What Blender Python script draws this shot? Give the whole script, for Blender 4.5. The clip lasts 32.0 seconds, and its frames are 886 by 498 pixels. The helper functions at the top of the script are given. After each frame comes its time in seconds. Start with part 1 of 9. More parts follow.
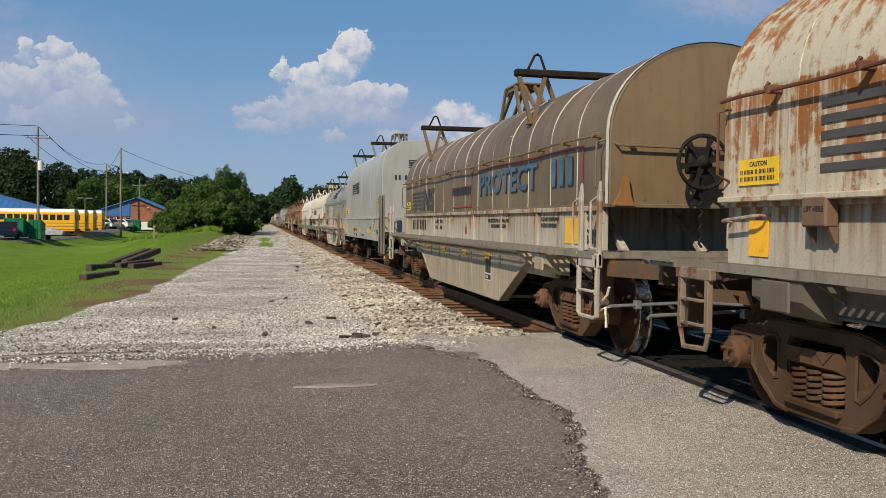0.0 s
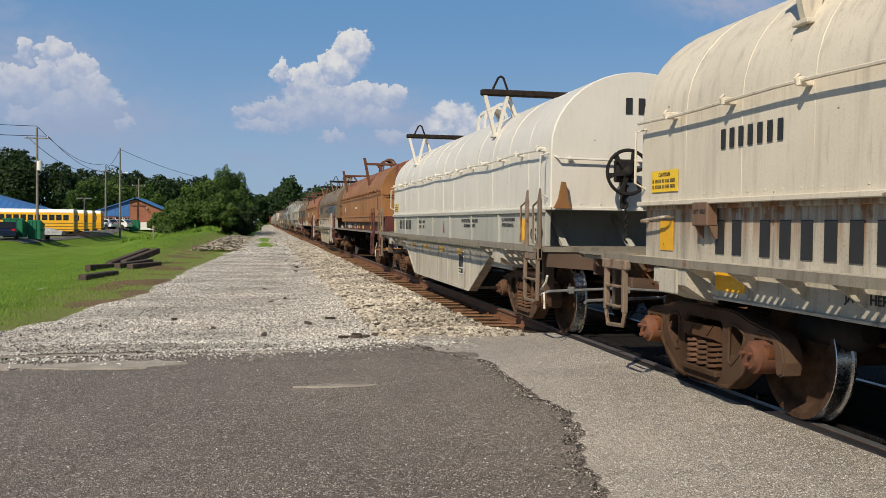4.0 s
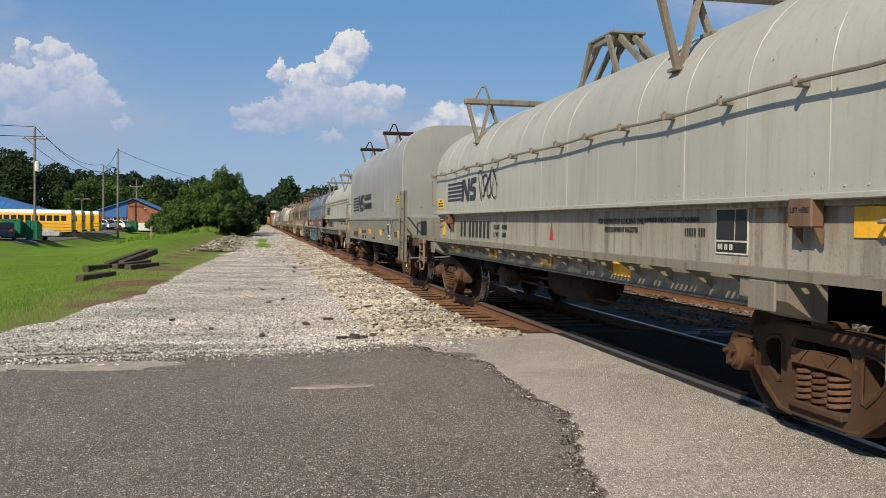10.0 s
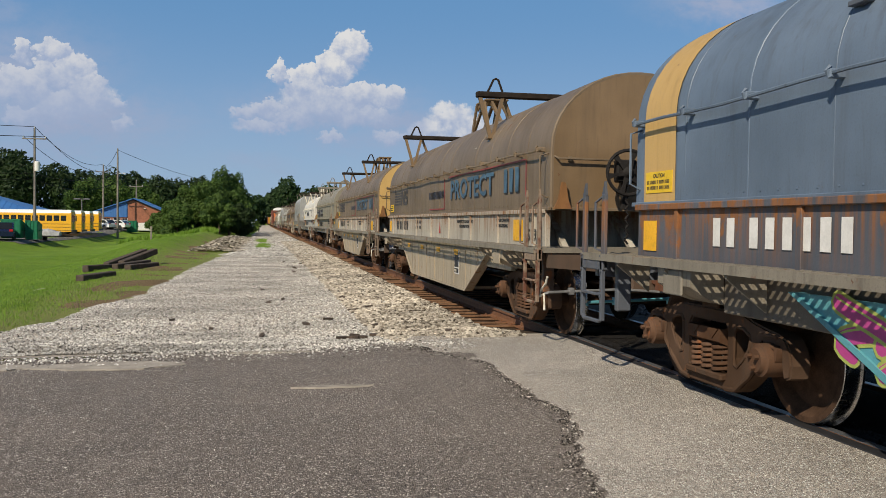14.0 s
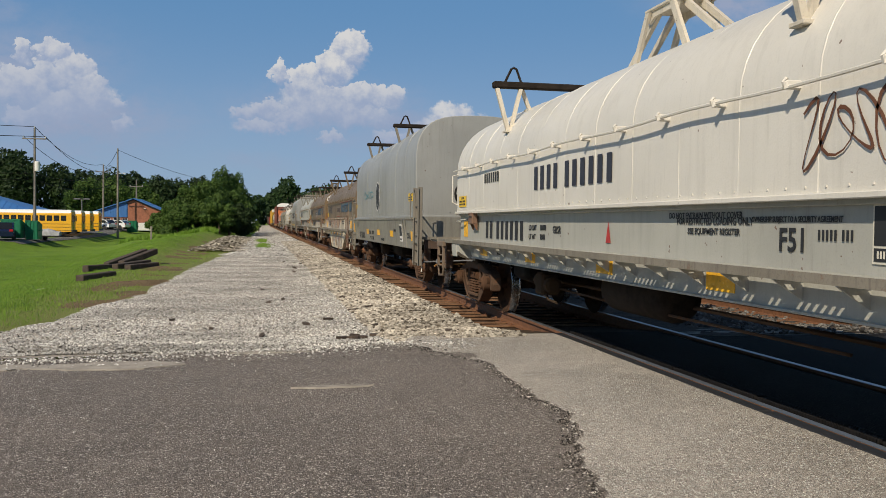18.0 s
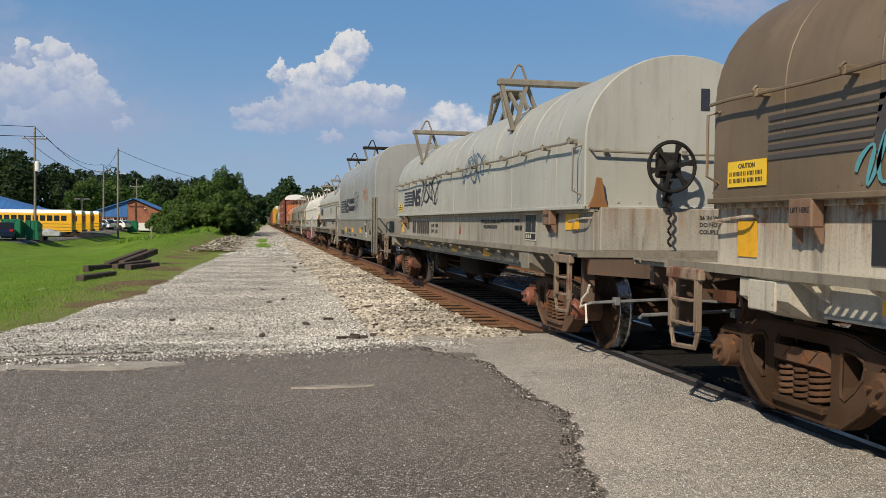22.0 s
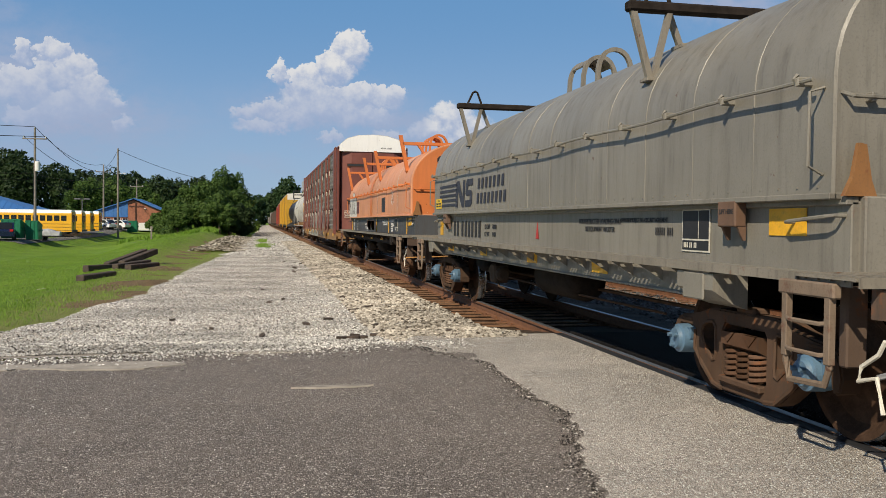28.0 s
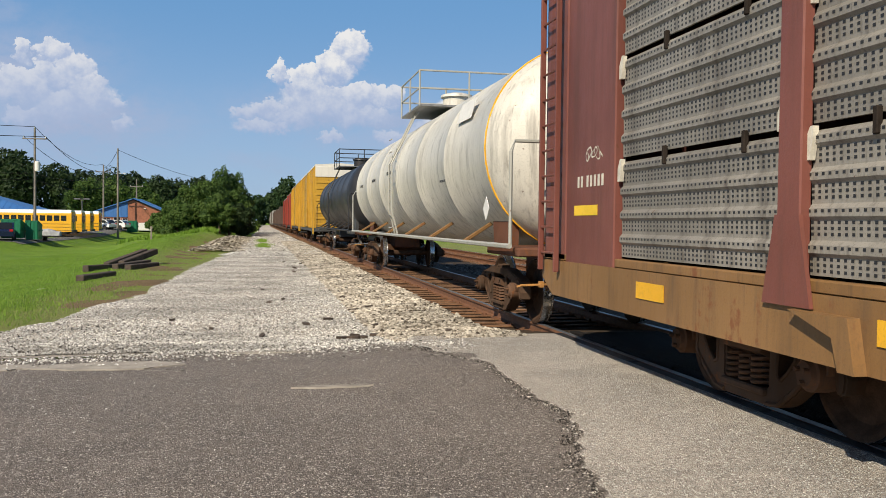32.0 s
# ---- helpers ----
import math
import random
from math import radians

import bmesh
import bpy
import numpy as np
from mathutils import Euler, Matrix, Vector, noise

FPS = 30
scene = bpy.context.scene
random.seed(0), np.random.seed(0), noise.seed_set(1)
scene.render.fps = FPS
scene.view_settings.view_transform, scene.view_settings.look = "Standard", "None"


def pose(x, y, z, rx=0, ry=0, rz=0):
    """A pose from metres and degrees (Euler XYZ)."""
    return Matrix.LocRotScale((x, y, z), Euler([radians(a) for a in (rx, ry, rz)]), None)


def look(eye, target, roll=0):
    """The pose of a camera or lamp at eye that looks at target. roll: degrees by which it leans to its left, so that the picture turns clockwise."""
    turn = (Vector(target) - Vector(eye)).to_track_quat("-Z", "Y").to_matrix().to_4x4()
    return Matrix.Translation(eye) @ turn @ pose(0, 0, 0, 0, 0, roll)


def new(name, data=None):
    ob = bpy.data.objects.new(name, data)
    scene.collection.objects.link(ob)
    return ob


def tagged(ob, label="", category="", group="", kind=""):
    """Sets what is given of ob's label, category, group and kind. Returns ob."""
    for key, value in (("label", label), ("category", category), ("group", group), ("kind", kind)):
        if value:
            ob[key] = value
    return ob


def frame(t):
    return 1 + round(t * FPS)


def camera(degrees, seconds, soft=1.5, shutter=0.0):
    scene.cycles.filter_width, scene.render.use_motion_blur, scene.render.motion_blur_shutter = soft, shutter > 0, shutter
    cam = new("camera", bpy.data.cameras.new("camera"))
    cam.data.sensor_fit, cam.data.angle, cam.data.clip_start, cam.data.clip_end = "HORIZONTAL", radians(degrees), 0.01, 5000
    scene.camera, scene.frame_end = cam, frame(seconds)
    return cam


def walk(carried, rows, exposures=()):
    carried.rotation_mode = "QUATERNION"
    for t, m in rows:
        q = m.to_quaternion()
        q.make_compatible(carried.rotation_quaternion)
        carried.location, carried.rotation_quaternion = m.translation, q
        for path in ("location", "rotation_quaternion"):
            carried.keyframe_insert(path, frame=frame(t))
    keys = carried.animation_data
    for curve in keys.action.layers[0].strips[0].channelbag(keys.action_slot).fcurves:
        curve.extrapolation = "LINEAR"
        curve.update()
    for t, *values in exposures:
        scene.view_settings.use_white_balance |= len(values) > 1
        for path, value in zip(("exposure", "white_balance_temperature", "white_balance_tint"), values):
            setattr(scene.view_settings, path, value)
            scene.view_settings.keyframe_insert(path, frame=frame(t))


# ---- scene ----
DUR = 32.0

# ---- camera: stands still beside the crossing, with a slight drift at the start ----
cam = camera(53.36, DUR, soft=0.5)
EYE = (-4.66, 0.0, 1.40)


def aim(yaw, pitch, roll=0.66):
    a, b = radians(yaw), radians(pitch)
    w = Vector((math.sin(a) * math.cos(b), math.cos(a) * math.cos(b), -math.sin(b)))
    return look(EYE, Vector(EYE) + w * 10, roll)


walk(cam, [(0.0, aim(11.54, 1.69)), (3.5, aim(11.58, 1.68)), (6.0, aim(11.62, 1.645)),
           (9.0, aim(11.71, 1.633)), (16.0, aim(11.72, 1.633)), (24.0, aim(11.70, 1.633)), (32.0, aim(11.71, 1.633))],
     exposures=[(0.0, -0.10), (3.0, -0.08), (5.4, -0.12), (6.0, 0.10), (8.5, 0.12), (10.0, 0.03), (12.0, -0.08), (14.0, -0.08), (17.0, -0.16), (19.0, -0.24), (20.0, -0.06), (25.0, -0.08), (29.0, 0.0), (30.2, 0.01), (31.0, 0.13), (32.0, 0.13)])

# ---- sky, clouds and sun ----
SUN = Vector((-0.51, -0.59, 0.63)).normalized()
sun_data = bpy.data.lights.new("sun", "SUN")
sun_data.energy, sun_data.angle, sun_data.color = 4.9, radians(0.53), (1.0, 0.89, 0.715)
sun = new("sun", sun_data)
sun.matrix_world = look(SUN * 100, (0, 0, 0))

world = bpy.data.worlds.new("world")
scene.world = world
world.use_nodes = True


class Nodes:
    """Short hand for node trees."""

    def __init__(self, tree):
        self.t = tree

    def n(self, kind, **kw):
        nd = self.t.nodes.new(kind)
        for k, v in kw.items():
            if k == "op":
                nd.operation = v
        return nd

    def put(self, sock, v):
        if isinstance(v, bpy.types.NodeSocket):
            self.t.links.new(v, sock)
        elif v is not None:
            sock.default_value = v

    def math(self, op, a, b=None, c=None, clamp=False):
        nd = self.n("ShaderNodeMath", op=op)
        nd.use_clamp = clamp
        for i, v in enumerate((a, b, c)):
            self.put(nd.inputs[i], v)
        return nd.outputs[0]

    def vmath(self, op, a, b=None):
        nd = self.n("ShaderNodeVectorMath", op=op)
        self.put(nd.inputs[0], a)
        self.put(nd.inputs[1], b)
        return nd.outputs[0]

    def mix(self, f, a, b):
        nd = self.n("ShaderNodeMix")
        nd.data_type = "RGBA"
        nd.clamp_factor = True
        self.put(nd.inputs["Factor"], f)
        for s, v in ((nd.inputs[6], a), (nd.inputs[7], b)):
            self.put(s, (*v, 1) if isinstance(v, tuple) and len(v) == 3 else v)
        return nd.outputs[2]

    def noise(self, vec, scale, detail=4.0, rough=0.55):
        nd = self.n("ShaderNodeTexNoise")
        self.put(nd.inputs["Vector"], vec)
        self.put(nd.inputs["Scale"], scale)
        self.put(nd.inputs["Detail"], detail)
        self.put(nd.inputs["Roughness"], rough)
        return nd.outputs[0]

    def voronoi(self, vec, scale, feature="F1", rnd=1.0):
        nd = self.n("ShaderNodeTexVoronoi")
        nd.feature = feature
        self.put(nd.inputs["Vector"], vec)
        self.put(nd.inputs["Scale"], scale)
        self.put(nd.inputs["Randomness"], rnd)
        return nd

    def ramp(self, v, lo, hi, a=0.0, b=1.0):
        nd = self.n("ShaderNodeMapRange")
        nd.interpolation_type = "SMOOTHSTEP"
        for i, x in enumerate((v, lo, hi, a, b)):
            self.put(nd.inputs[i], x)
        return nd.outputs[0]

    def scale(self, vec, s):
        return self.vmath("MULTIPLY", vec, s)


# cumulus heads (u, v, half width, half height) and grey bellies and veils (the same, and weight)
HEADS = ((0.099, 0.200, 0.020, 0.021), (0.084, 0.179, 0.020, 0.020), (0.051, 0.160, 0.026, 0.018), (0.021, 0.172, 0.009, 0.014),
         (0.070, 0.147, 0.040, 0.020), (0.142, 0.148, 0.019, 0.013), (0.111, 0.146, 0.027, 0.015), (-0.004, 0.112, 0.024, 0.010))
HEADS += ((0.072, 0.134, 0.046, 0.018), (0.108, 0.129, 0.042, 0.015), (-0.195, 0.128, 0.050, 0.022))
HEADS += ((-0.018, 0.125, 0.014, 0.008), (0.079, 0.103, 0.014, 0.006), (0.216, 0.124, 0.027, 0.021), (0.190, 0.112, 0.026, 0.014), (0.236, 0.112, 0.034, 0.020),
          (0.147, 0.104, 0.018, 0.009), (0.250, 0.113, 0.027, 0.012), (-0.216, 0.183, 0.015, 0.012), (-0.205, 0.162, 0.027, 0.020))
HEADS += ((-0.184, 0.144, 0.023, 0.019), (-0.241, 0.141, 0.034, 0.022), (-0.243, 0.115, 0.026, 0.011), (-0.201, 0.126, 0.032, 0.014),
          (-0.149, 0.132, 0.010, 0.008), (-0.143, 0.111, 0.011, 0.008), (-0.247, 0.180, 0.010, 0.012), (-0.290, 0.135, 0.034, 0.030),
          (0.004, 0.129, 0.024, 0.010), (0.034, 0.121, 0.028, 0.012), (0.016, 0.112, 0.022, 0.006), (-0.44, 0.17, 0.10, 0.05), (0.95, 0.20, 0.16, 0.06))
VEILS = ((0.080, 0.126, 0.075, 0.019, 0.95), (0.137, 0.118, 0.055, 0.015, 0.8), (-0.201, 0.108, 0.090, 0.022, 0.95), (-0.245, 0.150, 0.065, 0.040, 0.9),
         (-0.217, 0.076, 0.080, 0.014, 0.45), (-0.013, 0.067, 0.040, 0.008, 0.25), (0.112, 0.093, 0.060, 0.013, 0.40))
VEILS += ((0.030, 0.118, 0.050, 0.012, 0.7), (-0.074, 0.124, 0.018, 0.008, 0.2), (0.565, 0.276, 0.075, 0.020, 0.95), (-0.264, 0.214, 0.020, 0.020, 0.4), (0.177, 0.097, 0.080, 0.014, 0.5))


def build_sky():
    N = Nodes(world.node_tree)
    world.node_tree.nodes.clear()
    sky = N.n("ShaderNodeTexSky")
    sky.sky_type, sky.sun_disc = "NISHITA", False
    sky.sun_elevation = math.asin(SUN.z)
    sky.sun_rotation = math.atan2(SUN.x, SUN.y)
    sky.air_density, sky.dust_density, sky.ozone_density = 1.0, 0.6, 1.6
    co = N.n("ShaderNodeTexCoord").outputs["Generated"]
    sep = N.n("ShaderNodeSeparateXYZ")
    N.put(sep.inputs[0], co)
    dx, dy, dz = sep.outputs
    # flat coordinates on a far plane ahead: u to the right, v up
    inv = N.math("DIVIDE", 1.0, N.math("MAXIMUM", dy, 0.05))
    u, v = N.math("MULTIPLY", dx, inv), N.math("MULTIPLY", dz, inv)
    comb = N.n("ShaderNodeCombineXYZ")
    N.put(comb.inputs[0], u)
    N.put(comb.inputs[1], v)
    uv = comb.outputs[0]

    def wobble(off, amp_big, amp_mid, amp_fine):
        p = N.vmath("ADD", uv, off)
        w = N.math("MULTIPLY", N.math("SUBTRACT", N.noise(p, 30.0, 2.0, 0.5), 0.5), amp_big)
        w = N.math("ADD", w, N.math("MULTIPLY", N.math("SUBTRACT", N.noise(p, 85.0, 3.0, 0.6), 0.5), amp_mid))
        return N.math("ADD", w, N.math("MULTIPLY", N.math("SUBTRACT", N.noise(p, 240.0, 4.0, 0.65), 0.5), amp_fine))
    wu = N.math("ADD", u, wobble((0.0, 0.0, 0.0), 0.024, 0.024, 0.007))
    wv = N.math("ADD", v, wobble((5.3, 2.1, 0.0), 0.018, 0.022, 0.007))
    total, shade = None, None
    for cu, cv, ru, rv in HEADS:
        cv, ru, rv = cv - 0.007, ru * 1.09, rv * 1.09
        du = N.math("DIVIDE", N.math("SUBTRACT", wu, cu), ru)
        dv = N.math("DIVIDE", N.math("SUBTRACT", wv, cv), rv)
        r2 = N.math("ADD", N.math("MULTIPLY", du, du), N.math("MULTIPLY", dv, dv))
        g = N.math("SUBTRACT", 1.0, N.math("MULTIPLY", r2, 0.72))
        lit = N.math("ADD", N.math("MULTIPLY", dv, 0.42), N.math("MULTIPLY", du, -0.12))
        if total is None:
            total, shade = g, lit
        else:
            f = N.ramp(N.math("SUBTRACT", g, total), -0.25, 0.25)
            mx = N.n("ShaderNodeMix")
            N.put(mx.inputs[0], f)
            N.put(mx.inputs[2], shade)
            N.put(mx.inputs[3], lit)
            shade = mx.outputs[0]
            total = N.math("MAXIMUM", total, g)
    soft = N.ramp(shade, -0.55, 0.25, 1.25, 0.20)
    soft = N.math("ADD", soft, N.ramp(v, 0.160, 0.115, 0.0, 0.45))
    mask = N.ramp(N.math("DIVIDE", total, soft), 0.0, 1.0)
    grain = N.math("SUBTRACT", N.noise(N.vmath("ADD", uv, (1.0, 0.0, 0.0)), 70.0, 5.0, 0.6), 0.5)
    lum = N.ramp(N.math("ADD", shade, N.math("MULTIPLY", grain, 1.6)), -0.40, 0.50)
    lum = N.math("MULTIPLY", lum, N.ramp(u, -0.22, -0.08, 0.72, 1.0))
    lum = N.math("MULTIPLY", lum, N.math("MAXIMUM", N.ramp(v, 0.110, 0.185, 0.25, 1.0), N.ramp(u, 0.17, 0.20, 0.0, 0.85)))
    veil = None
    for cu, cv, ru, rv, w in VEILS:
        du = N.math("DIVIDE", N.math("SUBTRACT", wu, cu), ru)
        dv = N.math("DIVIDE", N.math("SUBTRACT", wv, cv), rv)
        r2 = N.math("ADD", N.math("MULTIPLY", du, du), N.math("MULTIPLY", dv, dv))
        g = N.math("MULTIPLY", N.math("POWER", 2.718, N.math("MULTIPLY", r2, -0.7)), w)
        veil = g if veil is None else N.math("MAXIMUM", veil, g)
    veil = N.math("MULTIPLY", veil, N.ramp(N.noise(N.scale(uv, (1.0, 2.0, 1.0)), 40.0, 5.0, 0.6), 0.25, 0.6, 0.55, 1.1))
    # thin streaks low in the sky
    low = N.math("MULTIPLY", N.ramp(N.noise(N.scale(uv, (5.0, 16.0, 1.0)), 1.6, 5.0, 0.6), 0.46, 0.72), N.ramp(v, 0.16, 0.05))
    base = N.vmath("MULTIPLY", sky.outputs[0], (0.86, 0.985, 1.16))
    haze = N.mix(N.ramp(dz, 0.0, 0.26), (5.6, 8.0, 11.6), (2.45, 5.65, 10.3))
    base = N.mix(N.math("MULTIPLY", N.ramp(dz, 0.75, 0.25), 0.75), base, haze)
    base = N.mix(N.math("MULTIPLY", low, 0.35), base, (5.6, 6.9, 9.4))
    base = N.mix(veil, base, (5.8, 6.9, 9.6))
    cloud = N.mix(lum, (6.0, 7.3, 10.2), (13.0, 12.8, 12.6))
    col = N.mix(N.math("MULTIPLY", mask, 0.96), base, cloud)
    bg = N.n("ShaderNodeBackground")
    N.put(bg.inputs[0], col)
    bg.inputs[1].default_value = 0.060
    out = N.n("ShaderNodeOutputWorld")
    N.put(out.inputs[0], bg.outputs[0])


build_sky()

# ---- materials ----
MATS = {}


def material(name):
    m = bpy.data.materials.new(name)
    m.use_nodes = True
    N = Nodes(m.node_tree)
    m.node_tree.nodes.clear()
    out = N.n("ShaderNodeOutputMaterial")
    b = N.n("ShaderNodeBsdfPrincipled")
    N.put(out.inputs[0], b.outputs[0])
    return m, N, b


def bump(N, b, h, strength, dist):
    nd = N.n("ShaderNodeBump")
    nd.inputs["Strength"].default_value, nd.inputs["Distance"].default_value = strength, dist
    N.put(nd.inputs["Height"], h)
    N.put(b.inputs["Normal"], nd.outputs[0])


def own_coords(N):
    """Object coordinates, shifted by a chance amount for each object."""
    co = N.n("ShaderNodeTexCoord").outputs["Object"]
    rnd = N.n("ShaderNodeObjectInfo").outputs["Random"]
    comb = N.n("ShaderNodeCombineXYZ")
    for i, k in enumerate((37.0, 71.0, 13.0)):
        N.put(comb.inputs[i], N.math("MULTIPLY", rnd, k))
    return N.vmath("ADD", co, comb.outputs[0]), rnd


RUST = (0.16, 0.062, 0.026)
GRIME = (0.06, 0.048, 0.038)


def paint(name, col, rust=0.2, grime=0.35, rough=0.5, fade=0.25, rustcol=RUST, spec=0.35, drip=None, top=0.0):
    """Weathered rail car paint: faded patches, vertical dirt runs, rust spots and rust runs."""
    if name in MATS:
        return MATS[name]
    m, N, b = material(name)
    co, rnd = own_coords(N)
    big = N.noise(co, 0.55, 4.0, 0.6)
    runs = N.noise(N.scale(co, (7.0, 7.0, 0.55)), 1.0, 5.0, 0.6)
    spots = N.noise(co, 9.0, 6.0, 0.7)
    fine = N.noise(co, 60.0, 3.0, 0.6)
    pale = tuple(min(1.0, c * (1 + fade) + 0.05 * fade) for c in col)
    dark = tuple(c * (1 - 0.6 * fade) for c in col)
    c = N.mix(N.ramp(big, 0.3, 0.7), dark, pale)
    c = N.mix(N.math("MULTIPLY", N.ramp(runs, 0.48, 0.75), grime), c, GRIME)
    c = N.mix(N.math("MULTIPLY", N.ramp(fine, 0.5, 0.72), min(0.30, 0.55 * grime)), c, GRIME)
    chip = N.math("MULTIPLY", N.ramp(N.noise(co, 11.0, 3.0, 0.5), 0.735, 0.75), 0.75)
    c = N.mix(N.math("MULTIPLY", N.ramp(N.noise(N.scale(co, (22.0, 22.0, 2.0)), 1.0, 4.0, 0.6), 0.55, 0.72), grime * 0.7), c, GRIME)
    rmask = N.math("ADD", N.math("MULTIPLY", spots, 0.6), N.math("MULTIPLY", runs, 0.45))
    rmask = N.math("ADD", rmask, N.math("MULTIPLY", N.math("SUBTRACT", big, 0.5), 0.5))
    if drip:  # rust that runs down from a ledge: (height, depth, amount)
        sep = N.n("ShaderNodeSeparateXYZ")
        N.put(sep.inputs[0], N.n("ShaderNodeTexCoord").outputs["Object"])
        near = N.math("MULTIPLY", N.ramp(sep.outputs[2], drip[0] - drip[1], drip[0]), N.ramp(sep.outputs[2], drip[0] + 0.06, drip[0] + 0.02))
        rmask = N.math("ADD", rmask, N.math("MULTIPLY", N.math("MULTIPLY", near, N.ramp(runs, 0.30, 0.62)), drip[2] * 0.5))
        thin = N.ramp(N.noise(N.scale(co, (15.0, 15.0, 0.7)), 1.0, 4.0, 0.6), 0.38, 0.66)
        far = N.math("MULTIPLY", N.ramp(sep.outputs[2], drip[0] - 1.3 * drip[1], drip[0]), N.ramp(sep.outputs[2], drip[0] + 0.06, drip[0] + 0.02))
        c = N.mix(N.math("MULTIPLY", N.math("MULTIPLY", far, thin), min(0.9, drip[2] * 2.6)), c, tuple(x * 1.25 for x in rustcol))
    if top:  # the roof weathers most
        sz = N.n("ShaderNodeSeparateXYZ")
        N.put(sz.inputs[0], N.n("ShaderNodeTexCoord").outputs["Object"])
        rmask = N.math("ADD", rmask, N.ramp(sz.outputs[2], 2.2, 3.2, 0.0, top))
    rmask = N.ramp(rmask, 0.74 - 0.26 * rust, 0.84 - 0.22 * rust)
    rc = N.mix(spots, tuple(x * 0.55 for x in rustcol), tuple(x * 1.7 for x in rustcol))
    c = N.mix(N.math("MULTIPLY", rmask, min(1.0, 0.5 + rust)), c, rc)
    c = N.mix(chip, c, tuple(x * 0.7 for x in rustcol))
    N.put(b.inputs["Base Color"], c)
    N.put(b.inputs["Roughness"], N.math("ADD", N.math("MULTIPLY", rmask, 0.3), N.math("ADD", N.math("MULTIPLY", runs, 0.3), rough - 0.15)))
    b.inputs["Specular IOR Level"].default_value = spec
    bump(N, b, N.math("ADD", N.math("MULTIPLY", big, 3.0), N.math("ADD", spots, N.math("MULTIPLY", fine, 0.15))), 0.35, 0.012)
    MATS[name] = m
    return m


def plain(name, col, rough=0.6, metal=0.0, var=0.2, scale=8.0, bumpy=0.3, dist=0.004, spec=0.5):
    if name in MATS:
        return MATS[name]
    m, N, b = material(name)
    co, rnd = own_coords(N)
    a, f = N.noise(co, scale, 5.0, 0.65), N.noise(co, scale * 9, 3.0, 0.6)
    v = N.math("ADD", N.math("MULTIPLY", a, 0.7), N.math("MULTIPLY", f, 0.3))
    N.put(b.inputs["Base Color"], N.mix(N.ramp(v, 0.3, 0.7), tuple(c * (1 - var) for c in col), tuple(min(1, c * (1 + var)) for c in col)))
    N.put(b.inputs["Roughness"], N.math("ADD", N.math("MULTIPLY", a, 0.25), rough - 0.12))
    b.inputs["Metallic"].default_value = metal
    b.inputs["Specular IOR Level"].default_value = spec
    bump(N, b, v, bumpy, dist)
    MATS[name] = m
    return m


def mat_asphalt(name, col, light):
    m, N, b = material(name)
    co = N.n("ShaderNodeTexCoord").outputs["Object"]
    v1 = N.voronoi(co, 110.0)
    v2 = N.voronoi(co, 210.0)
    big = N.noise(co, 0.45, 5.0, 0.6)
    mid = N.noise(co, 5.0, 5.0, 0.65)
    sep = N.n("ShaderNodeSeparateColor")
    N.put(sep.inputs[0], v1.outputs["Color"])
    stone = sep.outputs[0]
    sep2 = N.n("ShaderNodeSeparateColor")
    N.put(sep2.inputs[0], v2.outputs["Color"])
    c = N.mix(N.ramp(big, 0.32, 0.68), tuple(x * 0.74 for x in col), tuple(x * 1.26 for x in col))
    c = N.mix(N.math("MULTIPLY", N.ramp(N.noise(N.scale(co, (1.0, 2.2, 1.0)), 1.1, 5.0, 0.65), 0.5, 0.68), 0.45), c, tuple(x * 0.55 for x in col))
    c = N.mix(N.math("MULTIPLY", N.ramp(mid, 0.45, 0.75), 0.45), c, tuple(x * 1.5 for x in col))
    c = N.mix(N.math("MULTIPLY", N.ramp(N.noise(co, 18.0, 4.0, 0.7), 0.5, 0.7), 0.45), c, tuple(x * 0.45 for x in col))
    c = N.mix(N.ramp(stone, 0.80, 0.90), c, tuple(min(0.95, x * 1.15) for x in light))
    c = N.mix(N.math("MULTIPLY", N.ramp(sep2.outputs[0], 0.50, 0.95), 0.6), c, tuple(x * 0.75 for x in light))
    c = N.mix(N.math("MULTIPLY", N.ramp(sep2.outputs[1], 0.50, 0.80), 0.8), c, tuple(x * 0.22 for x in col))
    c = N.mix(N.math("MULTIPLY", N.ramp(sep.outputs[1], 0.84, 0.92), 0.7), c, tuple(x * 0.25 for x in col))
    N.put(b.inputs["Base Color"], c)
    N.put(b.inputs["Roughness"], N.math("ADD", N.math("MULTIPLY", mid, 0.2), 0.72))
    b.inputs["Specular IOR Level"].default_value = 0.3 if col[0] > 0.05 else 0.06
    h = N.math("ADD", N.math("MULTIPLY", v1.outputs["Distance"], -1.0), N.math("MULTIPLY", v2.outputs["Distance"], -0.5))
    bump(N, b, N.math("ADD", h, N.math("MULTIPLY", mid, 0.6)), 0.9, 0.008)
    return m


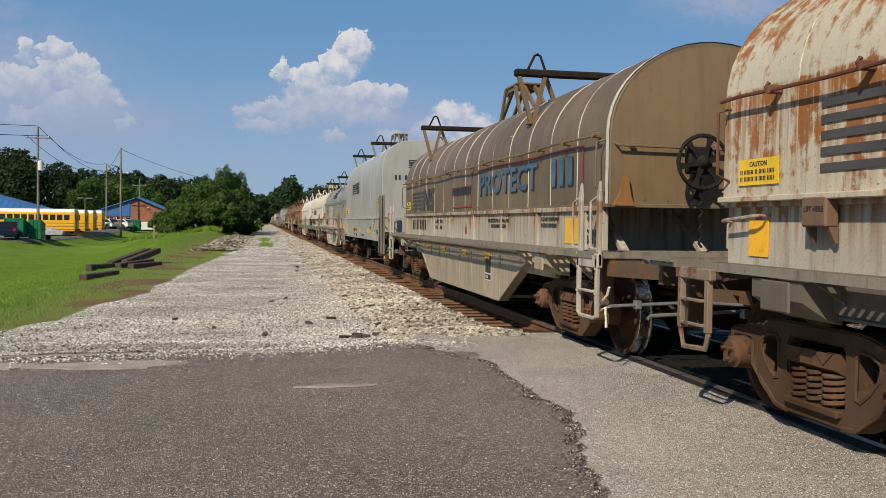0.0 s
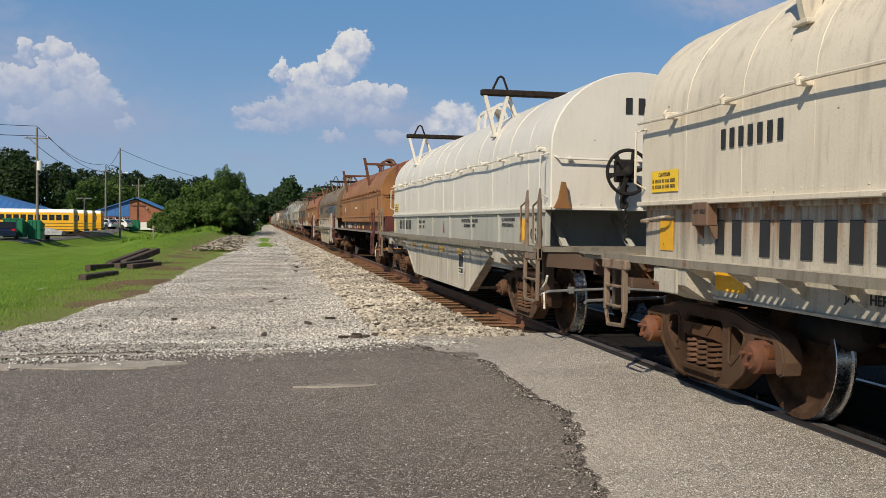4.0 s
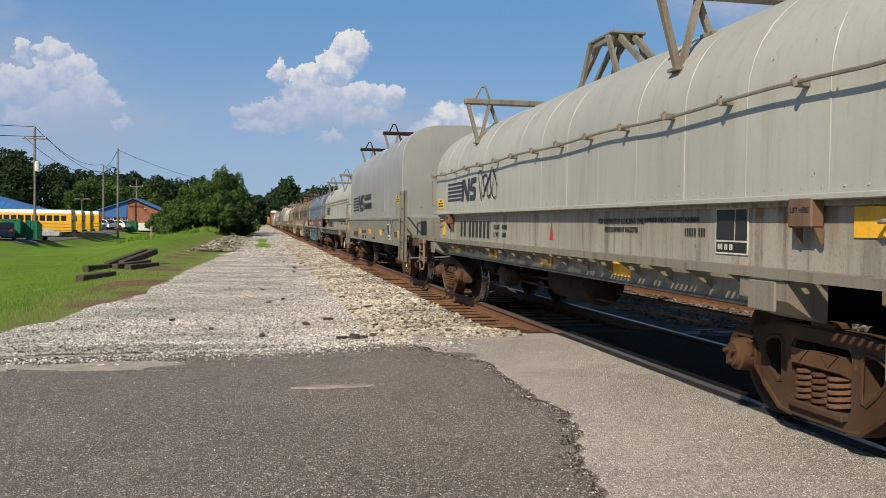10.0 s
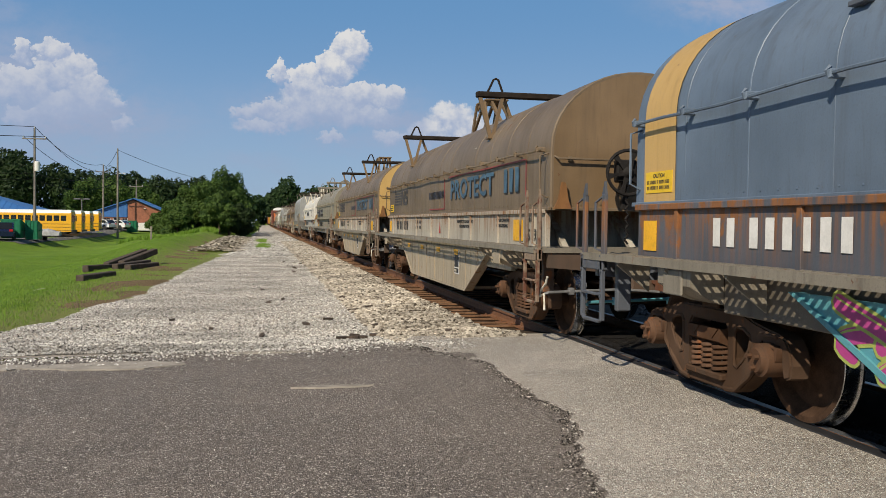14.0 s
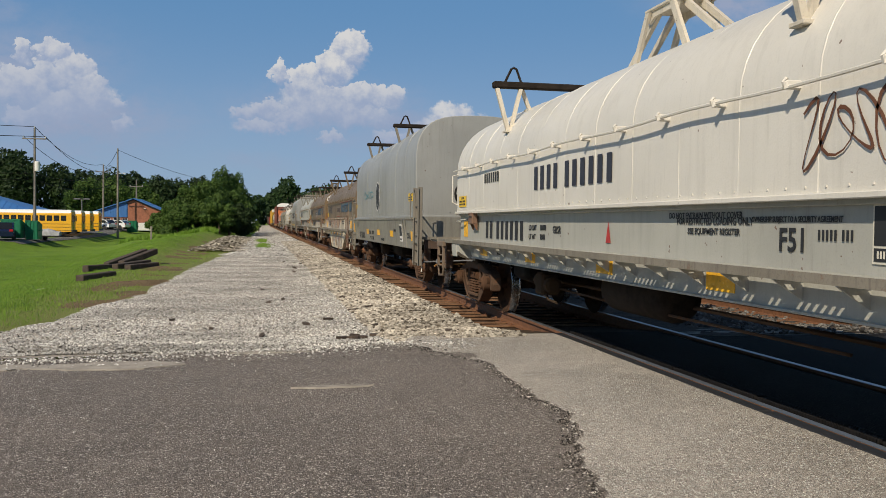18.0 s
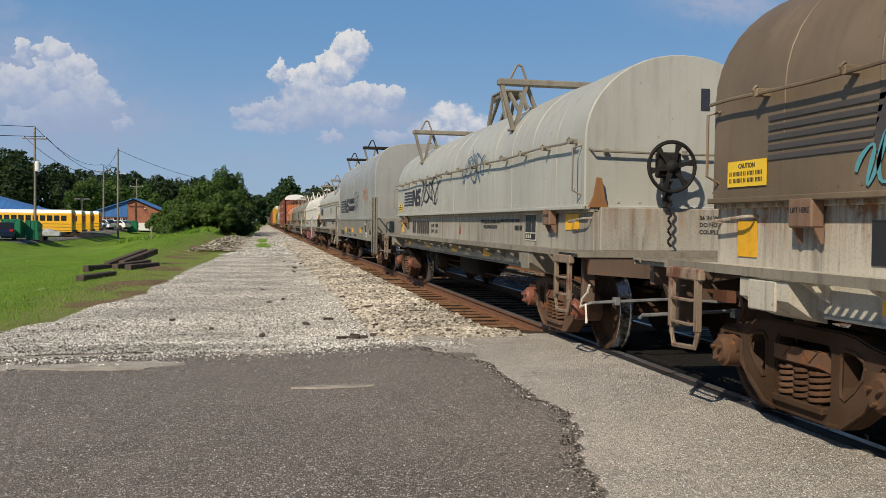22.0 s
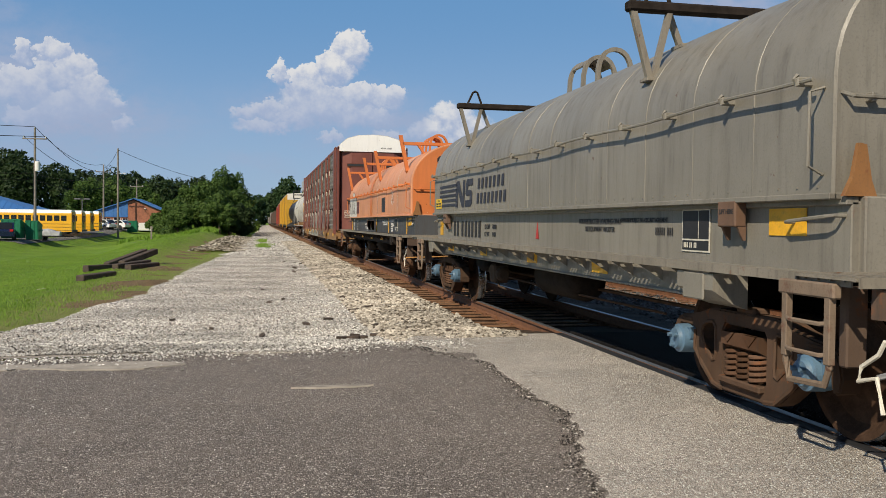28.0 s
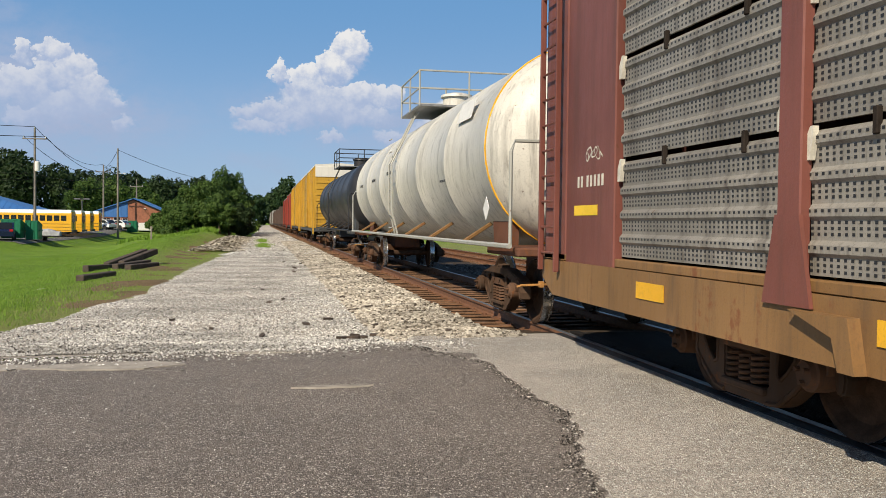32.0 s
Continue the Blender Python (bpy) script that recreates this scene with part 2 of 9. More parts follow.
def mat_gravel(name, col, scale=22.0, spread=0.55):
    m, N, b = material(name)
    co = N.n("ShaderNodeTexCoord").outputs["Object"]
    warp = N.vmath("ADD", co, N.scale(N.noise(co, 14.0, 2.0), (0.03, 0.03, 0.03)))
    v = N.voronoi(warp, scale)
    edge = N.voronoi(warp, scale, "DISTANCE_TO_EDGE")
    small = N.voronoi(warp, scale * 2.7)
    big = N.noise(co, 0.35, 5.0, 0.6)
    fine = N.noise(co, 60.0, 4.0, 0.6)
    sep = N.n("ShaderNodeSeparateColor")
    N.put(sep.inputs[0], v.outputs["Color"])
    k = N.math("ADD", N.math("MULTIPLY", sep.outputs[0], spread), 1.0 - spread * 0.5)
    c = N.scale(N.mix(sep.outputs[1], col, tuple(x * y for x, y in zip(col, (1.05, 0.97, 0.86)))), (1, 1, 1))
    comb = N.n("ShaderNodeCombineXYZ")
    for i in range(3):
        N.put(comb.inputs[i], k)
    c = N.vmath("MULTIPLY", c, comb.outputs[0])
    c = N.mix(N.math("MULTIPLY", N.ramp(edge.outputs["Distance"], 0.08, 0.0), 0.6), c, tuple(x * 0.3 for x in col))
    c = N.mix(N.math("MULTIPLY", N.ramp(fine, 0.55, 0.8), 0.25), c, tuple(x * 0.5 for x in col))
    c = N.mix(N.math("MULTIPLY", N.ramp(big, 0.5, 0.75), 0.35), c, (0.25, 0.20, 0.15))
    sy = N.n("ShaderNodeSeparateXYZ")
    N.put(sy.inputs[0], co)
    dust = N.math("ADD", sy.outputs[1], N.math("MULTIPLY", N.noise(co, 0.9, 4.0, 0.6), 4.0))
    if name == "gravel":
        c = N.mix(N.math("MULTIPLY", N.ramp(dust, 15.6, 12.4), 0.7), c, (0.24, 0.215, 0.18))
    N.put(b.inputs["Base Color"], c)
    b.inputs["Roughness"].default_value = 0.9
    b.inputs["Specular IOR Level"].default_value = 0.2
    h = N.math("ADD", N.ramp(edge.outputs["Distance"], 0.0, 0.25), N.math("MULTIPLY", sep.outputs[2], 0.6))
    h = N.math("ADD", h, N.math("MULTIPLY", small.outputs["Distance"], -0.4))
    bump(N, b, h, 0.35, 0.012)
    return m


def mat_stones(name, cols):
    """Loose stones: each its own shade."""
    m, N, b = material(name)
    co = N.n("ShaderNodeTexCoord").outputs["Object"]
    isl = N.n("ShaderNodeNewGeometry").outputs["Random Per Island"]
    fine = N.noise(co, 90.0, 4.0, 0.65)
    c = N.mix(isl, cols[0], cols[1])
    c = N.mix(N.ramp(N.math("FRACT", N.math("MULTIPLY", isl, 17.3)), 0.80, 0.95), c, cols[2])
    c = N.mix(N.math("MULTIPLY", N.ramp(fine, 0.45, 0.8), 0.35), c, tuple(x * 0.5 for x in cols[0]))
    # dusty and clean drifts, a few metres across
    drift = N.ramp(N.noise(N.scale(co, (0.55, 1.0, 1.0)), 0.75, 5.0, 0.62), 0.36, 0.62, 0.68, 1.18)
    comb = N.n("ShaderNodeCombineXYZ")
    for i, k in enumerate((1.0, 0.99, 0.97)):
        N.put(comb.inputs[i], N.math("MULTIPLY", drift, k))
    c = N.vmath("MULTIPLY", c, comb.outputs[0])
    N.put(b.inputs["Base Color"], c)
    b.inputs["Roughness"].default_value = 0.88
    b.inputs["Specular IOR Level"].default_value = 0.25
    bump(N, b, fine, 0.5, 0.006)
    return m


def mat_grass(name, a, c2, dry, ds):
    m, N, b = material(name)
    co = N.n("ShaderNodeTexCoord").outputs["Object"]
    big, mid = N.noise(co, 0.12, 5.0, 0.6), N.noise(co, 2.2, 5.0, 0.65)
    fine = N.noise(co, 45.0, 4.0, 0.7)
    c = N.mix(N.ramp(big, 0.35, 0.65), a, c2)
    c = N.mix(N.math("MULTIPLY", N.ramp(N.noise(co, 0.55, 4.0, 0.6), 0.48, 0.66), 0.5), c, tuple(x * 0.62 for x in a))
    c = N.mix(N.math("MULTIPLY", N.ramp(mid, 0.5, 0.75), ds), c, dry)
    c = N.mix(N.math("MULTIPLY", N.ramp(fine, 0.42, 0.7), 0.6), c, tuple(x * 0.35 for x in a))
    if name == "grass":  # worn, dry earth shows through along the gravel
        sx = N.n("ShaderNodeSeparateXYZ")
        N.put(sx.inputs[0], co)
        rim = N.math("ADD", sx.outputs[0], N.math("MULTIPLY", N.noise(co, 0.7, 5.0, 0.65), 3.4))
        rim = N.math("MULTIPLY", N.ramp(rim, -8.4, -6.9), N.ramp(sx.outputs[1], 110.0, 80.0))
        c = N.mix(N.math("MULTIPLY", rim, 0.42), c, N.mix(fine, (0.24, 0.175, 0.085), (0.46, 0.36, 0.21)))
    N.put(b.inputs["Base Color"], c)
    b.inputs["Roughness"].default_value = 0.85
    b.inputs["Specular IOR Level"].default_value = 0.15
    bump(N, b, N.math("ADD", mid, N.math("MULTIPLY", fine, 0.7)), 1.0, 0.08)
    return m


def mat_leaf(name, a, c2, c3=None):
    """Leaves: each clump its own green, some light through."""
    m, N, b = material(name)
    isl = N.n("ShaderNodeNewGeometry").outputs["Random Per Island"]
    co = N.n("ShaderNodeTexCoord").outputs["Object"]
    big = N.noise(co, 0.5, 3.0, 0.6)
    c = N.mix(isl, a, c2)
    c = N.mix(N.ramp(big, 0.45, 0.65), c, c3 or tuple(x * 0.7 for x in a))
    N.put(b.inputs["Base Color"], c)
    b.inputs["Roughness"].default_value = 0.6
    b.inputs["Specular IOR Level"].default_value = 0.25
    b.inputs["Subsurface Weight"].default_value = 0.0
    tr = N.n("ShaderNodeBsdfTranslucent")
    N.put(tr.inputs[0], c)
    mx = N.n("ShaderNodeMixShader")
    mx.inputs[0].default_value = 0.30
    out = [n for n in m.node_tree.nodes if n.type == "OUTPUT_MATERIAL"][0]
    N.put(mx.inputs[1], b.outputs[0])
    N.put(mx.inputs[2], tr.outputs[0])
    N.put(out.inputs[0], mx.outputs[0])
    return m


def mat_glass_dark(name):
    m, N, b = material(name)
    b.inputs["Base Color"].default_value = (0.015, 0.017, 0.02, 1)
    b.inputs["Roughness"].default_value = 0.08
    b.inputs["IOR"].default_value = 1.5
    return m


M_ASPHALT = mat_asphalt("asphalt", (0.196, 0.162, 0.138), (0.62, 0.56, 0.49))
M_PATCH = mat_asphalt("worn_asphalt", (0.505, 0.44, 0.372), (0.90, 0.83, 0.74))
# pad colour far darker than its surface: holds the shade under the train
M_SHADE_PAD = mat_asphalt("crossing_pad", (0.022, 0.020, 0.019), (0.06, 0.055, 0.05))
M_GRAVEL = mat_gravel("gravel", (0.50, 0.47, 0.43), 38.0, 1.0)
M_STONE = mat_stones("limestone", ((0.26, 0.247, 0.228), (0.84, 0.82, 0.78), (0.085, 0.077, 0.07)))
M_STONE2 = mat_stones("track_stone", ((0.22, 0.190, 0.150), (0.68, 0.62, 0.525), (0.085, 0.068, 0.052)))
# bed stones: grime, plus the shade of the gaps put into the colour
M_STONE3 = mat_stones("grimy_shaded_stone", ((0.035, 0.025, 0.018), (0.13, 0.088, 0.058), (0.02, 0.015, 0.012)))
M_STONE4 = mat_stones("dull_rubble", ((0.20, 0.17, 0.13), (0.56, 0.51, 0.42), (0.08, 0.066, 0.05)))
M_STONE5 = mat_stones("grey_ballast", ((0.06, 0.055, 0.05), (0.22, 0.205, 0.185), (0.03, 0.027, 0.024)))
M_CRUMB = mat_stones("asphalt_crumb", ((0.025, 0.022, 0.020), (0.10, 0.088, 0.078), (0.75, 0.71, 0.65)))
M_GRASS = mat_grass("grass", (0.15, 0.27, 0.026), (0.21, 0.33, 0.036), (0.30, 0.29, 0.09), 0.5)
M_BLADE = mat_leaf("grass_blades", (0.15, 0.28, 0.028), (0.26, 0.38, 0.055), (0.18, 0.31, 0.04))
M_DIRT = mat_grass("bare_dirt", (0.24, 0.16, 0.09), (0.30, 0.21, 0.12), (0.16, 0.16, 0.06), 0.6)
M_RAIL = plain("rail_web", (0.17, 0.075, 0.035), 0.75, 0.1, 0.35, 14.0)
M_RAILTOP = plain("rail_head", (0.27, 0.28, 0.30), 0.36, 0.7, 0.12, 20.0, 0.1)
M_TIE = plain("tie_wood", (0.205, 0.112, 0.060), 0.85, 0.0, 0.6, 5.0, 0.8, 0.02, spec=0.2)
# tie sides: tarred wood, darkened to paint shade between the ties
M_TIESIDE = plain("tarred_shaded_wood", (0.035, 0.020, 0.012), 0.9, 0.0, 0.5, 6.0, 0.6, 0.01, spec=0.1)
# dark colour stands in for shade between the ties
M_BED = mat_gravel("shaded_bed", (0.060, 0.043, 0.030), 16.0, 0.8)
M_TRUCK = paint("truck_iron", (0.070, 0.038, 0.021), 0.55, 0.55, 0.9, 0.5, (0.15, 0.060, 0.026), 0.05)
M_RUSTIRON = paint("rusty_iron", (0.125, 0.052, 0.030), 0.7, 0.35, 0.9, 0.4, spec=0.05)
# near-black base colour paints in the shade under the cars
M_UNDER = plain("shaded_underside", (0.010, 0.008, 0.007), 0.95, 0.0, 0.4, 6.0, spec=0.0)
M_DARKBEAM = plain("dark_beam", (0.026, 0.020, 0.016), 0.85, 0.0, 0.4, 8.0, spec=0.1)
M_WHEEL = plain("wheel_steel", (0.066, 0.038, 0.024), 0.85, 0.0, 0.4, 9.0, spec=0.1)
M_TREAD = plain("wheel_tread", (0.55, 0.54, 0.53), 0.25, 1.0, 0.15, 12.0, 0.1)
M_BLACKIRON = plain("black_iron", (0.018, 0.016, 0.015), 0.75, 0.0, 0.4, 10.0, spec=0.2)
M_GREYIRON = plain("grey_iron", (0.20, 0.20, 0.20), 0.55, 0.3, 0.3, 10.0)
M_YELLOW = paint("reflector_yellow", (0.80, 0.42, 0.02), 0.0, 0.25, 0.45, 0.2)
M_CAUTION = paint("caution_yellow", (0.80, 0.52, 0.03), 0.0, 0.15, 0.5, 0.1)
M_BLACK = plain("black_paint", (0.02, 0.02, 0.022), 0.6)
M_NAVY = plain("blue_black_paint", (0.028, 0.030, 0.045), 0.6)
M_WHITE = plain("white_paint", (0.72, 0.70, 0.66), 0.6, 0, 0.12)
M_CREAM = plain("cream_stencil", (0.62, 0.58, 0.48), 0.6, 0, 0.2)
M_BLUEPAINT = plain("blue_letters", (0.055, 0.118, 0.185), 0.6, 0, 0.4, 5.0)
M_REDPAINT = plain("red_line", (0.26, 0.05, 0.045), 0.6, 0, 0.25)
M_REDMARK = plain("red_marker", (0.42, 0.035, 0.03), 0.6)
M_MAROON = plain("maroon_panel", (0.10, 0.022, 0.022), 0.6)
M_ORANGEHOSE = plain("orange_hose", (0.40, 0.19, 0.05), 0.7, 0, 0.4)
M_CONCRETE = plain("concrete", (0.33, 0.295, 0.25), 0.9, 0, 0.25, 4.0)
M_GLASS = mat_glass_dark("dark_glass")
M_RUBBER = plain("tyre_rubber", (0.02, 0.02, 0.02), 0.85)
M_LADDER = paint("worn_ladder", (0.20, 0.145, 0.10), 0.8, 0.5, 0.7, 0.3, (0.11, 0.045, 0.028))
# lighter, rustier copy of truck_iron: sunlight painted on bolsters, springs and caps
M_BOLSTER = paint("rusty_lit_bolster", (0.095, 0.048, 0.026), 0.6, 0.5, 0.9, 0.4, (0.18, 0.07, 0.03), 0.05)
M_VALVE = paint("dusty_valve", (0.06, 0.038, 0.022), 0.4, 0.5, 0.85, 0.3, spec=0.1)
M_CHROME = plain("bright_metal", (0.6, 0.6, 0.6), 0.3, 1.0)

# ---- mesh helpers ----


def link(name, mesh, mat, parent=None, label="", m=None):
    """One object on a mesh that may be shared, with its own material."""
    ob = new(name, mesh)
    if mat is not None:
        if not len(mesh.materials):
            mesh.materials.append(None)
        s = ob.material_slots[0]
        s.link, s.material = "OBJECT", mat
    if parent is not None:
        ob.parent = parent
    if m is not None:
        ob.matrix_basis = m
    if label:
        ob["label"] = label
    return ob


def mesh_of(name, bm, smooth=False):
    me = bpy.data.meshes.new(name)
    bmesh.ops.recalc_face_normals(bm, faces=bm.faces[:])
    bm.to_mesh(me)
    bm.free()
    if smooth:
        me.shade_smooth()
        me.set_sharp_from_angle(angle=radians(35))
    return me


def part(name, bm, mat, parent=None, label="", smooth=False, m=None):
    return link(name, mesh_of(name, bm, smooth), mat, parent, label, m)


def empty(name, m=None):
    ob = new(name)
    ob.empty_display_size = 0.3
    if m is not None:
        ob.matrix_basis = m
    return ob


def face(bm, pts):
    return bm.faces.new([bm.verts.new(p) for p in pts])


def box(bm, x0, x1, y0, y1, z0, z1, c=0.0):
    """A box, with chamfered edges where c > 0."""
    if x0 > x1: x0, x1 = x1, x0
    if y0 > y1: y0, y1 = y1, y0
    if z0 > z1: z0, z1 = z1, z0
    if c <= 0:
        v = [bm.verts.new((x, y, z)) for z in (z0, z1) for y in (y0, y1) for x in (x0, x1)]
        for f in ((0, 2, 3, 1), (4, 5, 7, 6), (0, 1, 5, 4), (2, 6, 7, 3), (0, 4, 6, 2), (1, 3, 7, 5)):
            bm.faces.new([v[i] for i in f])
        return
    c = min(c, (x1 - x0) * 0.45, (y1 - y0) * 0.45, (z1 - z0) * 0.45)
    P = {}
    for sx, X in ((-1, x0), (1, x1)):
        for sy, Y in ((-1, y0), (1, y1)):
            for sz, Z in ((-1, z0), (1, z1)):
                P[sx, sy, sz, 0] = bm.verts.new((X, Y - sy * c, Z - sz * c))
                P[sx, sy, sz, 1] = bm.verts.new((X - sx * c, Y, Z - sz * c))
                P[sx, sy, sz, 2] = bm.verts.new((X - sx * c, Y - sy * c, Z))
    q = ((-1, -1), (1, -1), (1, 1), (-1, 1))
    for s in (-1, 1):
        bm.faces.new([P[s, a, b, 0] for a, b in q])
        bm.faces.new([P[a, s, b, 1] for a, b in q])
        bm.faces.new([P[a, b, s, 2] for a, b in q])
    for a in (-1, 1):
        for b in (-1, 1):
            bm.faces.new([P[a, b, -1, 0], P[a, b, 1, 0], P[a, b, 1, 1], P[a, b, -1, 1]])
            bm.faces.new([P[a, -1, b, 0], P[a, 1, b, 0], P[a, 1, b, 2], P[a, -1, b, 2]])
            bm.faces.new([P[-1, a, b, 1], P[1, a, b, 1], P[1, a, b, 2], P[-1, a, b, 2]])
            for d in (-1, 1):
                bm.faces.new([P[a, b, d, 0], P[a, b, d, 1], P[a, b, d, 2]])


def prism(bm, pts, a0, a1, axis="y"):
    """A closed outline pushed along an axis. Outline in (x, z) for y, (y, z) for x, (x, y) for z."""
    def at(p, a):
        return {"y": (p[0], a, p[1]), "x": (a, p[0], p[1]), "z": (p[0], p[1], a)}[axis]
    A, B = [bm.verts.new(at(p, a0)) for p in pts], [bm.verts.new(at(p, a1)) for p in pts]
    bm.faces.new(A)
    bm.faces.new(B[::-1])
    n = len(pts)
    for i in range(n):
        bm.faces.new([A[i], B[i], B[(i + 1) % n], A[(i + 1) % n]])


def ring(bm, centre, ax, r, n, up=Vector((0.3, 0.5, 0.81))):
    ax = ax.normalized()
    e1 = ax.cross(up)
    if e1.length < 0.05:
        e1 = ax.cross(Vector((1, 0, 0)))
    e1.normalize()
    e2 = ax.cross(e1)
    return [bm.verts.new(centre + e1 * (r * math.cos(2 * math.pi * k / n)) + e2 * (r * math.sin(2 * math.pi * k / n))) for k in range(n)]


def tube(bm, pts, r, n=6, closed=False):
    pts = [Vector(p) for p in pts]
    R = []
    m = len(pts)
    for i, p in enumerate(pts):
        a = pts[i - 1] if (i > 0 or closed) else p
        b = pts[(i + 1) % m] if (i < m - 1 or closed) else p
        R.append(ring(bm, p, b - a, r, n))
    for i in range(m if closed else m - 1):
        A, B = R[i], R[(i + 1) % m]
        for k in range(n):
            bm.faces.new([A[k], A[(k + 1) % n], B[(k + 1) % n], B[k]])
    if not closed:
        bm.faces.new(R[0][::-1])
        bm.faces.new(R[-1])


def lathe(bm, prof, n=24, axis="x", centre=(0, 0, 0)):
    """Turn a profile of (along, radius) round an axis."""
    cx, cy, cz = centre
    rows = []
    for a, r in prof:
        row = []
        for k in range(n):
            t = 2 * math.pi * k / n
            c, s = r * math.cos(t), r * math.sin(t)
            row.append(bm.verts.new({"x": (cx + a, cy + c, cz + s), "y": (cx + c, cy + a, cz + s), "z": (cx + c, cy + s, cz + a)}[axis]))
        rows.append(row)
    for A, B in zip(rows, rows[1:]):
        for k in range(n):
            bm.faces.new([A[k], A[(k + 1) % n], B[(k + 1) % n], B[k]])
    bm.faces.new(rows[0])
    bm.faces.new(rows[-1][::-1])


TEXTS = {}


def text_mesh(s, h):
    """A flat word of capital height h, as a mesh in x (along) and y (up), 2 mm thick."""
    if (s, h) not in TEXTS:
        cu = bpy.data.curves.new("word", "FONT")
        cu.body, cu.size, cu.extrude, cu.resolution_u = s, h / 0.7, 0.001, 2
        cu.offset = h * 0.028
        ob = bpy.data.objects.new("word", cu)
        scene.collection.objects.link(ob)
        dg = bpy.context.evaluated_depsgraph_get()
        me = bpy.data.meshes.new_from_object(ob.evaluated_get(dg))
        bpy.data.objects.remove(ob)
        me.materials.clear()
        TEXTS[s, h] = me
    return TEXTS[s, h]


def side_pose(x, y, z, lean=0.0):
    """Words on the side that faces -x: they run towards -y... seen from -x, right is -y."""
    return Matrix.Translation((x, y, z)) @ Matrix(((0, 0, -1, 0), (-1, 0, 0, 0), (0, 1, 0, 0), (0, 0, 0, 1)))


def end_pose(x, y, z):
    """Words on an end that faces -y."""
    return Matrix.Translation((x, y, z)) @ Matrix(((1, 0, 0, 0), (0, 0, -1, 0), (0, 1, 0, 0), (0, 0, 0, 1)))


def word(s, h, mat, parent, m, name="lettering", label="", width=None):
    me = text_mesh(s, h)
    if width:
        xs = [v.co.x for v in me.vertices]
        m = m @ Matrix.Diagonal((width / (max(xs) - min(xs)), 1, 1, 1))
    return link(name, me, mat, parent, label, m)


BARS = {}


def bars_mesh(groups, h, w=0.42, slant=0.0):
    """Plain upright bars in place of characters: groups of so many bars of height h."""
    key = (groups, h, w, slant)
    if key not in BARS:
        bm = bmesh.new()
        x = 0.0
        for g in groups:
            for k in range(g):
                bw = h * w * 0.74
                o = slant * h
                prism(bm, [(x, 0), (x + bw, 0), (x + bw + o, h), (x + o, h)], -0.001, 0.001, "z")
                x += h * w * 1.42
            x += h * 0.5
        BARS[key] = mesh_of("bars", bm)
    return BARS[key]


def bars(groups, h, mat, parent, m, name="stencil_bars", w=0.42, slant=0.0):
    return link(name, bars_mesh(tuple(groups), h, w, slant), mat, parent, "", m)


PLATES = {}


def plate(name, w, h, mat, parent, m, label="", t=0.003):
    """A flat rectangle in x (along) and y (up)."""
    if (w, h, t) not in PLATES:
        bm = bmesh.new()
        box(bm, 0, w, 0, h, -t, t, 0.0)
        PLATES[w, h, t] = mesh_of("plate", bm)
    return link(name, PLATES[w, h, t], mat, parent, label, m)

# ---- ground ----


def sheet(name, xs, ys, zf, mat, kind="structure", label="", cat=""):
    xs, ys = np.asarray(xs, float), np.asarray(ys, float)
    V = [(x, y, zf(x, y)) for y in ys for x in xs]
    n = len(xs)
    F = [(j * n + i, j * n + i + 1, (j + 1) * n + i + 1, (j + 1) * n + i) for j in range(len(ys) - 1) for i in range(n - 1)]
    me = bpy.data.meshes.new(name)
    me.from_pydata(V, [], F)
    me.shade_smooth()
    me.materials.append(mat)
    return tagged(new(name, me), label, cat, kind=kind)


def nz(x, y, s, k=0.0):
    return noise.noise((x * s + k, y * s - k, k * 0.7))


def smooth(a, b, x):
    t = min(1.0, max(0.0, (x - a) / (b - a)))
    return t * t * (3 - 2 * t)


def grass_edge(y):
    """Where the gravel ends and the grass begins, left of the track."""
    return -8.0 - 1.2 * smooth(20, 10, y) + 0.6 * smooth(14, 27, y) + 0.95 * smooth(27, 54, y) + 0.6 * smooth(54, 95, y) + 0.6 * smooth(95, 200, y) + 0.35 * nz(0, y, 0.35) + 0.15 * nz(3, y, 1.7)


def ground_z(x, y):
    z = -0.32
    d = -8.0 - x
    if d > 0:  # shallow valley beside the lot, a low ridge by the trees
        z += -0.80 * smooth(0.8, 7.5, d) * smooth(4, 16, y) * (1 + 0.35 * smooth(50, 80, y)) * (1 - 0.75 * smooth(122, 150, y)) * (1 - 0.3 * smooth(14, 20, d) * smooth(40, 80, y))
        z += 0.55 * smooth(16.0, 18.3, d) * smooth(70, 86, y)
        wide = 5.0 * smooth(62, 95, y)
        z += 0.80 * smooth(0.0, 2.4, d) * smooth(7.5 + wide, 3.5 + wide, d) * smooth(26, 62, y)
        z += 0.05 * nz(x, y, 0.5) * smooth(0, 2, d)
    if x > 7:
        z += -0.5 * smooth(7, 11, x) + 0.9 * smooth(12, 30, x)
    if y < 11.2:
        z -= 0.25 * smooth(11.2, 10.0, y)
    r = math.hypot(x, y - 40)
    z += 5.0 * smooth(200, 420, r) * smooth(10, 25, abs(x))
    return z


def axis(spans):
    out = []
    for a, b, s in spans:
        out += list(np.arange(a, b, s))
    return out + [spans[-1][1]]


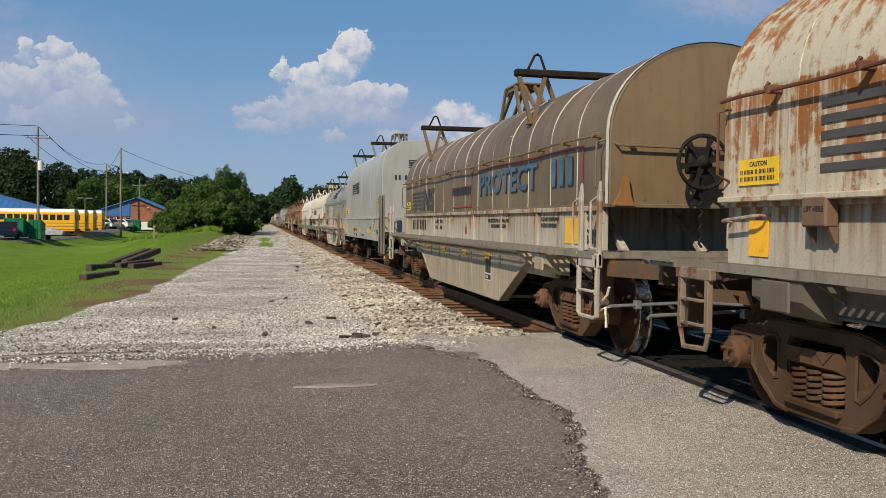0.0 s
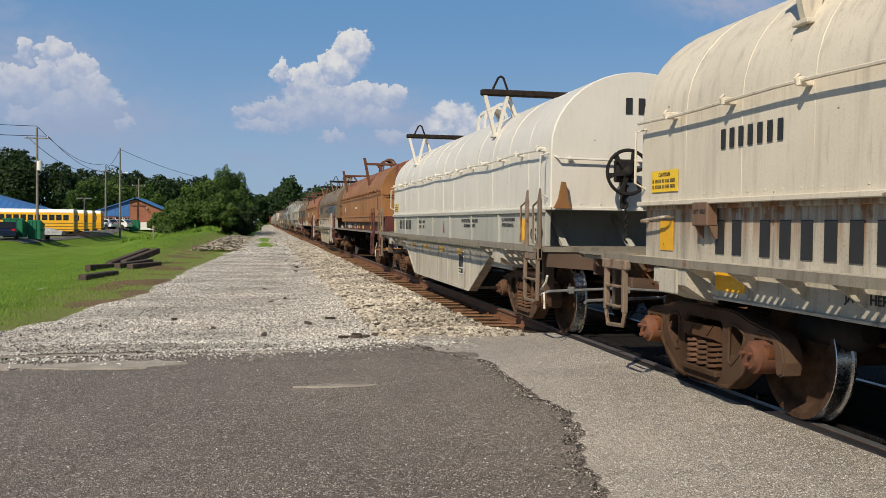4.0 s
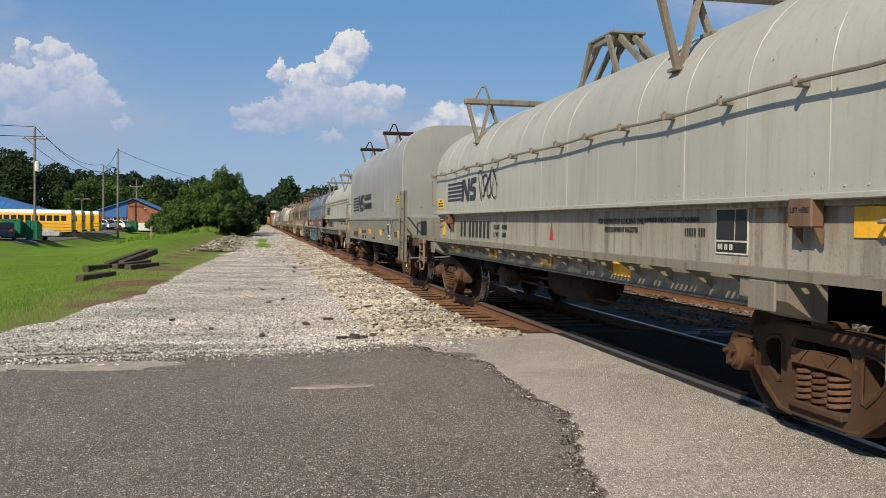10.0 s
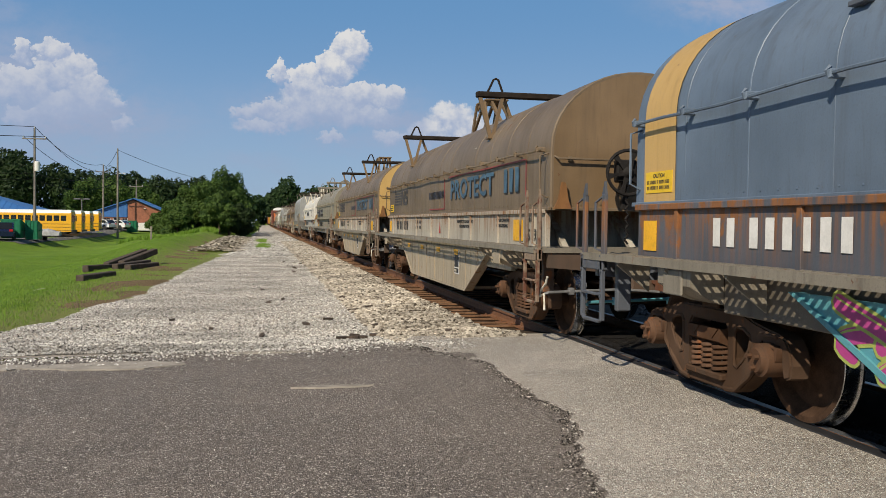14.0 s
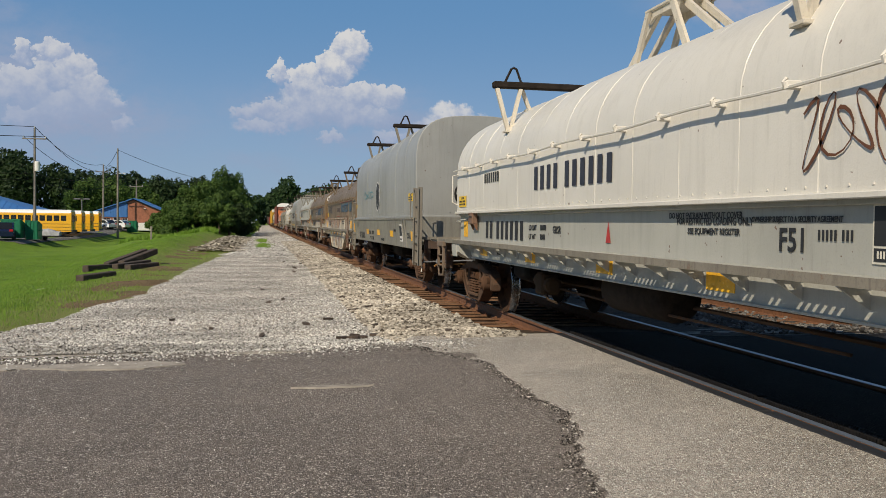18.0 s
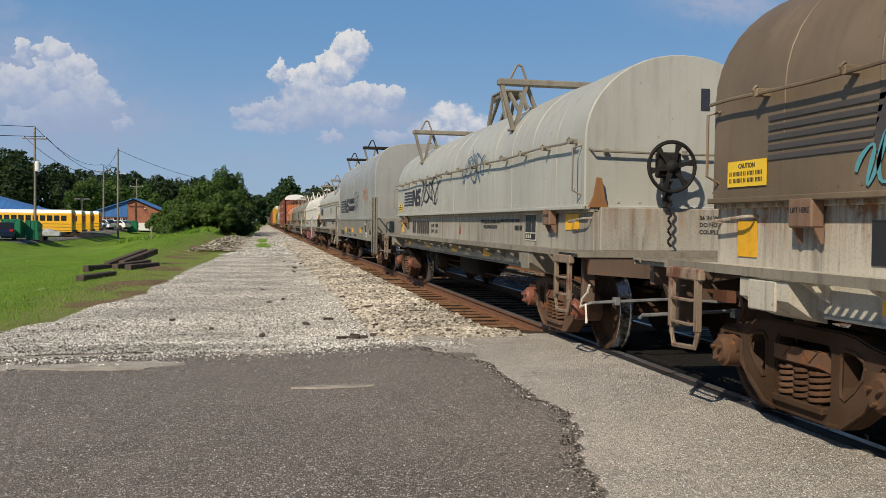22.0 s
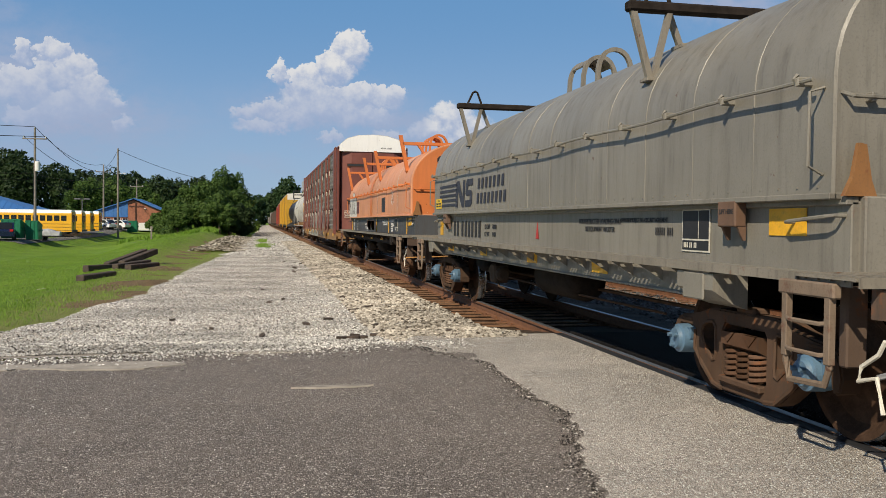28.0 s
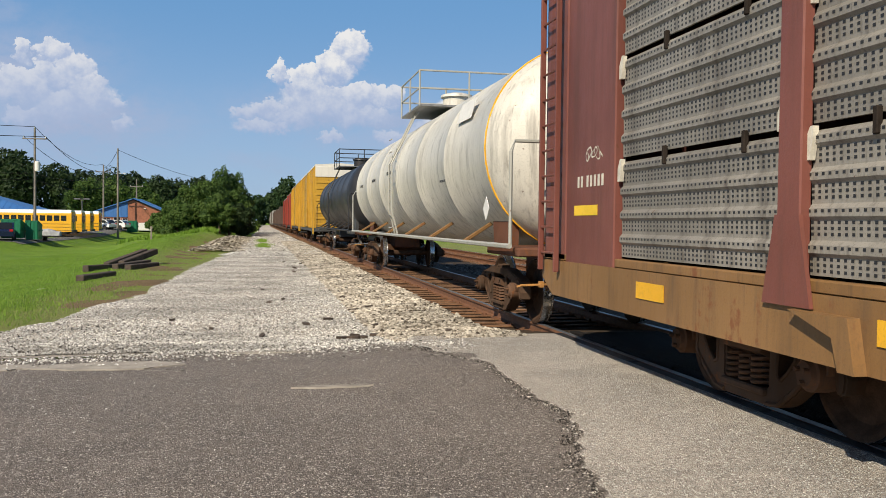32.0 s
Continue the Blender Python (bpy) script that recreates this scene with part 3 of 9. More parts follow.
ground = sheet("ground", axis([(-2500, -300, 550), (-300, -60, 24), (-60, -34, 3), (-34, -24, 0.8), (-24, -7, 0.55), (-7, 8, 1.5), (8, 40, 4), (40, 300, 26), (300, 2500, 550)]),
               axis([(-800, -40, 95), (-40, 0, 5), (0, 9, 1.5), (9, 60, 0.9), (60, 140, 3), (140, 400, 13), (400, 3000, 325)]),
               ground_z, M_GRASS, "structure", "mown green grass with a shallow ditch beside the track")


def gravel_z(x, y):
    # flat service strip, then the ballast shoulder up to the ties
    z = -0.285 + 0.085 * smooth(-3.3, -1.9, x) + 0.02 * nz(x, y, 0.9) + 0.012 * nz(x, y, 3.0, 4.0)
    e = grass_edge(y)
    z -= 0.16 * smooth(e + 0.5, e - 0.4, x)
    z += 0.16 * smooth(13.2, 10.8, y)
    return z


gravel = sheet("gravel_strip", axis([(-10.4, -1.2, 0.22), (-1.2, 7.4, 0.5)]), axis([(10.35, 40, 0.3), (40, 120, 1.5), (120, 420, 12)]),
               gravel_z, M_GRAVEL, "structure", "pale crushed limestone service strip beside the track")

# bare dirt between the gravel and the grass
dirt = sheet("bare_dirt", axis([(-9.4, -6.2, 0.2)]), axis([(13, 75, 0.5)]),
             lambda x, y: ground_z(min(x, -8.0), y) - 0.05 + 0.10 * smooth(-9.3 + 0.6 * nz(0, y, 0.3, 2), -8.4, x) * smooth(-6.8, -7.6, x) * smooth(14, 20, y) * (0.5 + 0.9 * nz(x, y, 0.6, 5)),
             M_DIRT, "structure", "brown bare earth along the grass edge")


def road_edge(x):
    return 10.62 + 0.14 * (x + 2.2) + 0.10 * nz(x, 0, 1.1) + 0.05 * nz(x, 9, 4.5)


def patch_edge(y):
    return -2.40 - 0.42 * smooth(6.2, 4.6, y) + 0.20 * smooth(8.2, 9.8, y) - 0.62 * smooth(8.5, 9.9, y) + 0.16 * nz(7, y, 1.3) + 0.07 * nz(2, y, 5.0) + 0.03 * nz(5, y, 14.0)


def road_z(x, y):
    return -0.02 - 0.05 * smooth(-1.5, -6, x) + 0.006 * nz(x, y, 0.8)


def build_road():
    # dark asphalt with a ragged far edge, thick at the rim
    xs = axis([(-60, -10, 2.5), (-10, -0.86, 0.12)])
    V, F = [], []
    for x in xs:
        e = road_edge(x)
        for k, y in enumerate((-40, -10, 0, 3, 5, 7, 8.5, e - 0.5, e - 0.1, e, e + 0.10)):
            V.append((x, y, road_z(x, y) - (0.015 if k == 9 else 0.22 if k == 10 else 0)))
    n = 11
    for i in range(len(xs) - 1):
        for k in range(n - 1):
            F.append((i * n + k, (i + 1) * n + k, (i + 1) * n + k + 1, i * n + k + 1))
    me = bpy.data.meshes.new("road")
    me.from_pydata(V, [], F)
    me.materials.append(M_ASPHALT)
    tagged(new("road", me), "dark grey worn asphalt road up to the rails", kind="structure")
    # paler overlay beside the rail with a broken edge, one course higher
    V, F = [], []
    ys = axis([(-12, 3, 1.0), (3, 11.2, 0.04)])
    for y in ys:
        e = patch_edge(y)
        yy = min(y, 10.95)
        for k, x in enumerate((e - 0.02, e, e + 0.03, -1.9 if e < -1.95 else e + 0.1, -1.4, -0.9)):
            V.append((x, yy, road_z(x, yy) + (-0.03, -0.012, 0.003, 0.006, 0.008, 0.008)[k]))
    n = 6
    for j in range(len(ys) - 1):
        for k in range(n - 1):
            F.append((j * n + k, j * n + k + 1, (j + 1) * n + k + 1, (j + 1) * n + k))
    me = bpy.data.meshes.new("pavement_patch")
    me.from_pydata(V, [], F)
    me.materials.append(M_PATCH)
    tagged(new("pavement_patch", me), "pale worn asphalt overlay with a broken edge beside the rail", kind="structure")
    # the crossing between and beyond the rails, near black to paint in the train's shadow
    bm = bmesh.new()
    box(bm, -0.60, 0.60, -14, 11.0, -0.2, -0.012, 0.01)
    part("crossing_pad", bm, M_SHADE_PAD)
    bpy.data.objects["crossing_pad"]["kind"] = "structure"
    bm = bmesh.new()
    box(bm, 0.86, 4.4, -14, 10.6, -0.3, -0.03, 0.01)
    tagged(part("crossing_apron", bm, M_SHADE_PAD), "road strip beyond the rails, darkened for the train's shadow", kind="structure")
    bm = bmesh.new()
    box(bm, 4.4, 40, -14, 10.6, -0.3, -0.034, 0.01)
    part("road_beyond", bm, M_ASPHALT)
    bpy.data.objects["road_beyond"]["kind"] = "structure"
    # pale concrete scraps laid bare at the road's edge
    rng = random.Random(5)
    for k, (cx, cy, w, h) in enumerate(((-6.15, 9.3, 0.72, 0.24), (-4.02, 7.75, 0.33, 0.045), (-4.55, 10.0, 0.5, 0.07), (-7.4, 9.35, 0.6, 0.2))):
        bm = bmesh.new()
        pts = []
        for j in range(18):
            a = 2 * math.pi * j / 18
            q = 1 + 0.18 * rng.uniform(-1, 1)
            pts.append((cx + w * math.cos(a) * q, cy + h * math.sin(a) * q))
        z0 = road_z(cx, cy)
        prism(bm, pts, z0 - 0.03, z0 + 0.012, "z")
        tagged(part("concrete_scrap", bm, M_CONCRETE), "pale thin concrete scrap bedded in the asphalt edge", kind="structure")


build_road()


def stones(name, n, place, size, mat, seed, label, flat=0.75):
    """Many loose stones in one mesh: bent octahedra."""
    rg = np.random.default_rng(seed)
    P = place(rg, n)
    n = len(P)
    base = np.array([(1, 0, 0), (-1, 0, 0), (0, 1, 0), (0, -1, 0), (0, 0, 1), (0, 0, -1), (.6, .6, .55), (-.6, .55, .6), (.55, -.6, .6), (-.6, -.6, .55)], float)
    tri = np.array([(0, 2, 6), (2, 4, 6), (4, 0, 6), (2, 1, 7), (1, 4, 7), (4, 2, 7), (0, 4, 8), (4, 3, 8), (3, 0, 8), (1, 3, 9), (3, 4, 9), (4, 1, 9),
                    (2, 0, 5), (1, 2, 5), (3, 1, 5), (0, 3, 5)])
    s = rg.uniform(size[0], size[1], (n, 1, 1)) * rg.uniform(0.6, 1.3, (n, 1, 3)) * np.array([1, 1, flat])
    V = base[None] * s * rg.uniform(0.75, 1.2, (n, 10, 1))
    a = rg.uniform(0, 2 * np.pi, n)
    c, si = np.cos(a), np.sin(a)
    t = rg.uniform(-0.5, 0.5, n)
    X = V[:, :, 0] * c[:, None] - V[:, :, 1] * si[:, None]
    Y = V[:, :, 0] * si[:, None] + V[:, :, 1] * c[:, None]
    Z = V[:, :, 2] + t[:, None] * V[:, :, 0]
    W = np.stack([X, Y, Z], 2) + P[:, None, :]
    F = tri[None] + (np.arange(n) * 10)[:, None, None]
    me = bpy.data.meshes.new(name)
    me.from_pydata(W.reshape(-1, 3), [], F.reshape(-1, 3))
    me.materials.append(mat)
    return tagged(new(name, me), label, "gravel", kind="stuff")


def place_strip(x0, x1, y0, y1, near=1.6, lift=0.012):
    def f(rg, n):
        x = rg.uniform(x0, x1, n)
        y = y0 + (y1 - y0) * rg.uniform(0, 1, n) ** near
        keep = [x[i] > grass_edge(y[i]) - 0.3 + 0.8 * rg.uniform() ** 3 and rg.uniform() < 0.30 + 0.70 * smooth(10.9, 14.2, y[i] + 1.3 * nz(x[i], y[i], 0.8, 6) + 1.2 * smooth(-5.0, -3.0, x[i])) for i in range(n)]
        return np.array([(x[i], y[i], gravel_z(x[i], y[i]) + lift) for i in range(n) if keep[i]])
    return f


stones("loose_gravel", 160000, place_strip(-9.2, -2.0, 10.5, 62, 2.0), (0.006, 0.019), M_STONE, 1, "pale crushed limestone scattered thickly beside the track")
stones("ballast_stones", 24000, place_strip(-3.0, -1.30, 10.7, 75, 2.0, 0.015), (0.020, 0.050), M_STONE2, 2, "tan ballast stones along the track shoulder")
# dark sheet and stones paint shaded gaps between the ties
bed = sheet("track_bed", axis([(-1.36, 7.3, 0.2)]), axis([(10.7, 130, 0.8)]), lambda x, y: gravel_z(x, y) + 0.008, M_BED, "structure", "bed darkened for the shade between the ties")
stones("bed_stones", 9000, place_strip(-1.40, 1.5, 11.0, 48, 1.5, -0.03), (0.022, 0.042), M_STONE3, 3, "grimy ballast stones, darkened for shaded gaps between the ties")
stones("far_gravel", 16000, place_strip(-9.0, -1.4, 45, 170, 1.6), (0.03, 0.07), M_STONE, 9, "pale crushed limestone further along the track", 0.45)
stones("verge_gravel", 2500, lambda rg, n: np.array([(x, road_edge(x) + d, road_z(x, 10.3) + 0.004 - 0.1 * max(0, d)) for x, d in zip(rg.uniform(-9.5, -2.2, n), -np.abs(rg.normal(0, 0.35, n)))]),
       (0.006, 0.018), M_STONE, 4, "loose chips strewn over the road's edge")
stones("edge_crumbs", 1500, lambda rg, n: np.array([(patch_edge(y) + d, y, road_z(patch_edge(y) + d, y) + 0.004) for y, d in zip(rg.uniform(3.5, 10.3, n), -np.abs(rg.normal(-0.01, 0.05, n)))]),
       (0.004, 0.010), M_CRUMB, 10, "black and pale crumbs along the broken asphalt edge")
stones("road_chips", 1500, lambda rg, n: np.array([(x, y, road_z(x, y) + 0.003) for x, y in zip(rg.uniform(-8, -1.2, n), rg.uniform(4, 10, n))]),
       (0.003, 0.007), M_STONE, 6, "small loose chips lying on the asphalt")
stones("far_track_stones", 7000, lambda rg, n: np.array([(x, y, gravel_z(x, y) + 0.012) for x, y in zip(rg.uniform(2.0, 7.3, n), rg.uniform(10.6, 34, n))]),
       (0.025, 0.05), M_STONE5, 7, "ballast beyond the train beside a second track")


def place_pile(rg, n):
    out = []
    for _ in range(n):
        y = rg.uniform(50, 100)
        x = -7.35 + rg.normal(0, 0.85)
        h = 0.34 * math.exp(-((x + 7.35) / 1.1) ** 2) * smooth(38, 50, y) * smooth(104, 90, y) * (0.7 + 0.5 * nz(x, y, 0.5, 3))
        out.append((x, y, -0.30 + max(0, h) * rg.uniform(0.4, 1.0)))
    return np.array(out)


stones("rubble_heap", 9000, place_pile, (0.04, 0.13), M_STONE4, 8, "low windrow of grey-brown broken stone and rubble by the grass", 0.35)


def blades(name, n, area, h, seed, mat, label, zf=ground_z):
    rg = np.random.default_rng(seed)
    P = area(rg, n)
    n = len(P)
    a = rg.uniform(0, 2 * np.pi, n)
    hh = rg.uniform(h * 0.5, h * 1.4, n)
    w = hh * rg.uniform(0.12, 0.22, n)
    lx, ly = rg.normal(0, 0.45, n) * hh, rg.normal(0, 0.45, n) * hh
    V = np.empty((n, 3, 3))
    V[:, 0] = P + np.stack([np.cos(a) * w, np.sin(a) * w, -0.02 + 0 * a], 1)
    V[:, 1] = P - np.stack([np.cos(a) * w, np.sin(a) * w, 0.02 + 0 * a], 1)
    V[:, 2] = P + np.stack([lx, ly, hh], 1)
    F = np.arange(n * 3).reshape(-1, 3)
    me = bpy.data.meshes.new(name)
    me.from_pydata(V.reshape(-1, 3), [], F)
    me.materials.append(mat)
    return tagged(new(name, me), label, "grass", kind="stuff")


def lawn(x0, x1, y0, y1, near=1.5):
    def f(rg, n):
        out = []
        for _ in range(n):
            y = y0 + (y1 - y0) * rg.uniform() ** near
            x = rg.uniform(x0, x1)
            if x < grass_edge(y) + 0.15 * rg.normal() - 0.7 * abs(nz(x, y, 0.7, 8)) * smooth(14, 22, y) - 0.2 * rg.uniform():
                out.append((x, y, ground_z(x, y)))
        return np.array(out)
    return f


blades("lawn_grass", 110000, lawn(-20, -6.2, 13, 75), 0.05, 11, M_BLADE, "short mown green grass on the ditch bank")
blades("weed_tuft", 900, lambda rg, n: np.array([(-4.5 + rg.normal(0, 0.22), y, -0.29) for y in np.concatenate([rg.uniform(58, 66, n // 2), rg.uniform(72, 84, n // 2)])]), 0.16, 12, M_BLADE, "sparse weeds growing through the gravel")
blades("tall_weeds", 5000, lambda rg, n: np.array([(x, y, ground_z(x, y)) for x, y in zip(rg.uniform(-19, -9.2, n), rg.uniform(95, 104, n))]), 0.42, 13, M_BLADE, "tall weeds at the foot of the trees")

# ---- track ----


def rail_outline():
    half = [(0.070, -0.172), (0.070, -0.160), (0.012, -0.135), (0.009, -0.055), (0.036, -0.038), (0.036, -0.010), (0.028, -0.002)]
    return [(x, z) for x, z in half] + [(-x, z) for x, z in half[::-1]]


def build_track(name, cx, label, first, count, rest, y_to, dz=0.0, tops=True):
    top = tagged(empty(name, pose(cx, 0, dz)), label, "railway track", kind="structure")
    bm = bmesh.new()
    prism(bm, rail_outline(), -60, y_to)
    rail = mesh_of("rail", bm)
    bm = bmesh.new()
    box(bm, -0.033, 0.033, -60, y_to, -0.004, 0.0005)
    head = mesh_of("rail_head", bm)
    for s in (-1, 1):
        r = link("rail", rail, M_RAIL, top, "rust-brown steel rail", pose(s * 0.7525, 0, 0))
        if tops:
            link("rail_head", head, M_RAILTOP, r, "polished running surface")
    bm = bmesh.new()
    box(bm, -1.30, 1.30, -0.115, 0.115, -0.36, -0.165, 0.015)
    tie = mesh_of("tie", bm)
    bm = bmesh.new()
    box(bm, -1.295, 1.295, -0.108, 0.108, -0.170, -0.158, 0.004)
    worn = mesh_of("worn_top", bm)
    bm = bmesh.new()
    for s in (-1, 1):
        box(bm, s * 0.7525 - 0.17, s * 0.7525 + 0.17, -0.09, 0.09, -0.168, -0.150, 0.004)
        for a in (-0.11, 0.11):
            box(bm, s * 0.7525 + a - 0.012, s * 0.7525 + a + 0.012, -0.05, -0.02, -0.152, -0.115)
    tp = mesh_of("tie_plate", bm)
    rng = random.Random(9)
    for k in range(count):
        y = first + 0.52 * k + rng.uniform(-0.04, 0.04)
        # pale top plate over dark sides paints lit tops and shaded gaps
        t = link("tie", tie, M_TIESIDE, top, "", pose(rng.uniform(-0.05, 0.05), y, rng.uniform(-0.012, 0.012), 0, 0, rng.uniform(-1.2, 1.2)))
        link("worn_top", worn, M_TIE, t, "pale splintered top, painted as lit")
        if k < 70:
            link("tie_plate", tp, M_RAIL, t)
    V, F = [], []
    for k in range(rest):
        y = first + 0.52 * (count + k)
        o = len(V)
        for z in (-0.30, -0.165):
            for a, b in ((-1.3, -.115), (1.3, -.115), (1.3, .115), (-1.3, .115)):
                V.append((a, y + b, z))
        F += [(o + 4, o + 5, o + 6, o + 7), (o, o + 1, o + 5, o + 4), (o + 1, o + 2, o + 6, o + 5), (o + 2, o + 3, o + 7, o + 6), (o + 3, o, o + 4, o + 7)]
    me = bpy.data.meshes.new("far_ties")
    me.from_pydata(V, [], F)
    far = link("far_ties", me, M_TIE, top)
    far["kind"] = "stuff"
    return top


build_track("railway_track", 0.0, "main line track on wooden ties in tan ballast", 11.5, 170, 420, 420)
build_track("second_track", 5.1, "rusty second track beyond the train", 11.5, 60, 200, 300, -0.02, False)


def build_flangeway():
    """Metal grating strips and timber beside the rails at the crossing."""
    top = tagged(empty("flangeway_strips"), "black metal grating strips inside the crossing rails", "grating", kind="structure")
    bm = bmesh.new()
    for i in range(5):
        box(bm, -0.64 + 0.028 * i, -0.632 + 0.028 * i, 0, 1.45, -0.03, 0.0)
    for j in range(42):
        box(bm, -0.64, -0.52, 0.01 + 0.034 * j, 0.018 + 0.034 * j, -0.03, -0.002)
    g = mesh_of("grating", bm)
    for k in range(7):
        link("grating", g, M_BLACKIRON, top, "", pose(0, 0.6 + 1.5 * k, 0.004))
    bm = bmesh.new()
    box(bm, -0.905, -0.787, 0, 2.4, -0.16, -0.004, 0.010)
    w = mesh_of("rubber_seal", bm)
    for k in range(5):
        link("rubber_seal", w, M_BLACK, top, "", pose(0, -1.2 + 2.43 * k, -0.002 * (k % 2)))


build_flangeway()

# ---- train: shared meshes ----
SH = {}


def shared(key, fn, smooth_=False):
    if key not in SH:
        bm = bmesh.new()
        fn(bm)
        SH[key] = mesh_of(key, bm, smooth_)
    return SH[key]


def hood_outline(hw, z0, zs, za, e, n=22):
    """Half arch on straight sides: list of (x, z) from the near foot over the top to the far foot."""
    pts = [(-hw, z0)]
    for k in range(n + 1):
        t = math.pi * (1 - k / n)
        c, s = math.cos(t), math.sin(t)
        pts.append((math.copysign(abs(c) ** (2 / e), c) * hw, zs + abs(s) ** (2 / e) * (za - zs)))
    pts.append((hw, z0))
    return pts


def hood_fn(hw, z0, zs, za, e, y0, y1, ribs, dent=0.006):
    def fn(bm):
        prof = hood_outline(hw, z0, zs, za, e)
        rnd = 0.016
        ny = max(2, int((y1 - y0) / 0.45))
        rows = []
        st = [(y0, 1 - rnd / hw)] + [(y0 + rnd + (y1 - y0 - 2 * rnd) * k / ny, 1.0) for k in range(ny + 1)] + [(y1, 1 - rnd / hw)]
        for y, k in st:
            row = []
            for x, z in prof:
                d = dent * noise.noise((x * 1.3, y * 0.9, z * 1.3 + hw))
                row.append(bm.verts.new((x * k * (1 + d), y, z0 + (z - z0) * (1 - (1 - k) * 0.5) * (1 + d))))
            rows.append(row)
        for A, B in zip(rows, rows[1:]):
            for i in range(len(prof) - 1):
                bm.faces.new([A[i], B[i], B[i + 1], A[i + 1]])
            bm.faces.new([A[-1], B[-1], B[0], A[0]])
        bm.faces.new(rows[0])
        bm.faces.new(rows[-1][::-1])
        # foot flange
        for s in (-1, 1):
            box(bm, s * (hw - 0.02), s * (hw + 0.035), y0 - 0.02, y1 + 0.02, z0 - 0.03, z0 + 0.012, 0.006)
        for y in (y0 - 0.02, y1 - 0.02):
            box(bm, -hw, hw, y, y + 0.04, z0 - 0.03, z0 + 0.012, 0.006)
    return fn


def rivet_fn(hw, hl):
    """Bolt heads along the foot of a hood."""
    def fn(bm):
        for y in np.arange(-hl + 0.15, hl, 0.22):
            box(bm, -hw - 0.006, -hw + 0.01, y - 0.007, y + 0.007, 1.658, 1.672)
            box(bm, hw - 0.01, hw + 0.006, y - 0.007, y + 0.007, 1.658, 1.672)
        for y in (-hl - 0.01, hl - 0.01):
            for k in range(9):
                x = hw * (-0.88 + 0.22 * k)
                box(bm, x - 0.011, x + 0.011, y, y + 0.02, 1.655, 1.677)
    return fn


def arch_logo_fn(y0, z0, z1, run, hw=1.175, zs=2.36, za=3.335):
    """The emblem as plain shapes laid on the curved hood: speed lines, then slanted blocks."""
    def fn(bm):
        t0, t1 = math.asin((z0 - zs) / (za - zs)), math.asin((z1 - zs) / (za - zs))

        def on(a, b):
            t = t0 + (t1 - t0) * b
            return (-(hw + 0.004) * math.cos(t), y0 - run * a, zs + (za - zs + 0.004) * math.sin(t))

        def quad(a0, a1, b0, b1, slant, n):
            for k in range(n):
                c, d = b0 + (b1 - b0) * k / n, b0 + (b1 - b0) * (k + 1) / n
                bm.faces.new([bm.verts.new(on(a + slant * e, e)) for a, e in ((a0, c), (a1, c), (a1, d), (a0, d))])
        for k in range(5):
            quad(0.02 + 0.05 * k, 0.50, 0.02 + 0.21 * k, 0.13 + 0.21 * k, 0.10, 2)
        for a, w in ((0.50, 0.09), (0.62, 0.08), (0.73, 0.20)):
            quad(a, a + w, 0.0, 1.0, 0.10, 8)
    return fn


def seam_fn(hw, z0, zs, za, e):
    """One raised seam over the arch, at y = 0."""
    def fn(bm):
        prof = hood_outline(hw, z0 + 0.015, zs, za, e)
        rows = [[bm.verts.new((x * k, y, z + (k - 1) * 2 * (z - z0) / 2)) for x, z in prof] for y, k in ((-0.012, 0.998), (-0.007, 1.0022), (0.007, 1.0022), (0.012, 0.998))]
        for A, B in zip(rows, rows[1:]):
            for i in range(len(prof) - 1):
                bm.faces.new([A[i], B[i], B[i + 1], A[i + 1]])
    return fn


def rod_fn(hw, z, y0, y1, step=0.95):
    """The long locking rod on a hood's side, with its eyes and end grab."""
    def fn(bm):
        x = -(hw + 0.085)
        tube(bm, [(x, y0 + 0.1, z)] + [(x, y, z + 0.012 * math.sin(y * 2.1)) for y in np.arange(y0 + 0.5, y1 - 0.3, 0.5)] + [(x, y1 - 0.1, z)], 0.014, 6)
        for y in np.arange(y0 + 0.25, y1, step):
            box(bm, x - 0.02, -hw + 0.02, y - 0.02, y + 0.02, z - 0.025, z + 0.035, 0.008)
            tube(bm, [(x - 0.015, y, z - 0.02), (x - 0.03, y, z + 0.02), (x - 0.01, y, z + 0.05)], 0.016, 5)
        for y in (y0 + 0.1, y1 - 0.1):
            tube(bm, [(-hw, y, z - 0.05), (x - 0.02, y, z - 0.08), (x - 0.02, y, z - 0.55), (-hw, y, z - 0.6)], 0.012, 5)
    return fn


def end_rail_fn(hw, z, y):
    def fn(bm):
        yy = y - 0.07 if y < 0 else y + 0.07
        tube(bm, [(-hw + 0.05, y, z + 0.03), (-hw + 0.08, yy, z), (0, yy, z - 0.015), (hw - 0.08, yy, z), (hw - 0.05, y, z + 0.03)], 0.014, 6)
        for x in (-hw * 0.8, 0.0, hw * 0.8):
            box(bm, x - 0.02, x + 0.02, min(y, yy), max(y, yy), z - 0.03, z + 0.03, 0.006)
    return fn


def stick(bm, p, q, w):
    """A square bar from p to q in the plane across the car."""
    (x0, y0, z0), (x1, y1, z1) = p, q
    prism(bm, [(x0 - w, z0), (x0 + w, z0), (x1 + w, z1), (x1 - w, z1)], y0 - w, y0 + w)


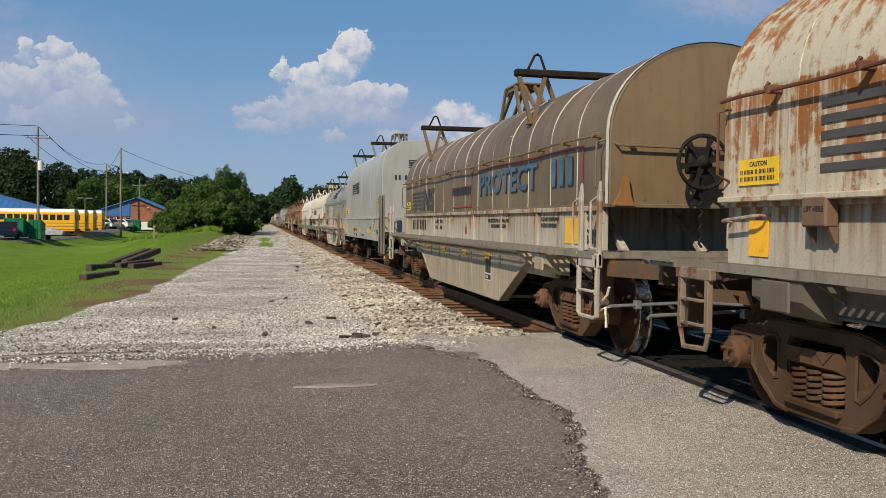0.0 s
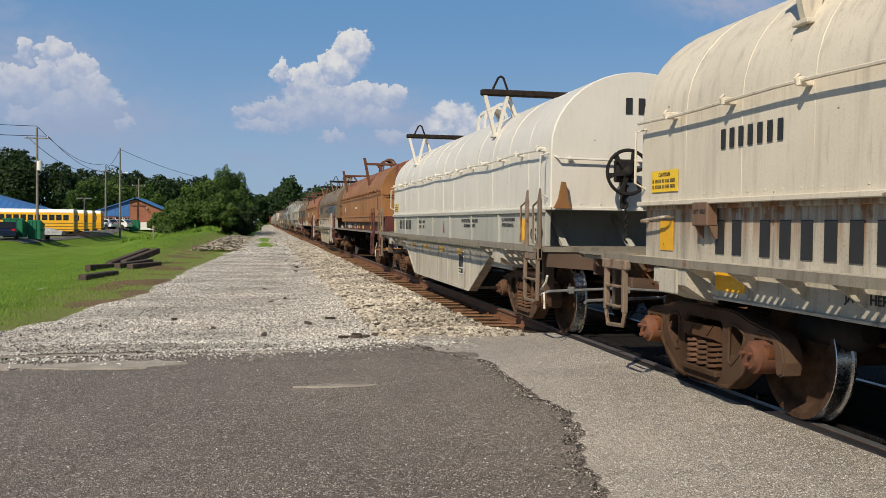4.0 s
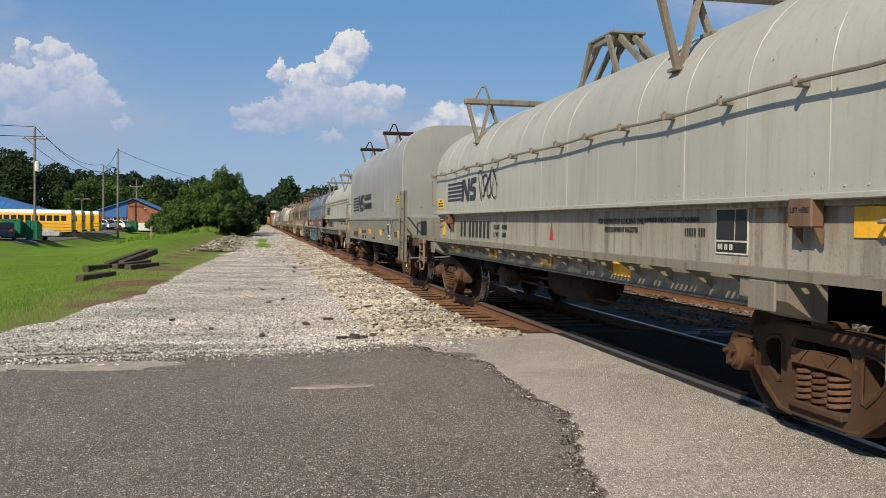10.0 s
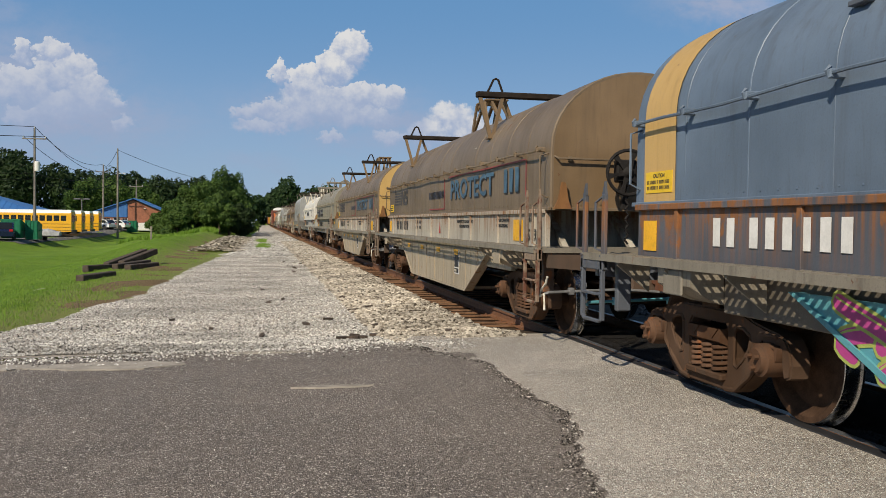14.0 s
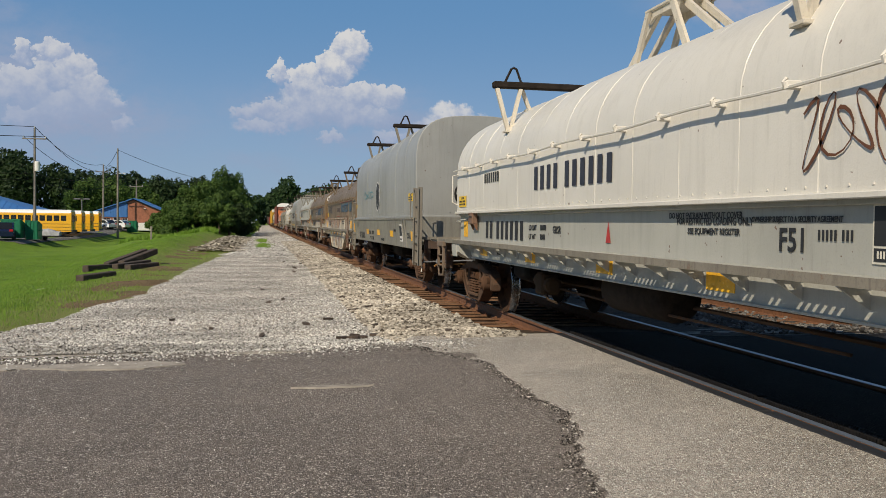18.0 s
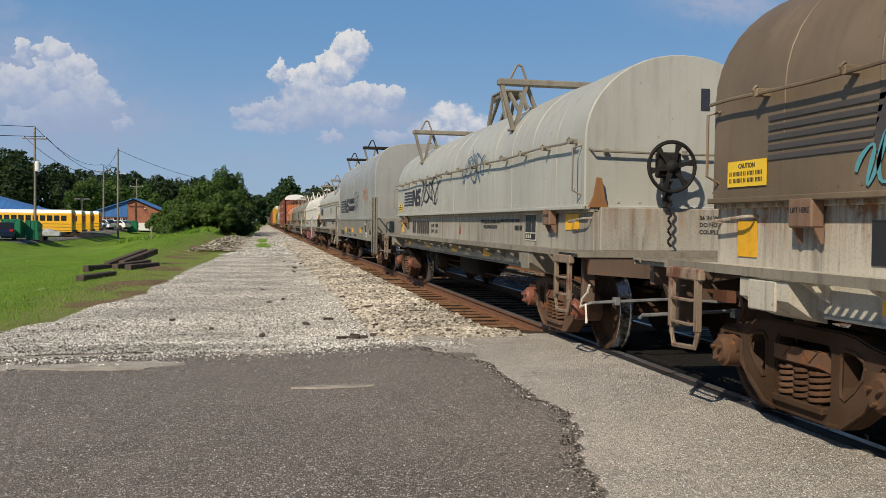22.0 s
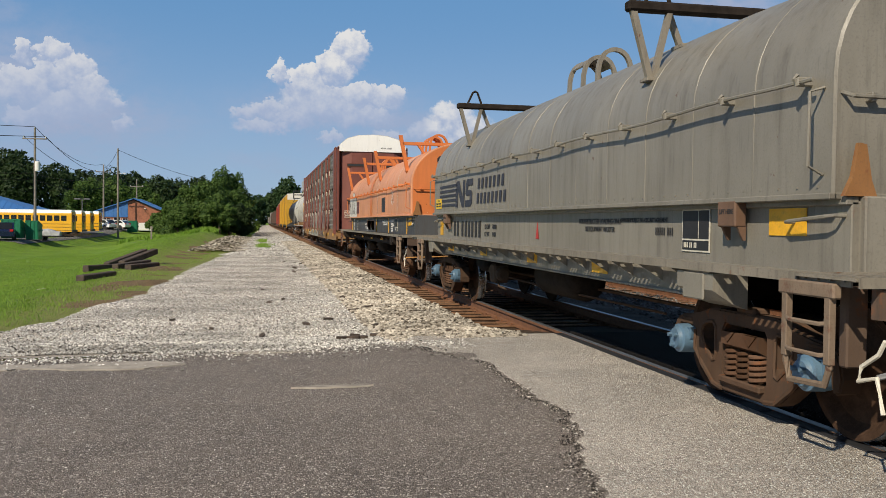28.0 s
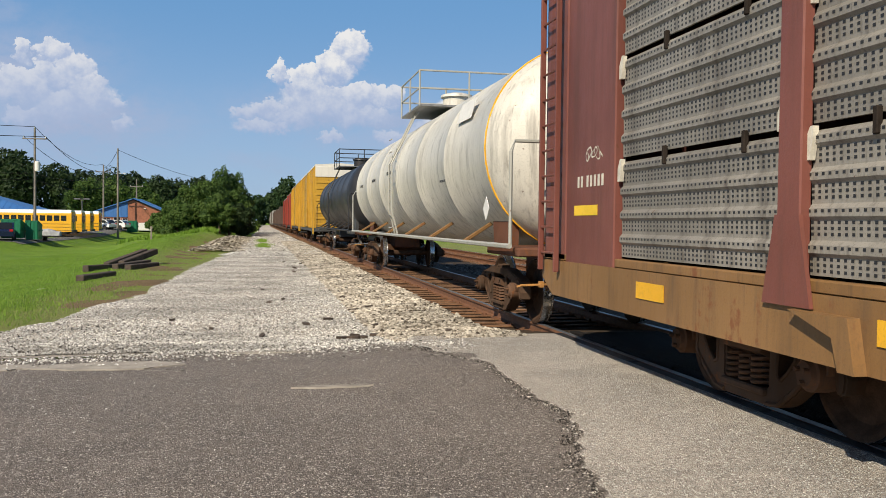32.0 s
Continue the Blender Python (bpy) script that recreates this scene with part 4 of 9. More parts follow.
def lift_v_fn(bm):
    """Lifting frame legs: a V on the shoulder with an inner leg."""
    for s in (-1,):
        stick(bm, (s * 1.05, 0, 2.76), (s * 1.25, 0, 3.47), 0.030)
        stick(bm, (s * 1.03, 0, 2.78), (s * 0.86, 0, 3.47), 0.028)
        stick(bm, (s * 0.68, 0.10, 3.08), (s * 0.84, 0.10, 3.47), 0.028)
        box(bm, s * 1.12, s * 0.96, -0.09, 0.09, 2.765, 2.80, 0.006)
        box(bm, s * 0.76, s * 0.58, -0.06, 0.18, 3.10, 3.14, 0.006)


def lift_beam_fn(bm):
    """Beam over the legs, with a rope loop near each end."""
    box(bm, -1.30, 1.30, -0.05, 0.07, 3.42, 3.52, 0.02)
    for s in (-1, 1):
        tube(bm, [(s * 1.12, 0, 3.50), (s * 1.02, 0, 3.71), (s * 0.98, 0, 3.73), (s * 0.94, 0, 3.71), (s * 0.86, 0, 3.50)], 0.020, 6)


def lift_post_fn(bm):
    """Lifting frame: one leaning post on each shoulder, a beam across and inner braces."""
    for s in (-1, 1):
        stick(bm, (s * 1.09, 0, 2.66), (s * 1.28, 0, 3.58), 0.045)
        stick(bm, (s * 0.64, 0, 3.08), (s * 0.83, 0, 3.36), 0.038)
        box(bm, s * 1.15, s * 1.0, -0.09, 0.09, 2.68, 2.74, 0.008)
    box(bm, -1.22, 1.22, -0.045, 0.045, 3.34, 3.42, 0.008)


def arch_strip(bm, w, z0, h, t, y0, y1, lean=0.0, n=12):
    """An upright hoop across the roof."""
    P, Q = [], []
    for k in range(n + 1):
        a = math.pi * (1 - k / n)
        c, s = math.cos(a), math.sin(a)
        s2 = abs(s) ** 0.6
        P.append((c * w, z0 + s2 * h))
        Q.append((c * (w - t), z0 + s2 * (h - t)))
    for k in range(n):
        for pts in ((P[k], P[k + 1], Q[k + 1], Q[k]),):
            prism(bm, list(pts), y0, y1)


def yoke_fn(bm):
    """Steel yoke astride the ridge: four splayed legs, long stays and a flanged top plate."""
    for s in (-1, 1):
        x0, x1 = s * 0.26, s * 0.17
        for d in (-1, 1):
            prism(bm, [(d * 0.62, 3.28), (d * 0.74, 3.28), (d * 0.36, 3.88), (d * 0.26, 3.88)], min(x0, x1), max(x0, x1) - 0.05, "x")
            prism(bm, [(d * 1.22, 3.28), (d * 1.34, 3.28), (d * 0.38, 3.90), (d * 0.30, 3.86)], s * 0.10 - 0.025, s * 0.10 + 0.025, "x")
        prism(bm, [(-0.40, 3.92), (0.40, 3.92), (0.34, 3.76), (0.2, 3.82), (-0.2, 3.82), (-0.34, 3.76)], s * 0.20 - 0.015, s * 0.20 + 0.015, "x")
    box(bm, -0.24, 0.24, -0.42, 0.42, 3.89, 3.93, 0.01)
    for y in (-0.68, 0.68):
        box(bm, -0.32, 0.32, y - 0.12, y + 0.12, 3.27, 3.31, 0.008)


def loop_fn(bm):
    """Two hoops on the ridge with a curved cover between them."""
    for y in (-0.55, 0.0, 0.55):
        arch_strip(bm, 0.27, 3.30, 0.50, 0.055, y - 0.03, y + 0.03)
    n = 10
    for k in range(n):
        a, b = math.pi * (0.20 + 0.60 * k / n), math.pi * (0.20 + 0.60 * (k + 1) / n)
        p, q = (math.cos(a) * 0.265, 3.30 + math.sin(a) ** 0.6 * 0.49), (math.cos(b) * 0.265, 3.30 + math.sin(b) ** 0.6 * 0.49)
        prism(bm, [p, q, (q[0] * 0.95, q[1] - 0.02), (p[0] * 0.95, p[1] - 0.02)], -0.02, 0.54)
    box(bm, -0.29, 0.29, -0.75, 0.75, 3.27, 3.33, 0.01)


def ridge_fn(y0, y1):
    def fn(bm):
        box(bm, -0.16, 0.16, y0, y1, 3.24, 3.385, 0.012)
    return fn


def grate_fn(x0, x1, y0, y1, z, pitch=0.09, solid=False, lip=0.055):
    """Walkway grating: edge angles, runners and treads."""
    def fn(bm):
        box(bm, x0, x0 + 0.012, y0, y1, z - lip, z + 0.012)
        box(bm, x1 - 0.012, x1, y0, y1, z - 0.03, z + 0.004)
        if solid:
            box(bm, x0 + 0.013, x1 - 0.013, y0 + 2.6, y1 - 2.6, z - 0.02, z - 0.004)
        for k in range(1, 4):
            x = x0 + (x1 - x0) * k / 4
            box(bm, x - 0.006, x + 0.006, y0, y1, z - 0.025, z)
        y = y0
        while y < y1:
            box(bm, x0 + 0.014, x1 - 0.014, y, y + pitch * 0.42, z - 0.014, z - 0.001)
            y += pitch
    return fn


def gusset_fn(bm):
    prism(bm, [(-1.19, 1.085), (-1.50, 1.085), (-1.50, 1.04), (-1.19, 0.80)], -0.012, 0.012)
    box(bm, -1.50, -1.19, -0.035, 0.035, 1.06, 1.088)


def skirt_fn(L):
    h = L / 2

    def fn(bm):
        box(bm, -1.175, -1.10, -h + 2.9, h - 2.9, 0.74, 1.10, 0.01)
    return fn


def slot_walk_fn(L):
    """Running board held off the side: an open gap, a solid strip, a row of long slots and a lip."""
    def fn(bm):
        a, b = -L / 2 + 0.8, L / 2 - 0.8
        box(bm, -1.482, -1.470, a, b, 1.075, 1.137)
        box(bm, -1.470, -1.450, a, b, 1.105, 1.121)
        box(bm, -1.395, -1.330, a, b, 1.105, 1.121)
        y, k = a, 0
        while y < b - 0.08:
            w = 0.036 if k % 13 else 0.20
            box(bm, -1.450, -1.395, y, y + w, 1.107, 1.119)
            y += w + 0.046
            k += 1
    return fn


def side_bracket_fn(bm):
    """Bracket that carries the running board."""
    prism(bm, [(-1.25, 1.105), (-1.465, 1.105), (-1.465, 1.07), (-1.25, 0.935)], -0.010, 0.010)
    box(bm, -1.465, -1.25, -0.045, 0.045, 1.085, 1.106)


def low_side_fn(L):
    """Lower side plate under the running board, with a deck over it and a flange below."""
    h = L / 2

    def fn(bm):
        prism(bm, [(-h + 2.2, 1.10), (h - 2.2, 1.10), (h - 3.0, 0.865), (-h + 3.0, 0.865)], -1.25, -1.225, "x")
        box(bm, -1.25, -1.04, -h + 0.8, h - 0.8, 1.098, 1.116)
        box(bm, -1.275, -1.10, -h + 3.0, h - 3.0, 0.845, 0.866, 0.004)
    return fn


def flat_body_fn(L, inset=0.0, tuck=0.0):
    """Trough walls under the hood; tuck: how far they stand back under its edge."""
    h = L / 2

    def fn(bm):
        w = 1.19 - tuck
        for s in (-1, 1):
            box(bm, s * (w - 0.07), s * w, -h + 1.35, h - 1.35, 1.10, 1.57, 0.008)  # trough wall
            box(bm, s * (w - 0.05), s * (w + 0.04), -h + 1.35, h - 1.35, 1.545, 1.60, 0.006)
            if not tuck:
                for y in np.arange(-h + 1.8, h - 1.5, 1.75):
                    box(bm, s * 1.185, s * 1.215, y - 0.03, y + 0.03, 1.12, 1.55, 0.005)
        for s in (-1, 1):
            e = h - 1.34 - inset
            box(bm, -w + 0.06, w - 0.06, s * (e - 0.04), s * (e + 0.04), 1.10, 1.60, 0.01)
            if inset:  # sloping braces in the open end
                for x in (-0.9, 0.0, 0.9):
                    prism(bm, [(s * (h - 1.4), 1.13), (s * (h - 1.5), 1.13), (s * e, 1.5), (s * e, 1.58)], x - 0.04, x + 0.04, "x")
    return fn


def under_fn(L, tall=False):
    """Centre sill, cross bearers and floor."""
    h = L / 2

    def fn(bm):
        box(bm, -0.38, 0.38, -h + 1.0, h - 1.0, 0.70, 1.06, 0.02)
        if tall:
            box(bm, -0.42, 0.42, -h + 3.9, h - 3.9, 0.42, 0.70, 0.02)
        for y in np.arange(-h + 2.6, h - 2.4, 1.9):
            box(bm, -1.12, 1.12, y - 0.05, y + 0.05, 0.85, 1.06, 0.01)
        w = 1.36 if tall else 1.11
        box(bm, -w, w, -h + 1.3, h - 1.3, 1.05, 1.08)
    return fn


def belly_fn(bm):
    """Deep side panel hung under the walkway, with sloping ends."""
    for s in (-1, 1):
        prism(bm, [(-4.15, 0.98), (4.15, 0.98), (2.65, 0.30), (-2.65, 0.30)], s * 1.22, s * 1.25, "x")
        for d in (-1, 1):
            prism(bm, [(d * 4.15, 0.98), (d * 4.22, 0.98), (d * 2.70, 0.27), (d * 2.64, 0.30)], s * 1.13, s * 1.27, "x")
        box(bm, s * 1.10, s * 1.265, -2.66, 2.66, 0.265, 0.30)
        for y in np.arange(-2.7, 2.8, 0.9):
            box(bm, s * 1.245, s * 1.262, y - 0.008, y + 0.008, 0.32, 0.97)
    box(bm, -1.2, 1.2, -2.6, 2.6, 0.30, 0.34)


def tall_body_fn(L):
    h = L / 2

    def fn(bm):
        for s in (-1, 1):
            prism(bm, [(s * 1.40, 1.52), (s * 1.50, 1.50), (s * 1.44, 0.86), (s * 1.36, 0.84)], -h + 1.25, h - 1.25)
            box(bm, s * 1.32, s * 1.52, -h + 1.2, h - 1.2, 1.48, 1.545, 0.012)
            for y in (-h + 2.42, -h + 2.75, h - 2.75, h - 2.42):
                prism(bm, [(s * 1.52, 1.50), (s * 1.53, 1.50), (s * 1.46, 0.86), (s * 1.42, 0.86)], y - 0.045, y + 0.045)
        box(bm, -1.4, 1.4, -h + 1.2, -h + 1.28, 0.95, 1.55, 0.01)
        box(bm, -1.4, 1.4, h - 1.28, h - 1.2, 0.95, 1.55, 0.01)
    return fn


def end_sill_fn(bm):
    """End sill with its striker and braces; origin at the outer face, the car towards +y."""
    prism(bm, [(-1.36, 1.07), (1.36, 1.07), (1.36, 0.90), (0.55, 0.84), (0.45, 0.60), (-0.45, 0.60), (-0.55, 0.84), (-1.36, 0.90)], 0.0, 0.07)
    box(bm, -0.34, 0.34, -0.08, 0.5, 0.60, 0.97, 0.02)
    for s in (-1, 1):
        box(bm, s * 1.16, s * 1.30, 0.35, 0.43, 0.58, 1.06, 0.01)
        prism(bm, [(0.05, 1.06), (0.60, 1.06), (0.60, 1.0), (0.05, 0.92)], s * 0.80 - 0.015, s * 0.80 + 0.015, "x")


def end_walk_fn(bm):
    """Crossover grating over the end sill."""
    for y in (-0.02, 0.56):
        box(bm, -1.50, 1.50, y, y + 0.014, 1.075, 1.135)
    for k in range(4):
        box(bm, -1.50, 1.50, 0.12 + 0.12 * k, 0.13 + 0.12 * k, 1.10, 1.125)
    for k in range(32):
        x = -1.5 + 3.0 * k / 31
        box(bm, x - 0.016, x + 0.016, -0.004, 0.558, 1.113, 1.128)


def low_ladder_fn(bm):
    """Stirrup hung under the walkway: two flat straps, rungs and a bent foot; origin at its middle."""
    tube(bm, [(0, -0.21, 1.08), (0, -0.21, 0.60), (0.0, -0.17, 0.50), (0.0, 0.17, 0.48), (0, 0.21, 0.58), (0, 0.21, 1.08)], 0.021, 6)
    for z in (0.68, 0.86):
        tube(bm, [(0, -0.21, z), (-0.03, -0.15, z - 0.01), (-0.03, 0.15, z - 0.01), (0, 0.21, z)], 0.014, 6)
    box(bm, -0.03, 0.03, -0.27, 0.27, 1.00, 1.09, 0.01)
    box(bm, -0.025, 0.02, -0.235, -0.18, 0.62, 1.06, 0.005)
    box(bm, -0.025, 0.02, 0.18, 0.235, 0.62, 1.06, 0.005)


def bracket_fn(bm):
    """Flared guide bracket at a hood's corner; origin on the end face."""
    prism(bm, [(-1.15, 1.60), (-0.92, 1.60), (-0.96, 1.70), (-1.0, 1.92), (-1.05, 1.93), (-1.09, 1.72)], -0.09, -0.05)
    prism(bm, [(-0.05, 1.60), (0.10, 1.60), (-0.05, 1.90)], -1.02, -0.99, "x")


def valve_fn(bm):
    """Brake valve: block, cap and pipe stubs."""
    box(bm, -1.02, -0.78, -0.16, 0.16, 0.52, 0.82, 0.03)
    lathe(bm, [(-0.30, 0.07), (-0.28, 0.11), (-0.16, 0.11)], 12, "y", (-0.90, 0, 0.66))
    lathe(bm, [(0.16, 0.10), (0.30, 0.10), (0.34, 0.06)], 12, "y", (-0.90, 0, 0.70))
    tube(bm, [(-0.9, 0, 0.80), (-0.9, 0.1, 0.95), (-0.7, 0.3, 1.0)], 0.02, 6)
    tube(bm, [(-0.95, -0.1, 0.55), (-0.98, -0.3, 0.48), (-0.95, -0.55, 0.46)], 0.018, 6)


def pipe_fn(L):
    h = L / 2

    def fn(bm):
        tube(bm, [(-0.52, -h + 1.0, 0.70), (-0.58, -h + 3.9, 0.62), (-0.58, h - 3.9, 0.62), (-0.52, h - 1.0, 0.70)], 0.022, 6)
        tube(bm, [(-0.82, -h + 4.4, 0.56), (-0.84, 0, 0.55), (-0.80, h - 4.6, 0.58)], 0.014, 5)
    return fn


def side_grab_fn(bm):
    """Level hand hold on the trough wall."""
    tube(bm, [(-1.19, -0.26, 1.48), (-1.27, -0.26, 1.48), (-1.29, -0.2, 1.475), (-1.29, 0.2, 1.445), (-1.27, 0.26, 1.44), (-1.19, 0.26, 1.44)], 0.013, 6)


def ladder_fn(bm):
    """Corner ladder: flat posts with hand holds over the deck, a strap stirrup below; origin at its middle."""
    for y in (-0.26, 0.24):
        box(bm, -0.015, 0.02, y - 0.04, y + 0.04, 1.00, 1.70, 0.006)
        prism(bm, [(y - 0.04, 1.70), (y + 0.04, 1.70), (y - 0.02, 1.82)], -0.012, 0.012, "x")
        tube(bm, [(0.0, y + 0.03, 1.16), (-0.04, y + 0.12, 1.18), (-0.04, y + 0.12, 1.62), (0.0, y + 0.03, 1.68)], 0.014, 6)
        box(bm, -0.03, 0.01, y - 0.025, y + 0.025, 0.50, 1.08, 0.005)
        for z in (0.72, 0.96, 1.10):
            box(bm, -0.042, -0.03, y - 0.012, y + 0.012, z, z + 0.024, 0.003)
    tube(bm, [(-0.01, -0.26, 0.52), (-0.02, -0.20, 0.49), (-0.02, 0.18, 0.49), (-0.01, 0.24, 0.52)], 0.020, 6)
    tube(bm, [(-0.01, -0.26, 0.76), (-0.04, -0.20, 0.75), (-0.04, 0.18, 0.75), (-0.01, 0.24, 0.76)], 0.015, 6)
    box(bm, -0.03, 0.03, -0.30, 0.28, 0.98, 1.12, 0.008)


def end_hoop_fn(bm):
    """Tall tube hand rail at the rear corner, bent over the deck at its top."""
    tube(bm, [(-0.03, 0.32, 0.60), (-0.03, 0.32, 1.96), (-0.02, 0.27, 2.06), (0.03, 0.18, 2.10), (0.10, -0.1, 2.10), (0.14, -0.28, 2.08)], 0.021, 7)
    for z in (1.05, 1.35, 1.65):
        tube(bm, [(-0.03, 0.32, z), (-0.01, 0.08, z), (0.04, 0.0, z)], 0.012, 5)
    tube(bm, [(0.02, 0.0, 0.95), (0.02, 0.0, 1.70)], 0.018, 6)


def tall_ladder_fn(bm):
    """Corner ladder of the tall cars: two channel posts from the foot to the hood's middle."""
    for y in (-0.28, 0.28):
        box(bm, -0.045, 0.045, y - 0.018, y + 0.018, 0.54, 2.14, 0.005)
        box(bm, -0.050, -0.036, y - 0.05, y + 0.05, 0.56, 2.12, 0.005)
        tube(bm, [(-0.04, y + 0.06, 1.50), (-0.10, y + 0.07, 1.52), (-0.10, y + 0.07, 2.02), (-0.04, y + 0.06, 2.05)], 0.012, 6)
        for z in (0.70, 0.96, 1.24, 1.72):
            box(bm, -0.062, -0.05, y - 0.016, y + 0.016, z, z + 0.03, 0.004)
    for z in (0.60, 0.86, 1.16, 1.46, 1.76):
        tube(bm, [(0, -0.28, z), (0, 0.28, z)], 0.016, 6)
    box(bm, -0.02, 0.04, -0.30, 0.30, 0.98, 1.12, 0.01)


def brake_wheel_fn(bm):
    """Hand brake wheel facing -y: dished rim, six spokes with round gaps, hub."""
    n = 28
    pts = [(0.27 * math.cos(2 * math.pi * k / n), 0, 0.27 * math.sin(2 * math.pi * k / n)) for k in range(n)]
    tube(bm, pts, 0.022, 6, True)
    for k in range(6):
        a = math.pi * k / 3 + 0.2
        c, s = math.cos(a), math.sin(a)
        for w0, w1, r0, r1 in ((0.034, 0.018, 0.05, 0.17), (0.018, 0.040, 0.17, 0.262)):
            prism(bm, [(c * r0 - s * w0, s * r0 + c * w0), (c * r0 + s * w0, s * r0 - c * w0), (c * r1 + s * w1, s * r1 - c * w1), (c * r1 - s * w1, s * r1 + c * w1)], -0.012, 0.012)
    lathe(bm, [(-0.06, 0.02), (-0.05, 0.04), (-0.01, 0.075), (0.015, 0.075), (0.05, 0.05)], 14, "y")


def brake_stand_fn(bm):
    box(bm, -0.13, 0.13, 0.03, 0.16, -0.12, 0.16, 0.02)
    box(bm, -0.035, 0.035, 0.10, 0.16, -0.45, -0.1, 0.01)
    for k in range(12):
        tube(bm, [(0.02 * (-1) ** k, 0.03, -0.16 - 0.06 * k), (-0.02 * (-1) ** k, 0.03, -0.21 - 0.06 * k)], 0.014, 5)


def coupler_fn(bm):
    """Drawbar and knuckle, pointing to -y from the end sill."""
    box(bm, -0.09, 0.09, -0.32, 0.1, -0.10, 0.10, 0.02)
    prism(bm, [(-0.16, -0.32), (0.14, -0.32), (0.17, -0.58), (0.06, -0.66), (0.02, -0.52), (-0.08, -0.50), (-0.12, -0.70), (-0.2, -0.66)], -0.14, 0.14, "z")
    box(bm, -0.2, 0.2, 0.0, 0.06, -0.2, 0.2, 0.02)


def hose_fn(bm):
    tube(bm, [(0, 0, 0), (0, -0.12, -0.02), (0.03, -0.22, -0.20), (0.10, -0.36, -0.33), (0.2, -0.5, -0.30)], 0.024, 6)


def cock_fn(bm):
    """Bent white angle-cock handle on the end of the lever."""
    tube(bm, [(0, 0, 0.18), (0.0, 0.05, 0.10), (-0.02, 0.16, 0.02), (-0.03, 0.17, -0.06), (-0.03, 0.02, -0.02), (-0.05, -0.06, -0.20)], 0.014, 6)


def lever_fn(bm):
    """Uncoupling lever across the end."""
    tube(bm, [(-1.42, 0.03, -0.02), (-1.38, 0, 0.0), (-0.5, 0, 0.03), (0.0, -0.04, 0.0), (0.5, 0, 0.03), (1.38, 0, 0.0), (1.42, 0.03, -0.02)], 0.016, 6)
    for x in (-1.1, -0.4, 0.5, 1.1):
        box(bm, x - 0.03, x + 0.03, -0.02, 0.06, -0.03, 0.05, 0.006)


def side_frame_fn(bm):
    """Cast truck side frame with rounded windows, in (y, z), for the near side."""
    x0, x1 = -1.10, -0.94
    half = [(0.40, 0.755), (0.54, 0.74), (0.68, 0.70), (0.84, 0.672), (0.98, 0.655), (1.07, 0.62), (1.125, 0.55), (1.15, 0.45), (1.13, 0.36), (1.06, 0.335), (1.035, 0.42),
            (1.03, 0.52), (1.00, 0.57), (0.79, 0.57), (0.755, 0.53), (0.75, 0.42), (0.72, 0.35), (0.62, 0.265), (0.50, 0.175), (0.42, 0.135), (0.32, 0.12)]
    loops = [half + [(-y, z) for y, z in reversed(half)],
             [(0.30, 0.27), (0.30, 0.60), (0.27, 0.645), (-0.27, 0.645), (-0.30, 0.60), (-0.30, 0.27), (-0.27, 0.245), (0.27, 0.245)]]
    win = [(0.41, 0.60), (0.405, 0.40), (0.42, 0.345), (0.46, 0.335), (0.54, 0.40), (0.62, 0.49), (0.64, 0.55), (0.62, 0.60), (0.55, 0.635), (0.45, 0.645)]
    for sg in (-1, 1):
        loops.append([(sg * y, z) for y, z in win])
    edges = []
    for lp in loops:
        v = [bm.verts.new((x0, y, z)) for y, z in lp]
        edges += [bm.edges.new((v[k], v[(k + 1) % len(v)])) for k in range(len(v))]
    flat = [f for f in bmesh.ops.triangle_fill(bm, use_beauty=True, edges=edges)["geom"] if isinstance(f, bmesh.types.BMFace)]
    ex = bmesh.ops.extrude_face_region(bm, geom=flat)
    bmesh.ops.translate(bm, vec=(x1 - x0, 0, 0), verts=[g for g in ex["geom"] if isinstance(g, bmesh.types.BMVert)])
    bmesh.ops.recalc_face_normals(bm, faces=bm.faces[:])
    bmesh.ops.bevel(bm, geom=[e for e in bm.edges if len(e.link_faces) == 2 and e.calc_face_angle() > 1.2], offset=0.014, segments=2, affect="EDGES")
    box(bm, x0 - 0.045, x0 + 0.02, -0.29, 0.29, 0.195, 0.25, 0.012)
    box(bm, x0 + 0.01, x1 - 0.02, -0.13, 0.13, 0.75, 0.80, 0.012)
    for sg in (-1, 1):  # rolled lips along the lower chord and round the windows
        tube(bm, [(x0 - 0.002, sg * 0.30, 0.14), (x0 - 0.002, sg * 0.43, 0.155), (x0 - 0.002, sg * 0.62, 0.285), (x0 - 0.002, sg * 0.735, 0.39), (x0 - 0.002, sg * 0.745, 0.55)], 0.020, 6)
        tube(bm, [(x0 + 0.002, sg * y, z) for y, z in win + win[:1]], 0.016, 6)
        box(bm, x0 - 0.012, x0 + 0.01, sg * 0.80, sg * 0.98, 0.615, 0.64, 0.006)


def spring_fn(bm):
    """A coil spring seen as stacked turns."""
    n, turns, r, w = 12, 5, 0.072, 0.0165
    pts = [(-1.06 + r * math.cos(2 * math.pi * k / n), r * math.sin(2 * math.pi * k / n), 0.255 + 0.215 * k / (n * turns)) for k in range(n * turns + 1)]
    tube(bm, pts, w, 6)


